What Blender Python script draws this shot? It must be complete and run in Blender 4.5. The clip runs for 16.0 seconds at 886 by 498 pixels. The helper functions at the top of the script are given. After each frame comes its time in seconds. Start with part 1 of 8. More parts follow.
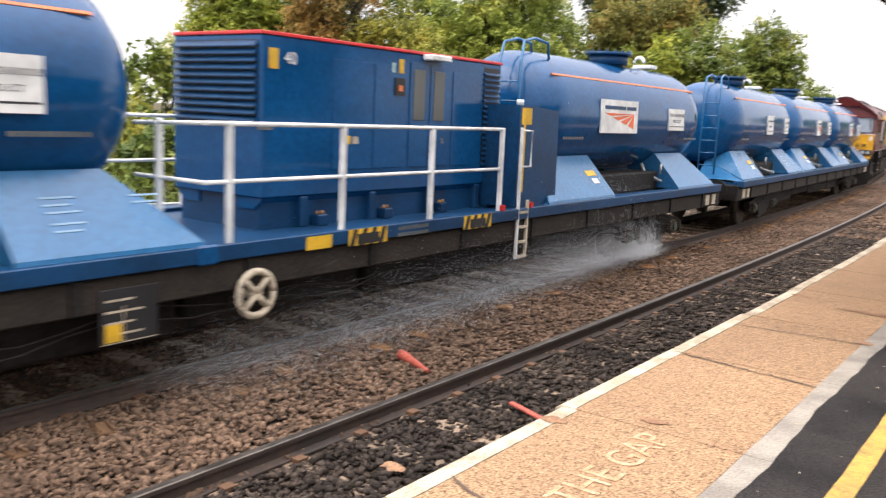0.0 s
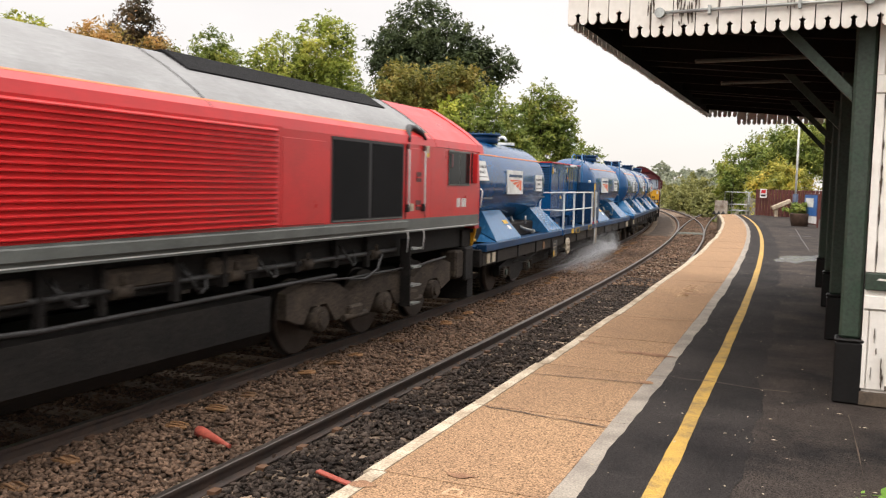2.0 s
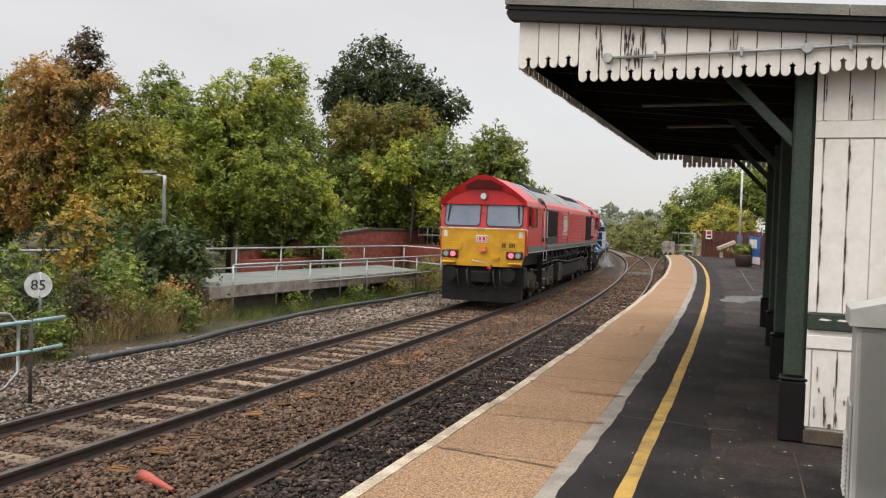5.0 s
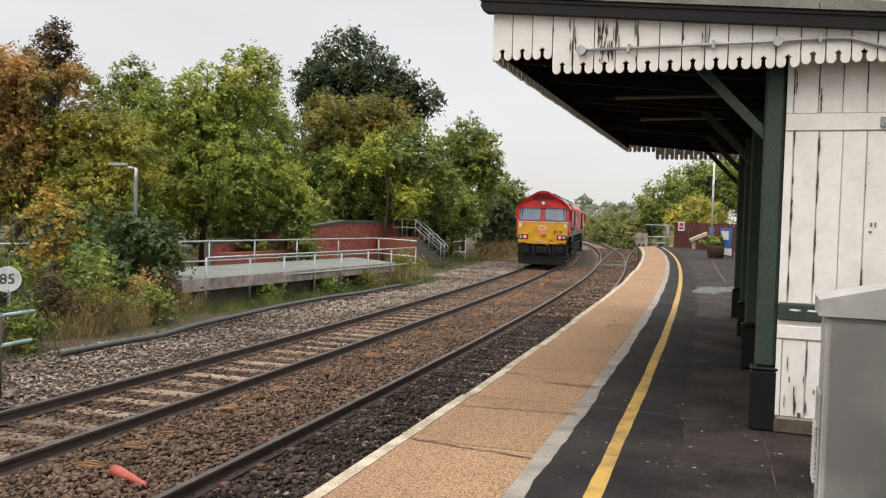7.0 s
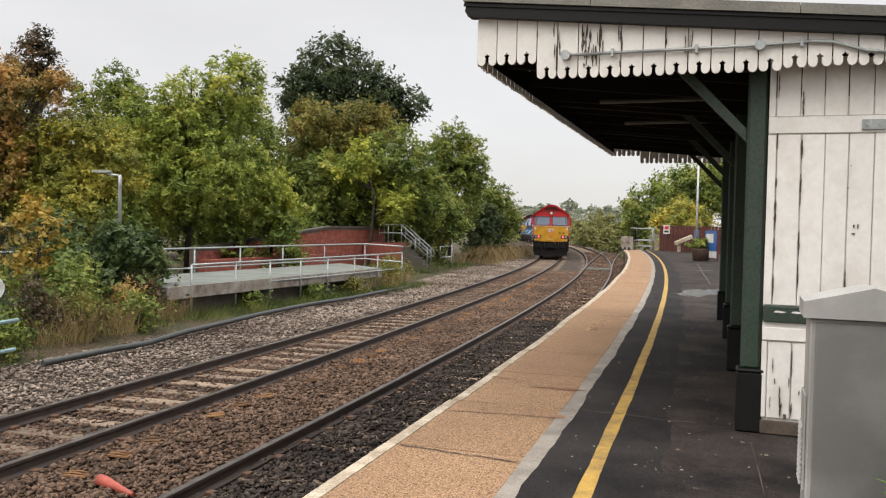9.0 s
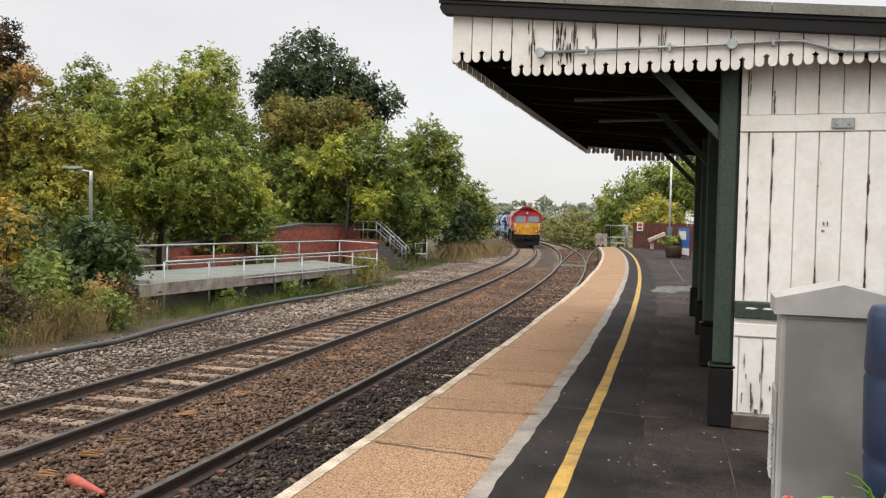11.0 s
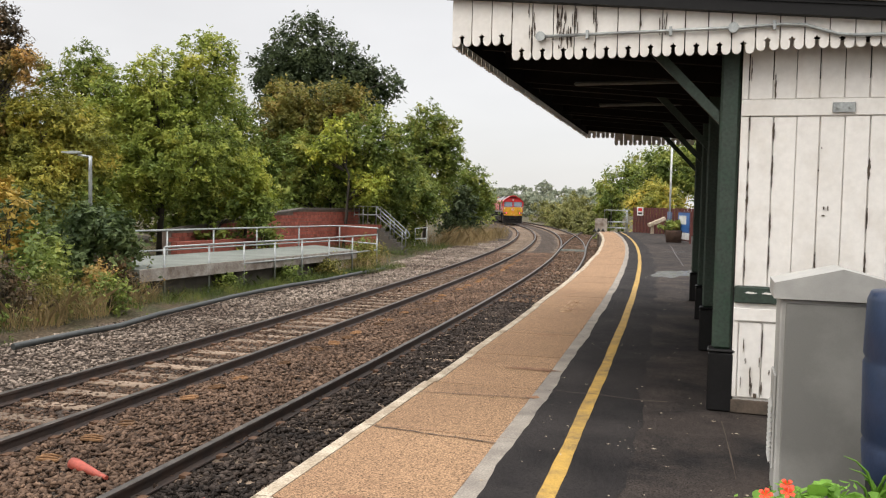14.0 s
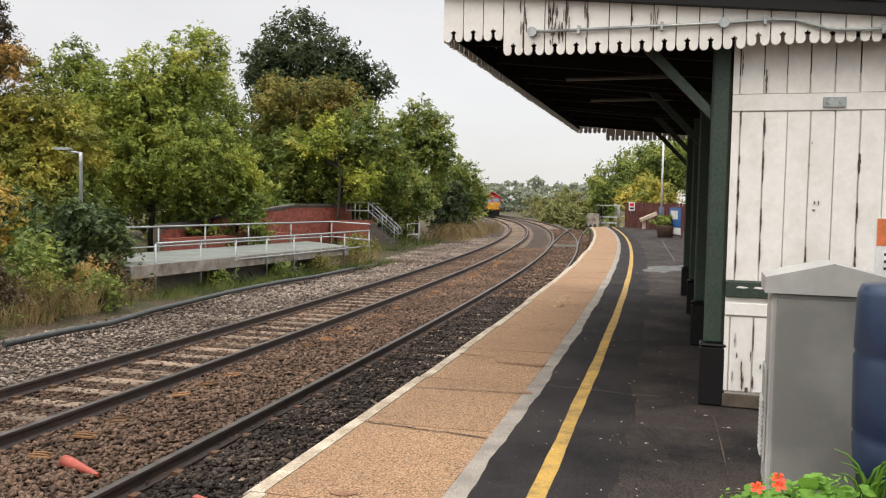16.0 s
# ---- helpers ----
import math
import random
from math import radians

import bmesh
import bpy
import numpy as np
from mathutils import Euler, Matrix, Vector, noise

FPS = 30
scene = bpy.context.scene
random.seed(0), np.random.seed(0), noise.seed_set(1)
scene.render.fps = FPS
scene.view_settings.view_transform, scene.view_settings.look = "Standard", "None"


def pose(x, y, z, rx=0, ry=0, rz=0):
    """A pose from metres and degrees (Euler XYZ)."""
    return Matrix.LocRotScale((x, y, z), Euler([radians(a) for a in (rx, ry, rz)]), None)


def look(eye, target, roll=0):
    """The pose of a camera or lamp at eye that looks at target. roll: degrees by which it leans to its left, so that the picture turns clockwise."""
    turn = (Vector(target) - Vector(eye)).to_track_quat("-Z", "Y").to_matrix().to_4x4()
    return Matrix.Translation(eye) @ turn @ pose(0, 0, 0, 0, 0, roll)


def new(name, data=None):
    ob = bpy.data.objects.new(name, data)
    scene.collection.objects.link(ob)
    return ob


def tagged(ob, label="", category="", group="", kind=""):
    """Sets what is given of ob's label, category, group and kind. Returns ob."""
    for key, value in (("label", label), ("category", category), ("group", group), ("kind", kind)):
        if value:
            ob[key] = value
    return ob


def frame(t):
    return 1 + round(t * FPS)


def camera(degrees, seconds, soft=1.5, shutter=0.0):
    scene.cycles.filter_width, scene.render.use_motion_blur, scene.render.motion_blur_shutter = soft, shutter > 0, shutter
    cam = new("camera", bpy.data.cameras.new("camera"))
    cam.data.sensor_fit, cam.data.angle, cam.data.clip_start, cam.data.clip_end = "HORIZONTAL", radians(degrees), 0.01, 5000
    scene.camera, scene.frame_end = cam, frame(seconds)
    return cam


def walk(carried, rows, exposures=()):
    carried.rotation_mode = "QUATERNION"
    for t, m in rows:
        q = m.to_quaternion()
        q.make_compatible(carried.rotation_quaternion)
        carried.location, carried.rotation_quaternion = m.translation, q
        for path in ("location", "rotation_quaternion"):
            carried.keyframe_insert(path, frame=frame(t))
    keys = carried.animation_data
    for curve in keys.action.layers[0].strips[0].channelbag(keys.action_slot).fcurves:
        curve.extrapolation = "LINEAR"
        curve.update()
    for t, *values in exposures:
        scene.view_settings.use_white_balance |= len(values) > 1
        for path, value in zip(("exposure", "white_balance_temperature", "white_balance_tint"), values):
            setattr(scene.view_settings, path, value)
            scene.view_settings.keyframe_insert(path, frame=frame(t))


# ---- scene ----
# Rail level is z = 0; the platform's top lies 0.9 m above it, the lens 1.5 m above that.
EYE = (0.0, 0.0, 2.4)
cam = camera(54.6, 16.0, 1.2, 0.3)
TURNS = [  # seconds, yaw, pitch, roll
    (0.0, 39.12, -8.99, -2.57), (0.5, 32.17, -6.97, -2.39), (1.0, 28.93, -5.30, -0.94), (1.5, 27.05, -4.56, -1.03),
    (2.0, 25.51, -4.35, -1.35), (2.5, 24.82, -4.07, -1.88), (3.0, 24.42, -3.13, -2.16), (3.5, 24.02, -2.02, -2.07),
    (4.0, 23.36, -1.54, -1.80), (5.2, 22.1, -1.7, -1.78), (6.5, 20.90, -2.10, -1.73), (7.0, 20.60, -2.11, -1.64),
    (7.5, 20.35, -2.12, -1.47), (8.0, 20.11, -2.10, -1.24), (8.5, 20.00, -2.04, -1.15), (9.0, 19.67, -1.75, -1.20),
    (10.2, 18.6, -1.8, -1.25), (11.5, 17.77, -2.11, -1.33), (12.0, 17.84, -2.51, -1.57), (12.5, 17.99, -2.82, -1.72), (13.0, 18.03, -2.90, -1.71),
    (13.5, 18.07, -2.89, -1.47), (14.0, 18.00, -2.93, -1.23), (14.5, 17.80, -3.00, -1.10), (15.0, 17.58, -3.08, -1.06),
    (15.5, 17.47, -3.14, -1.11), (16.0, 17.47, -3.21, -1.07)]
EXPOSURES = [(0.0, 0.68, 6700, 13), (0.5, 0.38, 6850, 12), (1.0, 0.22, 6950, 11), (2.0, 0.27, 6950, 12), (3.0, 0.24, 6900, 11), (3.5, -0.08, 6700, 10), (4.0, -0.14, 6650, 10), (6.5, -0.02, 6650, 10), (9.0, 0.0, 6650, 10), (12.5, 0.07, 6650, 10), (16.0, 0.05, 6650, 10)]
walk(cam, [(t, pose(*EYE, 90 + p, r, y)) for t, y, p, r in TURNS], EXPOSURES)

# ---- world: a bright overcast sky, a little darker towards the horizon ----
world = bpy.data.worlds.new("overcast_sky")
scene.world = world
world.use_nodes = True
wt = world.node_tree
wt.nodes.clear()
w_out = wt.nodes.new("ShaderNodeOutputWorld")
w_bg = wt.nodes.new("ShaderNodeBackground")
w_sky = wt.nodes.new("ShaderNodeTexSky")
w_sky.sky_type, w_sky.sun_disc = "NISHITA", False
w_sky.sun_elevation, w_sky.sun_rotation = radians(38), radians(200)
w_mix = wt.nodes.new("ShaderNodeMix")
w_mix.data_type = "RGBA"
w_mix.inputs[0].default_value = 0.985
w_co = wt.nodes.new("ShaderNodeTexCoord")
w_sep = wt.nodes.new("ShaderNodeSeparateXYZ")
w_ramp = wt.nodes.new("ShaderNodeMapRange")
w_pow = wt.nodes.new("ShaderNodeMath")
w_pow.operation, w_pow.use_clamp = "POWER", True
w_pow.inputs[1].default_value = 3.0
w_ramp.inputs["From Min"].default_value, w_ramp.inputs["From Max"].default_value = 0.0, 1.0
w_ramp.inputs["To Min"].default_value, w_ramp.inputs["To Max"].default_value = 0.75, 3.7
w_map = wt.nodes.new("ShaderNodeMapping")
w_map.inputs["Scale"].default_value = (1.0, 1.0, 3.0)
w_noise = wt.nodes.new("ShaderNodeTexNoise")
w_noise.inputs["Scale"].default_value, w_noise.inputs["Detail"].default_value = 2.2, 4.0
w_cl = wt.nodes.new("ShaderNodeMapRange")
w_cl.inputs["From Min"].default_value, w_cl.inputs["From Max"].default_value = 0.3, 0.7
w_cl.inputs["To Min"].default_value, w_cl.inputs["To Max"].default_value = 0.93, 1.10
w_mul = wt.nodes.new("ShaderNodeMath")
w_mul.operation = "MULTIPLY"
w_col = wt.nodes.new("ShaderNodeVectorMath")
w_col.operation = "SCALE"
w_col.inputs[0].default_value = (0.99, 0.985, 1.0)
L = wt.links.new
L(w_co.outputs["Generated"], w_sep.inputs[0])
L(w_sep.outputs["Z"], w_pow.inputs[0])
L(w_pow.outputs[0], w_ramp.inputs["Value"])
L(w_co.outputs["Generated"], w_map.inputs["Vector"])
L(w_map.outputs[0], w_noise.inputs["Vector"])
L(w_noise.outputs["Fac"], w_cl.inputs["Value"])
L(w_ramp.outputs[0], w_mul.inputs[0])
L(w_cl.outputs[0], w_mul.inputs[1])
L(w_mul.outputs[0], w_col.inputs["Scale"])
L(w_sky.outputs[0], w_mix.inputs["A"])
L(w_col.outputs[0], w_mix.inputs["B"])
L(w_mix.outputs["Result"], w_bg.inputs["Color"])
w_bg.inputs["Strength"].default_value = 1.0
L(w_bg.outputs[0], w_out.inputs["Surface"])
sun = new("sun", bpy.data.lights.new("sun", "SUN"))
sun.data.energy, sun.data.angle, sun.data.color = 1.12, radians(40), (1.0, 0.96, 0.9)
sun.matrix_world = look((0, 0, 30), (7, 14, 16))


# ---- materials ----
def mat(name, col, rough=0.6, metal=0.0, vary=0.15, scale=3.0, fine=60.0, bump=0.1, col2=None, amount=0.5, spread=0.12, island=0.0, rnd=0.0, spec=0.5, fine_vary=0.08, depth=0.02):
    """A painted, stony or earthy surface: a base colour, blotches of a second one, fine grain, and relief."""
    m = bpy.data.materials.new(name)
    m.use_nodes = True
    nt = m.node_tree
    ln = nt.links.new
    b = nt.nodes["Principled BSDF"]
    b.inputs["Roughness"].default_value, b.inputs["Metallic"].default_value = rough, metal
    b.inputs["Specular IOR Level"].default_value = spec
    co = nt.nodes.new("ShaderNodeTexCoord")
    n1 = nt.nodes.new("ShaderNodeTexNoise")
    n1.inputs["Scale"].default_value, n1.inputs["Detail"].default_value, n1.inputs["Roughness"].default_value = scale, 5.0, 0.6
    n2 = nt.nodes.new("ShaderNodeTexNoise")
    n2.inputs["Scale"].default_value, n2.inputs["Detail"].default_value = fine, 3.0
    ln(co.outputs["Object"], n1.inputs["Vector"])
    ln(co.outputs["Object"], n2.inputs["Vector"])
    ramp = nt.nodes.new("ShaderNodeMapRange")
    ramp.inputs["From Min"].default_value, ramp.inputs["From Max"].default_value = amount - spread, amount + spread
    ln(n1.outputs["Fac"], ramp.inputs["Value"])
    mix = nt.nodes.new("ShaderNodeMix")
    mix.data_type = "RGBA"
    c2 = col2 or tuple(c * (1 - vary * 2) for c in col)
    mix.inputs["A"].default_value, mix.inputs["B"].default_value = (*c2, 1), (*col, 1)
    ln(ramp.outputs[0], mix.inputs["Factor"])
    last = mix.outputs["Result"]
    hsv = nt.nodes.new("ShaderNodeHueSaturation")
    mr = nt.nodes.new("ShaderNodeMapRange")
    mr.inputs["From Min"].default_value, mr.inputs["From Max"].default_value = 0.3, 0.7
    mr.inputs["To Min"].default_value, mr.inputs["To Max"].default_value = 1 - fine_vary * 2, 1 + fine_vary * 2
    ln(n2.outputs["Fac"], mr.inputs["Value"])
    value = mr.outputs[0]
    for amt, node, out in ((island, "ShaderNodeNewGeometry", "Random Per Island"), (rnd, "ShaderNodeObjectInfo", "Random")):
        if amt:
            g = nt.nodes.new(node)
            r = nt.nodes.new("ShaderNodeMapRange")
            r.inputs["To Min"].default_value, r.inputs["To Max"].default_value = 1 - amt, 1 + amt
            ln(g.outputs[out], r.inputs["Value"])
            mu = nt.nodes.new("ShaderNodeMath")
            mu.operation = "MULTIPLY"
            ln(value, mu.inputs[0])
            ln(r.outputs[0], mu.inputs[1])
            value = mu.outputs[0]
    ln(value, hsv.inputs["Value"])
    ln(last, hsv.inputs["Color"])
    ln(hsv.outputs[0], b.inputs["Base Color"])
    if bump:
        bp = nt.nodes.new("ShaderNodeBump")
        bp.inputs["Strength"].default_value, bp.inputs["Distance"].default_value = bump, depth
        ln(n2.outputs["Fac"], bp.inputs["Height"])
        ln(bp.outputs[0], b.inputs["Normal"])
    rr = nt.nodes.new("ShaderNodeMapRange")
    rr.inputs["To Min"].default_value, rr.inputs["To Max"].default_value = max(0.02, rough - 0.12), min(1, rough + 0.12)
    ln(n1.outputs["Fac"], rr.inputs["Value"])
    ln(rr.outputs[0], b.inputs["Roughness"])
    return m


def leaf_mat(name, col, col2, col3):
    """Leaves: two greens over the crown and a third, autumn colour in patches; light comes through them."""
    m = bpy.data.materials.new(name)
    m.use_nodes = True
    nt = m.node_tree
    ln = nt.links.new
    b = nt.nodes["Principled BSDF"]
    b.inputs["Roughness"].default_value = 0.55
    b.inputs["Specular IOR Level"].default_value = 0.25
    co = nt.nodes.new("ShaderNodeTexCoord")
    n1 = nt.nodes.new("ShaderNodeTexNoise")
    n1.inputs["Scale"].default_value, n1.inputs["Detail"].default_value = 0.8, 3.0
    ln(co.outputs["Object"], n1.inputs["Vector"])
    g = nt.nodes.new("ShaderNodeNewGeometry")
    ramp = nt.nodes.new("ShaderNodeValToRGB")
    e = ramp.color_ramp.elements
    e[0].position, e[0].color = 0.25, (*col, 1)
    e[1].position, e[1].color = 0.95, (*col3, 1)
    mid = e.new(0.6)
    mid.color = (*col2, 1)
    add = nt.nodes.new("ShaderNodeMath")
    add.operation = "MULTIPLY_ADD"
    ln(g.outputs["Random Per Island"], add.inputs[0])
    add.inputs[1].default_value = 0.26
    sub = nt.nodes.new("ShaderNodeMath")
    sub.operation = "MULTIPLY_ADD"
    ln(n1.outputs["Fac"], sub.inputs[0])
    sub.inputs[1].default_value, sub.inputs[2].default_value = 1.7, -0.46
    ln(sub.outputs[0], add.inputs[2])
    ln(add.outputs[0], ramp.inputs[0])
    ln(ramp.outputs[0], b.inputs["Base Color"])
    tr = nt.nodes.new("ShaderNodeBsdfTranslucent")
    ln(ramp.outputs[0], tr.inputs["Color"])
    sh = nt.nodes.new("ShaderNodeMixShader")
    sh.inputs[0].default_value = 0.32
    ln(b.outputs[0], sh.inputs[1])
    ln(tr.outputs[0], sh.inputs[2])
    ln(sh.outputs[0], nt.nodes["Material Output"].inputs["Surface"])
    return m


def glass_mat(name, tint, rough=0.05, spec=0.5):
    """Tinted, slightly dirty vehicle glass, dark behind."""
    m = bpy.data.materials.new(name)
    m.use_nodes = True
    b = m.node_tree.nodes["Principled BSDF"]
    b.inputs["Base Color"].default_value = (*tint, 1)
    b.inputs["Roughness"].default_value, b.inputs["Specular IOR Level"].default_value = rough, spec
    return m


def glow_mat(name, col, power):
    m = bpy.data.materials.new(name)
    m.use_nodes = True
    b = m.node_tree.nodes["Principled BSDF"]
    b.inputs["Base Color"].default_value = (*col, 1)
    b.inputs["Emission Color"].default_value, b.inputs["Emission Strength"].default_value = (*col, 1), power
    return m


M = {}
M["asphalt"] = mat("asphalt", (0.040, 0.035, 0.033), 0.92, scale=1.1, fine=150, bump=0.6, depth=0.006, col2=(0.014, 0.0125, 0.0125), spread=0.16, fine_vary=0.48, spec=0.12)
M["slab"] = mat("aggregate_slab", (0.32, 0.20, 0.115), 0.92, scale=1.1, fine=105, bump=0.5, depth=0.005, col2=(0.24, 0.145, 0.084), spread=0.25, fine_vary=0.40, rnd=0.04, spec=0.2)
M["coping"] = mat("worn_coping", (0.50, 0.43, 0.33), 0.9, scale=4, fine=70, bump=0.5, depth=0.006, col2=(0.27, 0.21, 0.145), amount=0.47, spread=0.15, fine_vary=0.18, rnd=0.08, spec=0.2)
M["strip"] = mat("grey_mortar_strip", (0.30, 0.265, 0.22), 0.9, scale=3, fine=90, bump=0.3, depth=0.004, col2=(0.19, 0.165, 0.14), fine_vary=0.15)
M["yellow_line"] = mat("worn_yellow_paint", (0.46, 0.28, 0.055), 0.8, scale=7, fine=160, bump=0.2, depth=0.003, col2=(0.20, 0.13, 0.045), amount=0.45, spread=0.14, fine_vary=0.25)
M["white_line"] = mat("worn_white_paint", (0.14, 0.135, 0.13), 0.7, scale=6, fine=120, bump=0.2, depth=0.003, col2=(0.045, 0.042, 0.042), fine_vary=0.2)
M["platform_face"] = mat("platform_brick_face", (0.16, 0.12, 0.09), 0.9, scale=3, fine=40, bump=0.4)
M["dirt_line"] = mat("dark_joint", (0.10, 0.07, 0.05), 0.95, fine=90)
M["ballast"] = mat("ballast_bed", (0.085, 0.064, 0.05), 0.95, scale=1.2, fine=45, bump=0.9, depth=0.04, col2=(0.05, 0.038, 0.03), fine_vary=0.4, spec=0.2)
M["stone"] = mat("ballast_stone", (0.160, 0.101, 0.067), 0.9, scale=0.5, fine=50, bump=0.3, depth=0.01, col2=(0.088, 0.055, 0.037), island=0.55, fine_vary=0.15, spec=0.25)
M["stone_pale"] = mat("ballast_stone_pale", (0.30, 0.243, 0.195), 0.9, scale=0.5, fine=50, bump=0.3, depth=0.01, col2=(0.135, 0.10, 0.078), island=0.55, fine_vary=0.15, spec=0.25)
M["stone_dark"] = mat("ballast_stone_oily", (0.062, 0.047, 0.038), 0.85, scale=0.9, fine=50, bump=0.3, depth=0.01, col2=(0.032, 0.025, 0.021), island=0.65, fine_vary=0.15, spec=0.15)
M["soil"] = mat("soil_and_moss", (0.105, 0.078, 0.05), 0.95, scale=0.9, fine=20, bump=0.8, depth=0.05, col2=(0.055, 0.058, 0.028), fine_vary=0.3, spec=0.2)
M["rail"] = mat("rusty_rail_side", (0.065, 0.042, 0.032), 0.8, scale=6, fine=70, bump=0.3, depth=0.004, col2=(0.04, 0.03, 0.026))
M["rail_head"] = mat("polished_rail_head", (0.15, 0.13, 0.115), 0.42, 0.9, scale=4, fine=40, bump=0.05, vary=0.2)
M["sleeper"] = mat("concrete_sleeper", (0.25, 0.18, 0.125), 0.9, scale=4, fine=60, bump=0.3, depth=0.005, col2=(0.12, 0.085, 0.058), spread=0.2, rnd=0.35, fine_vary=0.2)
M["clip"] = mat("rusty_clip", (0.14, 0.07, 0.035), 0.8, fine=60)
M["orange"] = mat("faded_orange_plastic", (0.42, 0.085, 0.055), 0.6, scale=8, fine=50, bump=0.1)
M["clip_orange"] = mat("tan_rail_pad", (0.24, 0.125, 0.055), 0.85, scale=8, fine=50, bump=0.2, rnd=0.5)
M["white_wood"] = mat("flaking_white_paint", (0.80, 0.77, 0.72), 0.5, scale=4, fine=26, bump=0.08, depth=0.006, col2=(0.71, 0.67, 0.61), amount=0.42, fine_vary=0.02, rnd=0.03)
M["bare_wood"] = mat("bare_weathered_wood", (0.10, 0.075, 0.055), 0.9, scale=8, fine=60, bump=0.4, depth=0.006)
M["green_paint"] = mat("worn_green_paint", (0.027, 0.043, 0.030), 0.55, scale=7, fine=40, bump=0.2, depth=0.006, col2=(0.018, 0.040, 0.024), amount=0.45, fine_vary=0.15)
M["black_paint"] = mat("black_gloss_paint", (0.0075, 0.007, 0.007), 0.5, spec=0.25, scale=5, fine=40, bump=0.15, depth=0.006)
# Near-black boards for the canopy roof, rafters, beams and side wall.
M["dark_wood"] = mat("dark_roof_boards", (0.016, 0.013, 0.011), 0.9, scale=3, fine=40, bump=0.3, spec=0.2)
M["felt"] = mat("grey_roof_felt", (0.23, 0.22, 0.19), 0.9, scale=2, fine=60, bump=0.3)
M["steel"] = mat("galvanised_tube", (0.42, 0.44, 0.43), 0.45, 0.6, scale=6, fine=60, bump=0.05)
M["steel_blue"] = mat("pale_blue_tube", (0.30, 0.46, 0.47), 0.5, 0.1, scale=6, fine=60, bump=0.05)
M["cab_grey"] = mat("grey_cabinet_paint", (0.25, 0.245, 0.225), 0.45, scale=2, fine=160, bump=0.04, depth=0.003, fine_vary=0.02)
# Paler copy of the cabinet grey: lid, body and vent; the door is darker.
M["cab_grey_pale"] = mat("pale_cabinet_grey", (0.44, 0.43, 0.40), 0.5, scale=2, fine=160, bump=0.04, depth=0.003, fine_vary=0.02)
M["navy"] = mat("navy_blue_plastic", (0.020, 0.038, 0.085), 0.4, scale=4, fine=50, bump=0.06, fine_vary=0.06)
M["terracotta"] = mat("terracotta_tub", (0.20, 0.085, 0.05), 0.8, scale=6, fine=60)
M["wood_tub"] = mat("wooden_tub", (0.11, 0.065, 0.045), 0.8, scale=6, fine=60)
M["concrete"] = mat("pale_concrete", (0.20, 0.212, 0.190), 0.9, scale=1.2, fine=30, bump=0.2, col2=(0.15, 0.162, 0.142), fine_vary=0.08, spec=0.2)
M["concrete_edge"] = mat("stained_concrete_edge", (0.42, 0.39, 0.34), 0.9, scale=2.5, fine=30, bump=0.3, col2=(0.15, 0.11, 0.085), spread=0.2, fine_vary=0.12)
M["brick"] = mat("red_brick", (0.27, 0.075, 0.050), 0.9, scale=5, fine=40, bump=0.3, rnd=0.3, island=0.2)
M["mortar"] = mat("brick_mortar", (0.20, 0.15, 0.12), 0.95, fine=50)
M["coping_dark"] = mat("dark_coping", (0.10, 0.085, 0.07), 0.9, fine=40)
M["cable"] = mat("black_duct", (0.055, 0.060, 0.058), 0.5, scale=5, fine=40, bump=0.1)
M["maroon_wood"] = mat("maroon_fence_paint", (0.105, 0.026, 0.020), 0.65, scale=4, fine=40)
M["bark"] = mat("tree_bark", (0.055, 0.045, 0.035), 0.95, scale=6, fine=40, bump=0.6)
M["sign_white"] = mat("white_sign", (0.78, 0.78, 0.76), 0.45, scale=3, fine=60, bump=0.02, fine_vary=0.02)
M["sign_blue"] = mat("blue_poster", (0.035, 0.14, 0.42), 0.4, scale=3, fine=60, bump=0.02)
M["poster_orange"] = mat("orange_poster", (0.72, 0.19, 0.06), 0.5, fine=60, bump=0.0)
M["ink"] = mat("black_ink", (0.02, 0.02, 0.022), 0.5, fine=60, bump=0.0)
M["red"] = mat("red_loco_paint", (0.58, 0.022, 0.025), 0.32, scale=2.0, fine=35, bump=0.02, col2=(0.49, 0.020, 0.022), fine_vary=0.03)
M["yellow"] = mat("yellow_warning_paint", (0.68, 0.355, 0.014), 0.4, scale=2.5, fine=35, bump=0.02, col2=(0.54, 0.27, 0.016), fine_vary=0.04)
M["loco_grey"] = mat("grey_loco_band", (0.135, 0.145, 0.135), 0.45, scale=2, fine=30, bump=0.03, fine_vary=0.08, spec=0.35)
M["roof_grey"] = mat("silver_grey_roof", (0.28, 0.285, 0.285), 0.45, scale=1.5, fine=25, bump=0.04, col2=(0.17, 0.17, 0.17), spread=0.2, fine_vary=0.08, spec=0.4)
M["stripe"] = mat("orange_stripe", (0.75, 0.20, 0.06), 0.45, fine=60, bump=0.0)
M["grille"] = mat("black_grille", (0.010, 0.010, 0.011), 0.85, fine=120, bump=0.4, spec=0.15)
M["under"] = mat("oily_underframe", (0.017, 0.0145, 0.013), 0.75, scale=3, fine=30, bump=0.3, col2=(0.009, 0.008, 0.0075), fine_vary=0.25, spec=0.25)
M["bogie"] = mat("brake_dusted_bogie", (0.075, 0.058, 0.044), 0.9, scale=2.5, fine=25, bump=0.3, col2=(0.026, 0.020, 0.016), spread=0.2, fine_vary=0.25, spec=0.25)
M["wheel"] = mat("steel_wheel", (0.10, 0.085, 0.075), 0.5, 0.6, scale=4, fine=30, bump=0.1)
M["maroon"] = mat("maroon_loco_paint", (0.115, 0.020, 0.022), 0.4, scale=2, fine=30, bump=0.03)
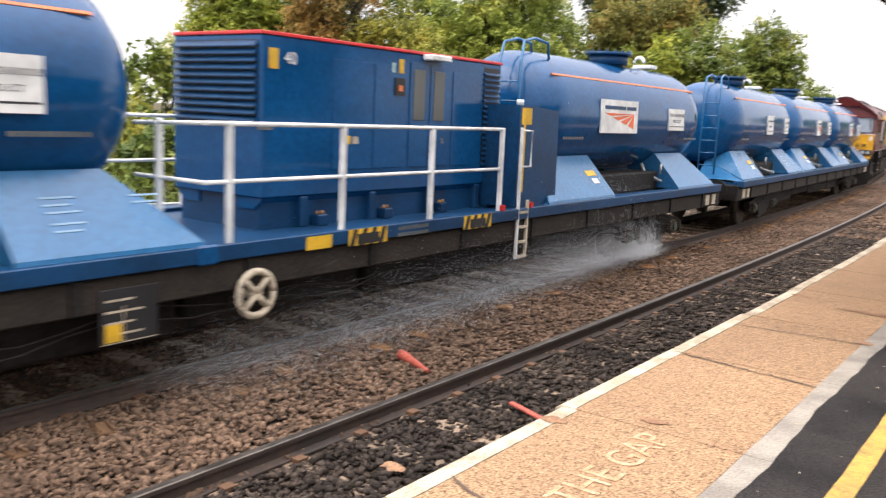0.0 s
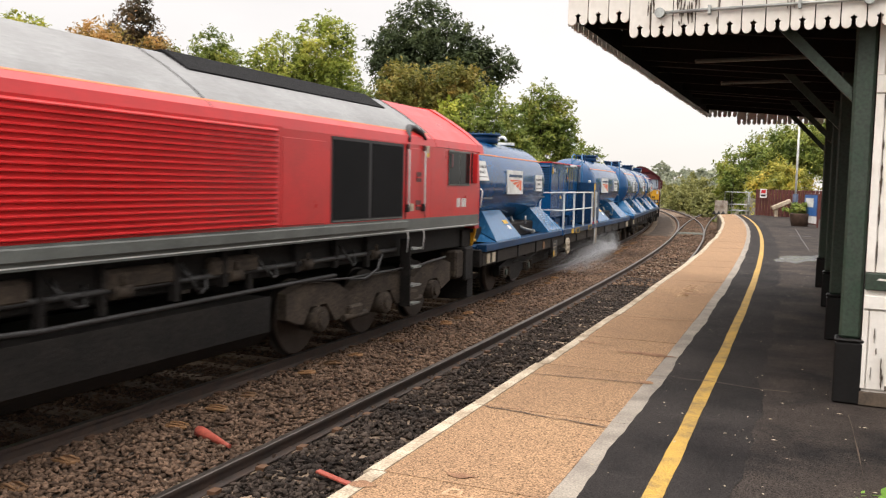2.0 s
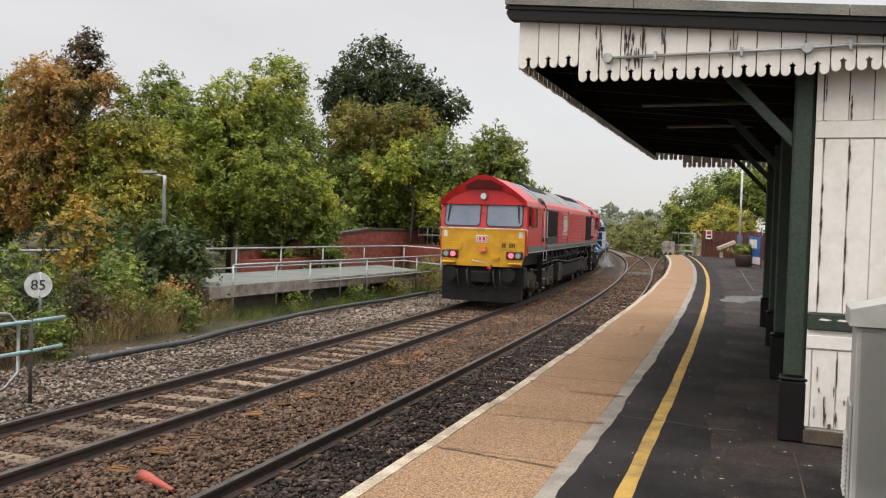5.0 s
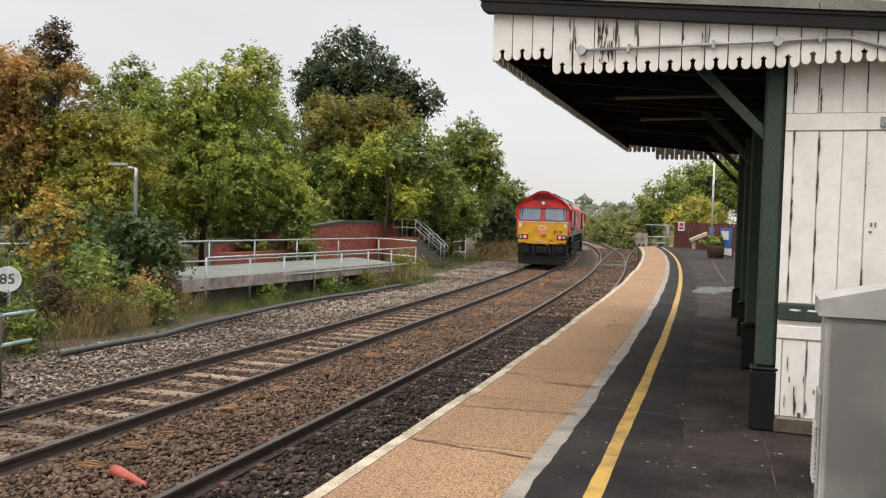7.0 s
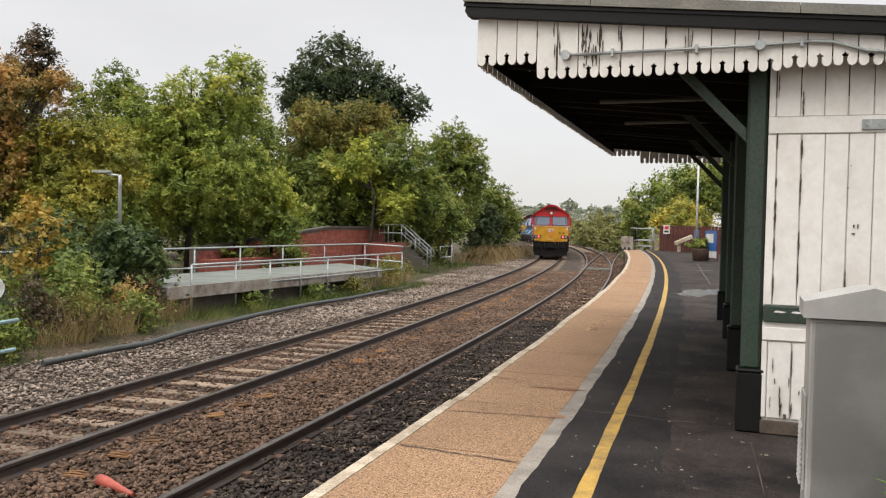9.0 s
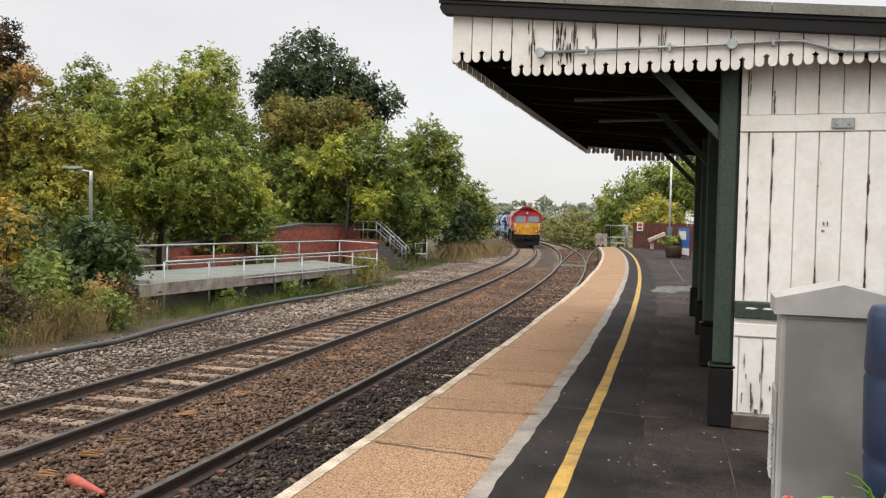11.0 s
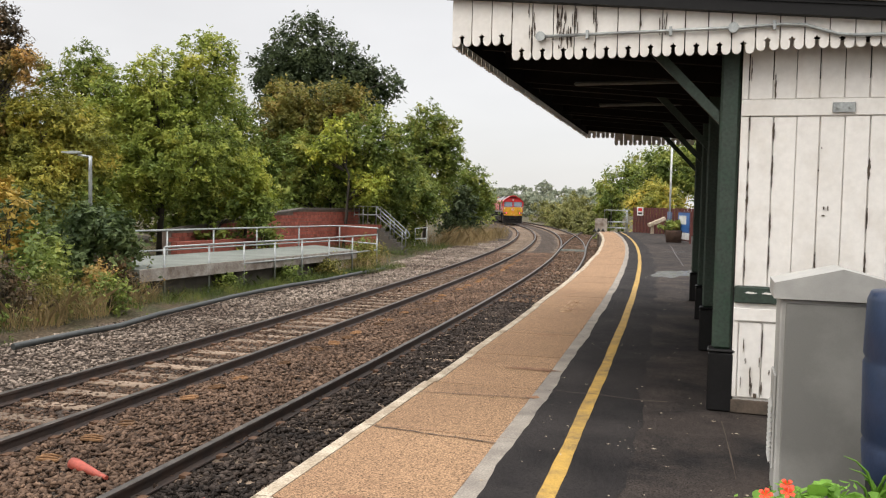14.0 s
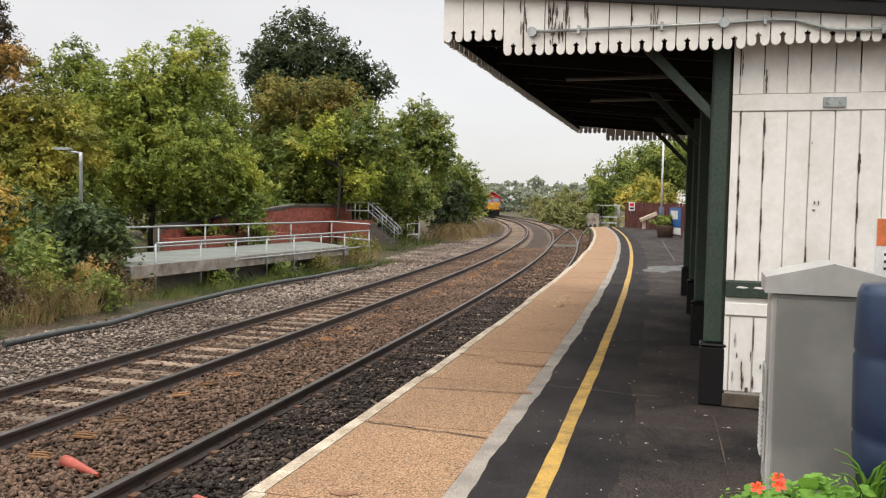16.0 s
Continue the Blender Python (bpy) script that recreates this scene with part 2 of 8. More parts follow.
M["gold"] = mat("gold_loco_band", (0.55, 0.30, 0.035), 0.45, scale=2, fine=30, bump=0.03)
M["blue"] = mat("blue_tank_paint", (0.004, 0.072, 0.205), 0.15, scale=1.2, fine=18, bump=0.03, col2=(0.003, 0.050, 0.145), spread=0.2, fine_vary=0.08, spec=0.4)
M["blue_dark"] = mat("dark_blue_paint", (0.005, 0.050, 0.135), 0.40, scale=2.0, fine=24, bump=0.04, col2=(0.005, 0.032, 0.085), fine_vary=0.1, spec=0.3)
M["blue_pale"] = mat("scuffed_blue_cradle", (0.026, 0.135, 0.29), 0.24, scale=1.4, fine=18, bump=0.03, col2=(0.018, 0.108, 0.25), spread=0.2, fine_vary=0.08)
M["pale_letter"] = mat("faded_pale_lettering", (0.26, 0.38, 0.50), 0.5, scale=30, fine=90, bump=0.0, col2=(0.10, 0.22, 0.36), spread=0.2)
M["solebar"] = mat("dirty_sole_bar", (0.040, 0.032, 0.026), 0.9, scale=3, fine=30, bump=0.3, col2=(0.020, 0.017, 0.015), spread=0.2, fine_vary=0.2, spec=0.25)
M["white_rail"] = mat("white_handrail_paint", (0.74, 0.75, 0.74), 0.4, scale=4, fine=40, bump=0.03, fine_vary=0.03)
M["sign_orange"] = mat("orange_sign_shape", (0.80, 0.16, 0.055), 0.5, fine=60, bump=0.0)
M["sign_yellow"] = mat("yellow_sign", (0.75, 0.45, 0.03), 0.5, fine=60, bump=0.0)
M["cream"] = mat("cream_wheel_paint", (0.52, 0.44, 0.33), 0.6, scale=5, fine=40, bump=0.1)
M["hose"] = mat("rubber_hose", (0.028, 0.027, 0.027), 0.5, fine=40)
# The sky's reflection is painted into the screen as pale blue-grey.
M["screen"] = mat("sky_tinted_windscreen", (0.23, 0.265, 0.31), 0.12, scale=1.6, fine=30, bump=0.0, col2=(0.13, 0.17, 0.24), spread=0.25, fine_vary=0.04, spec=0.7)
M["brow_mesh"] = mat("dark_red_mesh", (0.10, 0.014, 0.014), 0.8, fine=120, bump=0.5, spec=0.15)
M["side_glass"] = glass_mat("dark_side_glass", (0.010, 0.013, 0.013), 0.12, 0.08)
M["tail_light"] = glow_mat("red_tail_lamp", (1.0, 0.12, 0.16), 1.6)
M["door_glass"] = glass_mat("grey_door_glass", (0.085, 0.09, 0.085), 0.12, 0.4)
M["lamp_glass"] = glass_mat("lamp_glass", (0.34, 0.34, 0.32), 0.15)
M["headlight"] = glass_mat("headlight_glass", (0.62, 0.63, 0.60), 0.15)
M["droplet"] = mat("spray_droplet", (0.80, 0.82, 0.84), 0.6, fine=60, bump=0.0, fine_vary=0.0, vary=0.02)
M["leaf_green"] = leaf_mat("ash_green_leaves", (0.125, 0.175, 0.036), (0.33, 0.38, 0.072), (0.66, 0.62, 0.15))
M["leaf_dark"] = leaf_mat("dark_green_leaves", (0.042, 0.060, 0.029), (0.080, 0.108, 0.047), (0.14, 0.165, 0.062))
M["leaf_mid"] = leaf_mat("mid_green_leaves", (0.095, 0.140, 0.032), (0.215, 0.265, 0.056), (0.46, 0.43, 0.095))
M["leaf_gold"] = leaf_mat("golden_leaves", (0.15, 0.175, 0.038), (0.38, 0.36, 0.066), (0.68, 0.50, 0.10))
M["leaf_rust"] = leaf_mat("rusty_autumn_leaves", (0.20, 0.185, 0.055), (0.44, 0.27, 0.085), (0.66, 0.38, 0.13))
M["leaf_lime"] = leaf_mat("yellow_green_leaves", (0.18, 0.23, 0.038), (0.37, 0.41, 0.065), (0.64, 0.56, 0.10))
M["leaf_brown"] = leaf_mat("bronzed_green_leaves", (0.105, 0.12, 0.030), (0.24, 0.215, 0.052), (0.42, 0.28, 0.08))
M["leaf_umber"] = leaf_mat("dark_brown_leaves", (0.055, 0.045, 0.028), (0.12, 0.085, 0.045), (0.32, 0.16, 0.06))
M["leaf_scrub"] = leaf_mat("pale_scrub_leaves", (0.19, 0.20, 0.075), (0.30, 0.30, 0.11), (0.46, 0.41, 0.15))
M["leaf_deep"] = leaf_mat("deep_green_leaves", (0.055, 0.085, 0.032), (0.115, 0.155, 0.052), (0.25, 0.27, 0.085))
M["leaf_maple"] = leaf_mat("yellow_maple_leaves", (0.28, 0.22, 0.05), (0.46, 0.31, 0.06), (0.50, 0.20, 0.06))
# Distance haze is mixed into this pale leaf colour; the air is clear.
M["leaf_far"] = leaf_mat("haze_tinted_leaves", (0.30, 0.335, 0.26), (0.38, 0.41, 0.30), (0.48, 0.47, 0.31))
M["leaf_bright"] = leaf_mat("fresh_bright_leaves", (0.10, 0.22, 0.030), (0.20, 0.38, 0.055), (0.34, 0.52, 0.12))
M["petal"] = mat("orange_red_petal", (0.85, 0.07, 0.02), 0.5, fine=60, bump=0.0)
M["wet"] = mat("wet_asphalt", (0.05, 0.048, 0.048), 0.24, scale=2.5, fine=120, bump=0.05, depth=0.002, col2=(0.03, 0.028, 0.028), amount=0.5, spread=0.2, fine_vary=0.2, spec=0.6)
M["faint"] = mat("faded_cream_paint", (0.47, 0.325, 0.205), 0.9, scale=9, fine=120, bump=0.2, depth=0.003, col2=(0.39, 0.24, 0.135), amount=0.5, spread=0.1, fine_vary=0.25, spec=0.2)
M["stain"] = mat("red_brown_stain", (0.20, 0.105, 0.065), 0.9, scale=9, fine=120, bump=0.2, depth=0.003, col2=(0.30, 0.175, 0.10), amount=0.5, spread=0.15, fine_vary=0.25, spec=0.2)
M["asphalt_brown"] = mat("trodden_asphalt", (0.060, 0.048, 0.041), 0.85, scale=1.4, fine=130, bump=0.7, depth=0.007, col2=(0.014, 0.0124, 0.0122), spread=0.15, fine_vary=0.48, spec=0.12)
M["straw"] = leaf_mat("dry_grass", (0.20, 0.15, 0.07), (0.36, 0.26, 0.125), (0.55, 0.43, 0.24))
M["weed"] = leaf_mat("verge_grass", (0.055, 0.085, 0.022), (0.13, 0.165, 0.040), (0.30, 0.27, 0.09))


# ---- helpers for shapes ----
def mesh_of(bm, name, material, smooth=False):
    me = bpy.data.meshes.new(name)
    bm.normal_update()
    bm.to_mesh(me)
    bm.free()
    for m in material if isinstance(material, (list, tuple)) else (material,):
        me.materials.append(m)
    if smooth:
        for p in me.polygons:
            p.use_smooth = True
    return me


def part(name, bm, material, parent=None, label="", smooth=False):
    ob = new(name, bm if isinstance(bm, bpy.types.Mesh) else mesh_of(bm, name, material, smooth))
    if parent is not None:
        ob.parent = parent
    if label:
        tagged(ob, label)
    return ob


def thing(name, label, category, group="", kind="", m=None):
    ob = tagged(new(name), label, category, group, kind)
    ob.empty_display_size = 0.2
    if m is not None:
        ob.matrix_basis = m
    return ob


def box(bm, x0, x1, y0, y1, z0, z1, bevel=0.0, mi=0):
    vs = [bm.verts.new(p) for p in ((x0, y0, z0), (x1, y0, z0), (x1, y1, z0), (x0, y1, z0), (x0, y0, z1), (x1, y0, z1), (x1, y1, z1), (x0, y1, z1))]
    fs = [bm.faces.new([vs[i] for i in q]) for q in ((3, 2, 1, 0), (4, 5, 6, 7), (0, 1, 5, 4), (1, 2, 6, 5), (2, 3, 7, 6), (3, 0, 4, 7))]
    for f_ in fs:
        f_.material_index = mi
    if bevel:
        bmesh.ops.bevel(bm, geom=list({e for f_ in fs for e in f_.edges}), offset=bevel, segments=1, affect="EDGES", clamp_overlap=True)
    return bm


def boxed(*a, **k):
    return box(bmesh.new(), *a, **k)


def tube(bm, pts, r, seg=8, mi=0, cap=True):
    """A round bar through the points."""
    pts = [Vector(p) for p in pts]
    rings = []
    for i, p in enumerate(pts):
        d = (pts[min(i + 1, len(pts) - 1)] - pts[max(i - 1, 0)]).normalized()
        u = d.cross(Vector((0, 0, 1)) if abs(d.z) < 0.9 else Vector((1, 0, 0))).normalized()
        v = d.cross(u)
        rr = r[i] if isinstance(r, (list, tuple)) else r
        rings.append([bm.verts.new(p + (u * math.cos(a) + v * math.sin(a)) * rr) for a in (2 * math.pi * k / seg for k in range(seg))])
    for a, b in zip(rings, rings[1:]):
        for k in range(seg):
            fa = bm.faces.new((a[k], a[(k + 1) % seg], b[(k + 1) % seg], b[k]))
            fa.smooth, fa.material_index = True, mi
    if cap:
        bm.faces.new(rings[0][::-1]).material_index = mi
        bm.faces.new(rings[-1]).material_index = mi
    return bm


def tubed(*a, **k):
    return tube(bmesh.new(), *a, **k)


def prism(bm, pts, axis, a, b, mi=0):
    """An outline of (u, v) points, extruded along an axis from a to b."""
    def at3(u, v, w):
        return {"x": (w, u, v), "y": (u, w, v), "z": (u, v, w)}[axis]
    r0 = [bm.verts.new(at3(u, v, a)) for u, v in pts]
    r1 = [bm.verts.new(at3(u, v, b)) for u, v in pts]
    fs = [bm.faces.new(r0), bm.faces.new(r1[::-1])]
    n = len(pts)
    for i in range(n):
        fs.append(bm.faces.new((r0[i], r1[i], r1[(i + 1) % n], r0[(i + 1) % n])))
    for f_ in fs:
        f_.material_index = mi
    bmesh.ops.recalc_face_normals(bm, faces=fs)
    return bm


def prismed(*a, **k):
    return prism(bmesh.new(), *a, **k)


def lettering(name, text, size, material, parent, m, label=""):
    cu = bpy.data.curves.new(name, "FONT")
    cu.body, cu.size, cu.align_x, cu.align_y, cu.extrude = text, size, "CENTER", "CENTER", 0.002
    tmp = new(name, cu)
    me = bpy.data.meshes.new_from_object(tmp.evaluated_get(bpy.context.evaluated_depsgraph_get()))
    bpy.data.objects.remove(tmp)
    me.materials.clear()
    me.materials.append(material)
    ob = tagged(part(name, me, material, parent, label), label, kind="stuff")
    ob.matrix_basis = m
    return ob


# ---- the line of the tracks: x over y of the far track's middle, and its offset copies ----
LINE = (1.891e-08, -5.2508e-06, -8.6639e-04, -3.81097e-02, -7.14338)


def line_x(y):
    if y < -5:
        return line_x(-5) + line_slope(-5) * (y + 5)
    if y > 130:
        return line_x(130) - 0.3634 * (y - 130) - 0.0011 * (min(y, 260) - 130) ** 2 - (0.286 * (y - 260) if y > 260 else 0)
    return np.polyval(LINE, y)


def line_slope(y):
    if y < -5:
        return line_slope(-5)
    if y > 130:
        return -0.3634 - 0.0022 * (min(y, 260) - 130)
    return np.polyval(np.polyder(LINE), y)


def on_line(y, off=0.0):
    s = line_slope(y)
    n = math.hypot(1, s)
    return line_x(y) + off / n, y - off * s / n


TAB_Y = np.linspace(-120, 300, 4201)
TAB_X = np.array([line_x(v) for v in TAB_Y])
TAB_S = np.r_[0, np.cumsum(np.hypot(np.diff(TAB_X), np.diff(TAB_Y)))]
TAB_S -= np.interp(0, TAB_Y, TAB_S)


def along(s):
    return float(np.interp(s, TAB_S, TAB_X)), float(np.interp(s, TAB_S, TAB_Y))


def sweep(profile, ys, closed=False, bm=None, mi=None):
    """A cross-section of (offset, z) drawn along the line; mi: a material for each strip."""
    bm = bm or bmesh.new()
    rings = [[bm.verts.new((*on_line(y, o), z)) for o, z in profile] for y in ys]
    n = len(profile)
    for a, b in zip(rings, rings[1:]):
        for i in range(n if closed else n - 1):
            j = (i + 1) % n
            f_ = bm.faces.new((a[i], a[j], b[j], b[i]))
            if mi:
                f_.material_index = mi[i]
    if closed:
        bm.faces.new(rings[0])
        bm.faces.new(rings[-1][::-1])
    return bm


def steps(a, b, d):
    return list(np.linspace(a, b, max(2, int(round((b - a) / d)) + 1)))


def quick_mesh(name, verts, faces, material):
    """A mesh from arrays of corners and of equal-sided faces."""
    me = bpy.data.meshes.new(name)
    n, k = faces.shape
    me.vertices.add(len(verts))
    me.vertices.foreach_set("co", np.ascontiguousarray(verts, np.float32).ravel())
    me.loops.add(n * k)
    me.loops.foreach_set("vertex_index", np.ascontiguousarray(faces, np.int32).ravel())
    me.polygons.add(n)
    me.polygons.foreach_set("loop_start", np.arange(0, n * k, k, dtype=np.int32))
    me.update(calc_edges=True)
    me.materials.append(material)
    return me


# ---- ground, ballast ----
GY = steps(-120, -10, 10) + steps(-8, 80, 2) + steps(84, 260, 6) + [300, 400, 600, 900, 1500]
GPROF = [(-230, 1.2), (-90, 0.9), (-40, 0.6), (-20, 0.45), (-12, 0.25), (-8, 0.10), (-5.6, 0.02), (-4.6, -0.06), (-3.4, -0.2), (-2.0, -0.32), (5.0, -0.32), (7.5, -0.3), (12, -0.3), (40, -0.3), (140, -0.3), (900, -0.3)]
ground = tagged(part("ground", sweep(GPROF, GY), M["soil"], smooth=True), "brown soil and moss beside the railway", "ground", kind="structure")
BED = [(-3.9, -0.16), (-3.0, -0.13), (-1.9, -0.155), (-0.75, -0.175), (0.75, -0.175), (1.3, -0.16), (2.0, -0.14), (2.72, -0.17), (4.2, -0.18), (4.9, -0.17)]
ballast = tagged(part("ballast_bed", sweep(BED, steps(-40, 80, 1.5) + steps(84, 200, 4)), M["ballast"], smooth=True), "brown stone ballast bed under two tracks", "ballast", kind="structure")


def stones(name, count, y0, y1, o0, o1, size, material, label, seed, zf):
    """Loose angular ballast: many six-cornered stones in one mesh."""
    rg = np.random.default_rng(seed)
    y = y0 + (y1 - y0) * rg.random(count) ** 1.35
    o = rg.uniform(o0, o1, count)
    base = np.array([(1, 0, 0), (-1, 0, 0), (0, 1, 0), (0, -1, 0), (0, 0, 1), (0, 0, -1)], float)
    tri = np.array([(0, 2, 4), (2, 1, 4), (1, 3, 4), (3, 0, 4), (2, 0, 5), (1, 2, 5), (3, 1, 5), (0, 3, 5)])
    v = base[None] * rg.uniform(0.6, 1.25, (count, 6, 1)) + rg.uniform(-0.42, 0.42, (count, 6, 3))
    a = rg.uniform(0, 6.283, count)
    b = rg.uniform(-0.7, 0.7, count)
    ca, sa, cb, sb = np.cos(a), np.sin(a), np.cos(b), np.sin(b)
    v *= (size * rg.uniform(0.55, 1.35, count) * (1 + 0.015 * np.maximum(0, y - 15)))[:, None, None] * np.array([1.1, 0.8, 0.52])
    x1, y1_, z1 = v[..., 0], v[..., 1], v[..., 2]
    y2, z2 = y1_ * cb[:, None] - z1 * sb[:, None], y1_ * sb[:, None] + z1 * cb[:, None]
    x3, y3 = x1 * ca[:, None] - y2 * sa[:, None], x1 * sa[:, None] + y2 * ca[:, None]
    px, py = np.array([on_line(q, w) for q, w in zip(y, o)]).T
    pz = np.interp(o, [p[0] for p in zf], [p[1] for p in zf]) + size * 0.25 + 0.014 + rg.uniform(-0.3, 0.45, count) * size
    vv = np.stack([x3 + px[:, None], y3 + py[:, None], z2 + pz[:, None]], -1).reshape(-1, 3)
    ff = (tri[None] + 6 * np.arange(count)[:, None, None]).reshape(-1, 3)
    return tagged(new(name, quick_mesh(name, vv, ff, material)), label, "ballast", kind="stuff")


stones("ballast_stones", 38000, 2.0, 46, 0.85, 2.75, 0.040, M["stone"], "loose brown ballast stones between the two tracks", 3, BED)
stones("ballast_stones", 17000, 2.0, 46, -0.70, 0.70, 0.036, M["stone"], "brown ballast stones between the rails", 4, [(o, z - 0.016) for o, z in BED])
stones("ballast_stones", 26000, 4.0, 60, -3.8, -0.85, 0.040, M["stone_pale"], "pale ballast stones on the sloping track shoulder", 5, BED)
stones("ballast_stones", 20000, 2.0, 24, 2.85, 4.95, 0.040, M["stone_dark"], "dark oily ballast stones beside the platform", 6, BED)
stones("ballast_stones", 10000, 22, 80, 2.85, 6.0, 0.05, M["stone"], "brown ballast stones under the near track", 7, BED + [(7, -0.2)])

# ---- tracks ----
RAIL = [(-0.07, -0.155), (0.07, -0.155), (0.07, -0.142), (0.012, -0.12), (0.012, -0.045), (0.036, -0.035), (0.036, -0.006), (0.028, 0.0), (-0.028, 0.0), (-0.036, -0.006), (-0.036, -0.035), (-0.012, -0.045), (-0.012, -0.12), (-0.07, -0.142)]
RAIL_MI = [0] * 6 + [1, 1, 1] + [0] * 5


def sleeper_mesh():
    bm = boxed(-1.25, 1.25, -0.125, 0.125, -0.3, -0.153, 0.012)
    for sx in (-1, 1):
        for k in (-1, 1):
            box(bm, sx * 0.7525 + k * 0.11 - 0.04, sx * 0.7525 + k * 0.11 + 0.04, -0.05, 0.05, -0.16, -0.118, 0, 1)
    return mesh_of(bm, "sleeper", [M["sleeper"], M["clip"]])


SLEEPER = sleeper_mesh()


def pad_mesh():
    bm = bmesh.new()
    box(bm, -0.11, 0.11, -0.07, 0.07, -0.02, 0.012, 0.008)
    tube(bm, [(-0.10, -0.05, 0.015), (0.0, -0.05, 0.028), (0.10, -0.045, 0.015)], 0.011, 6)
    tube(bm, [(-0.10, 0.05, 0.015), (0.0, 0.05, 0.028), (0.10, 0.055, 0.015)], 0.011, 6)
    return mesh_of(bm, "sleeper_end", M["clip_orange"])


PAD = pad_mesh()


def track(label, off, y0, y1, ends):
    tr = thing("railway_track", label, "railway track", kind="structure")
    for side in (-1, 1):
        part("rail", sweep([(o + off + side * 0.7525, z) for o, z in RAIL], steps(y0, 80, 1.0) + steps(82, y1, 3), True, mi=RAIL_MI), [M["rail"], M["rail_head"]], tr)
    y = max(y0, -6.0)
    rg = random.Random(11)
    while y < 150:
        x, yy = on_line(y, off)
        h = math.degrees(math.atan(-line_slope(y)))
        s = part("sleeper", SLEEPER, None, tr)
        s.matrix_basis = pose(x, yy, rg.uniform(-0.008, 0.004), 0, 0, h)
        if ends and y < 40 and rg.random() < 0.75:
            x, yy = on_line(y, off + 1.27 + rg.uniform(-0.05, 0.1))
            s = part("sleeper_end", PAD, None, tr)
            s.matrix_basis = pose(x, yy, -0.105 + rg.uniform(-0.02, 0.008), rg.uniform(-8, 8), rg.uniform(-10, 6), h + rg.uniform(-25, 25))
        y += 0.66
    return tr


track("railway track of worn steel rails on concrete sleepers", 0.0, -60, 240, True)
track("railway track of shiny-headed steel rails close to the platform", 3.4725, -60, 240, False)


# A siding leaves the near track to the straight on; its rails cross the curve.
siding = thing("siding_track", "rusty siding rails leaving the curve at a turnout", "railway track", kind="structure")
SX, SY = on_line(46, 3.4725)
SH = line_slope(46)
for side in (-1, 1):
    bm = bmesh.new()
    rings = []
    for d in steps(0, 70, 2):
        s_ = SH + 0.0011 * d
        px, py = SX + SH * d + 0.00055 * d * d + side * 0.7525, SY + d
        rings.append([bm.verts.new((px + o, py, z - 0.004)) for o, z in RAIL])
    for a, b in zip(rings, rings[1:]):
        for i in range(len(RAIL)):
            j = (i + 1) % len(RAIL)
            bm.faces.new((a[i], a[j], b[j], b[i])).material_index = RAIL_MI[i]
    part("rail", bm, [M["rail"], M["rail_head"]], siding)
for k in range(3):
    x, y = on_line(49 + 0.6 * k, 3.4725)
    part("stretcher_bar", boxed(x - 0.85, x + 0.85, y - 0.06, y + 0.06, -0.14, -0.06, 0.01), M["concrete"], siding)

# ---- platform ----
EDGE = 5.07
PY = steps(-40, -4, 4) + steps(-3, 56, 0.8)
platform = thing("platform", "curved station platform with a pale edge, sandy slabs and black asphalt", "platform", kind="structure")
part("platform_wall", sweep([(EDGE + 0.10, -0.3), (EDGE + 0.06, 0.80), (EDGE + 3.0, 0.80)], PY), M["platform_face"], platform)


def wave(y, seed):
    """A slow, uneven swing of about one unit along the line."""
    return 0.5 * math.sin(y * 1.9 + seed) + 0.3 * math.sin(y * 4.3 + seed * 2.1) + 0.25 * math.sin(y * 9.1 + seed * 3.7) + 0.15 * math.sin(y * 23 + seed)


def ribbon(name, y0, y1, o0, o1, z, material, w0=0.0, w1=0.0, seed=0.0, d=0.12, label=""):
    """A flat strip along the platform whose edges waver by w0 and w1."""
    bm = bmesh.new()
    rows = []
    for y_ in steps(y0, y1, d):
        a, b = on_line(y_, o0 + w0 * wave(y_, seed)), on_line(y_, o1 + w1 * wave(y_, seed + 1.3))
        rows.append((bm.verts.new((a[0], a[1], z)), bm.verts.new((b[0], b[1], z))))
    for (a, b), (c, e) in zip(rows, rows[1:]):
        bm.faces.new((a, b, e, c))
    return part(name, bm, material, platform, label)


part("trodden_asphalt", sweep([(EDGE + 1.05, 0.8945), (EDGE + 5.5, 0.8955), (EDGE + 16, 0.8955)], PY), M["asphalt_brown"], platform, "brownish trodden asphalt")
ribbon("asphalt", -12, 55.9, EDGE + 1.04, EDGE + 1.82, 0.8985, M["asphalt"], 0, 0.05, 2.0, 0.15, "black patched asphalt")
part("asphalt_slope", sweep([(EDGE + 16, 0.90), (EDGE + 16.2, -0.3)], PY), M["platform_face"], platform)
ribbon("yellow_line", -12, 55, EDGE + 1.386, EDGE + 1.480, 0.9015, M["yellow_line"], 0.006, 0.006, 5.0, 0.05, "worn yellow safety line")
# the far end: a short ramp down past the last slab
part("end_wall", sweep([(EDGE, -0.3), (EDGE, 0.9), (EDGE + 16, 0.9), (EDGE + 16, -0.3)], [56, 56.3], True), M["platform_face"], platform)
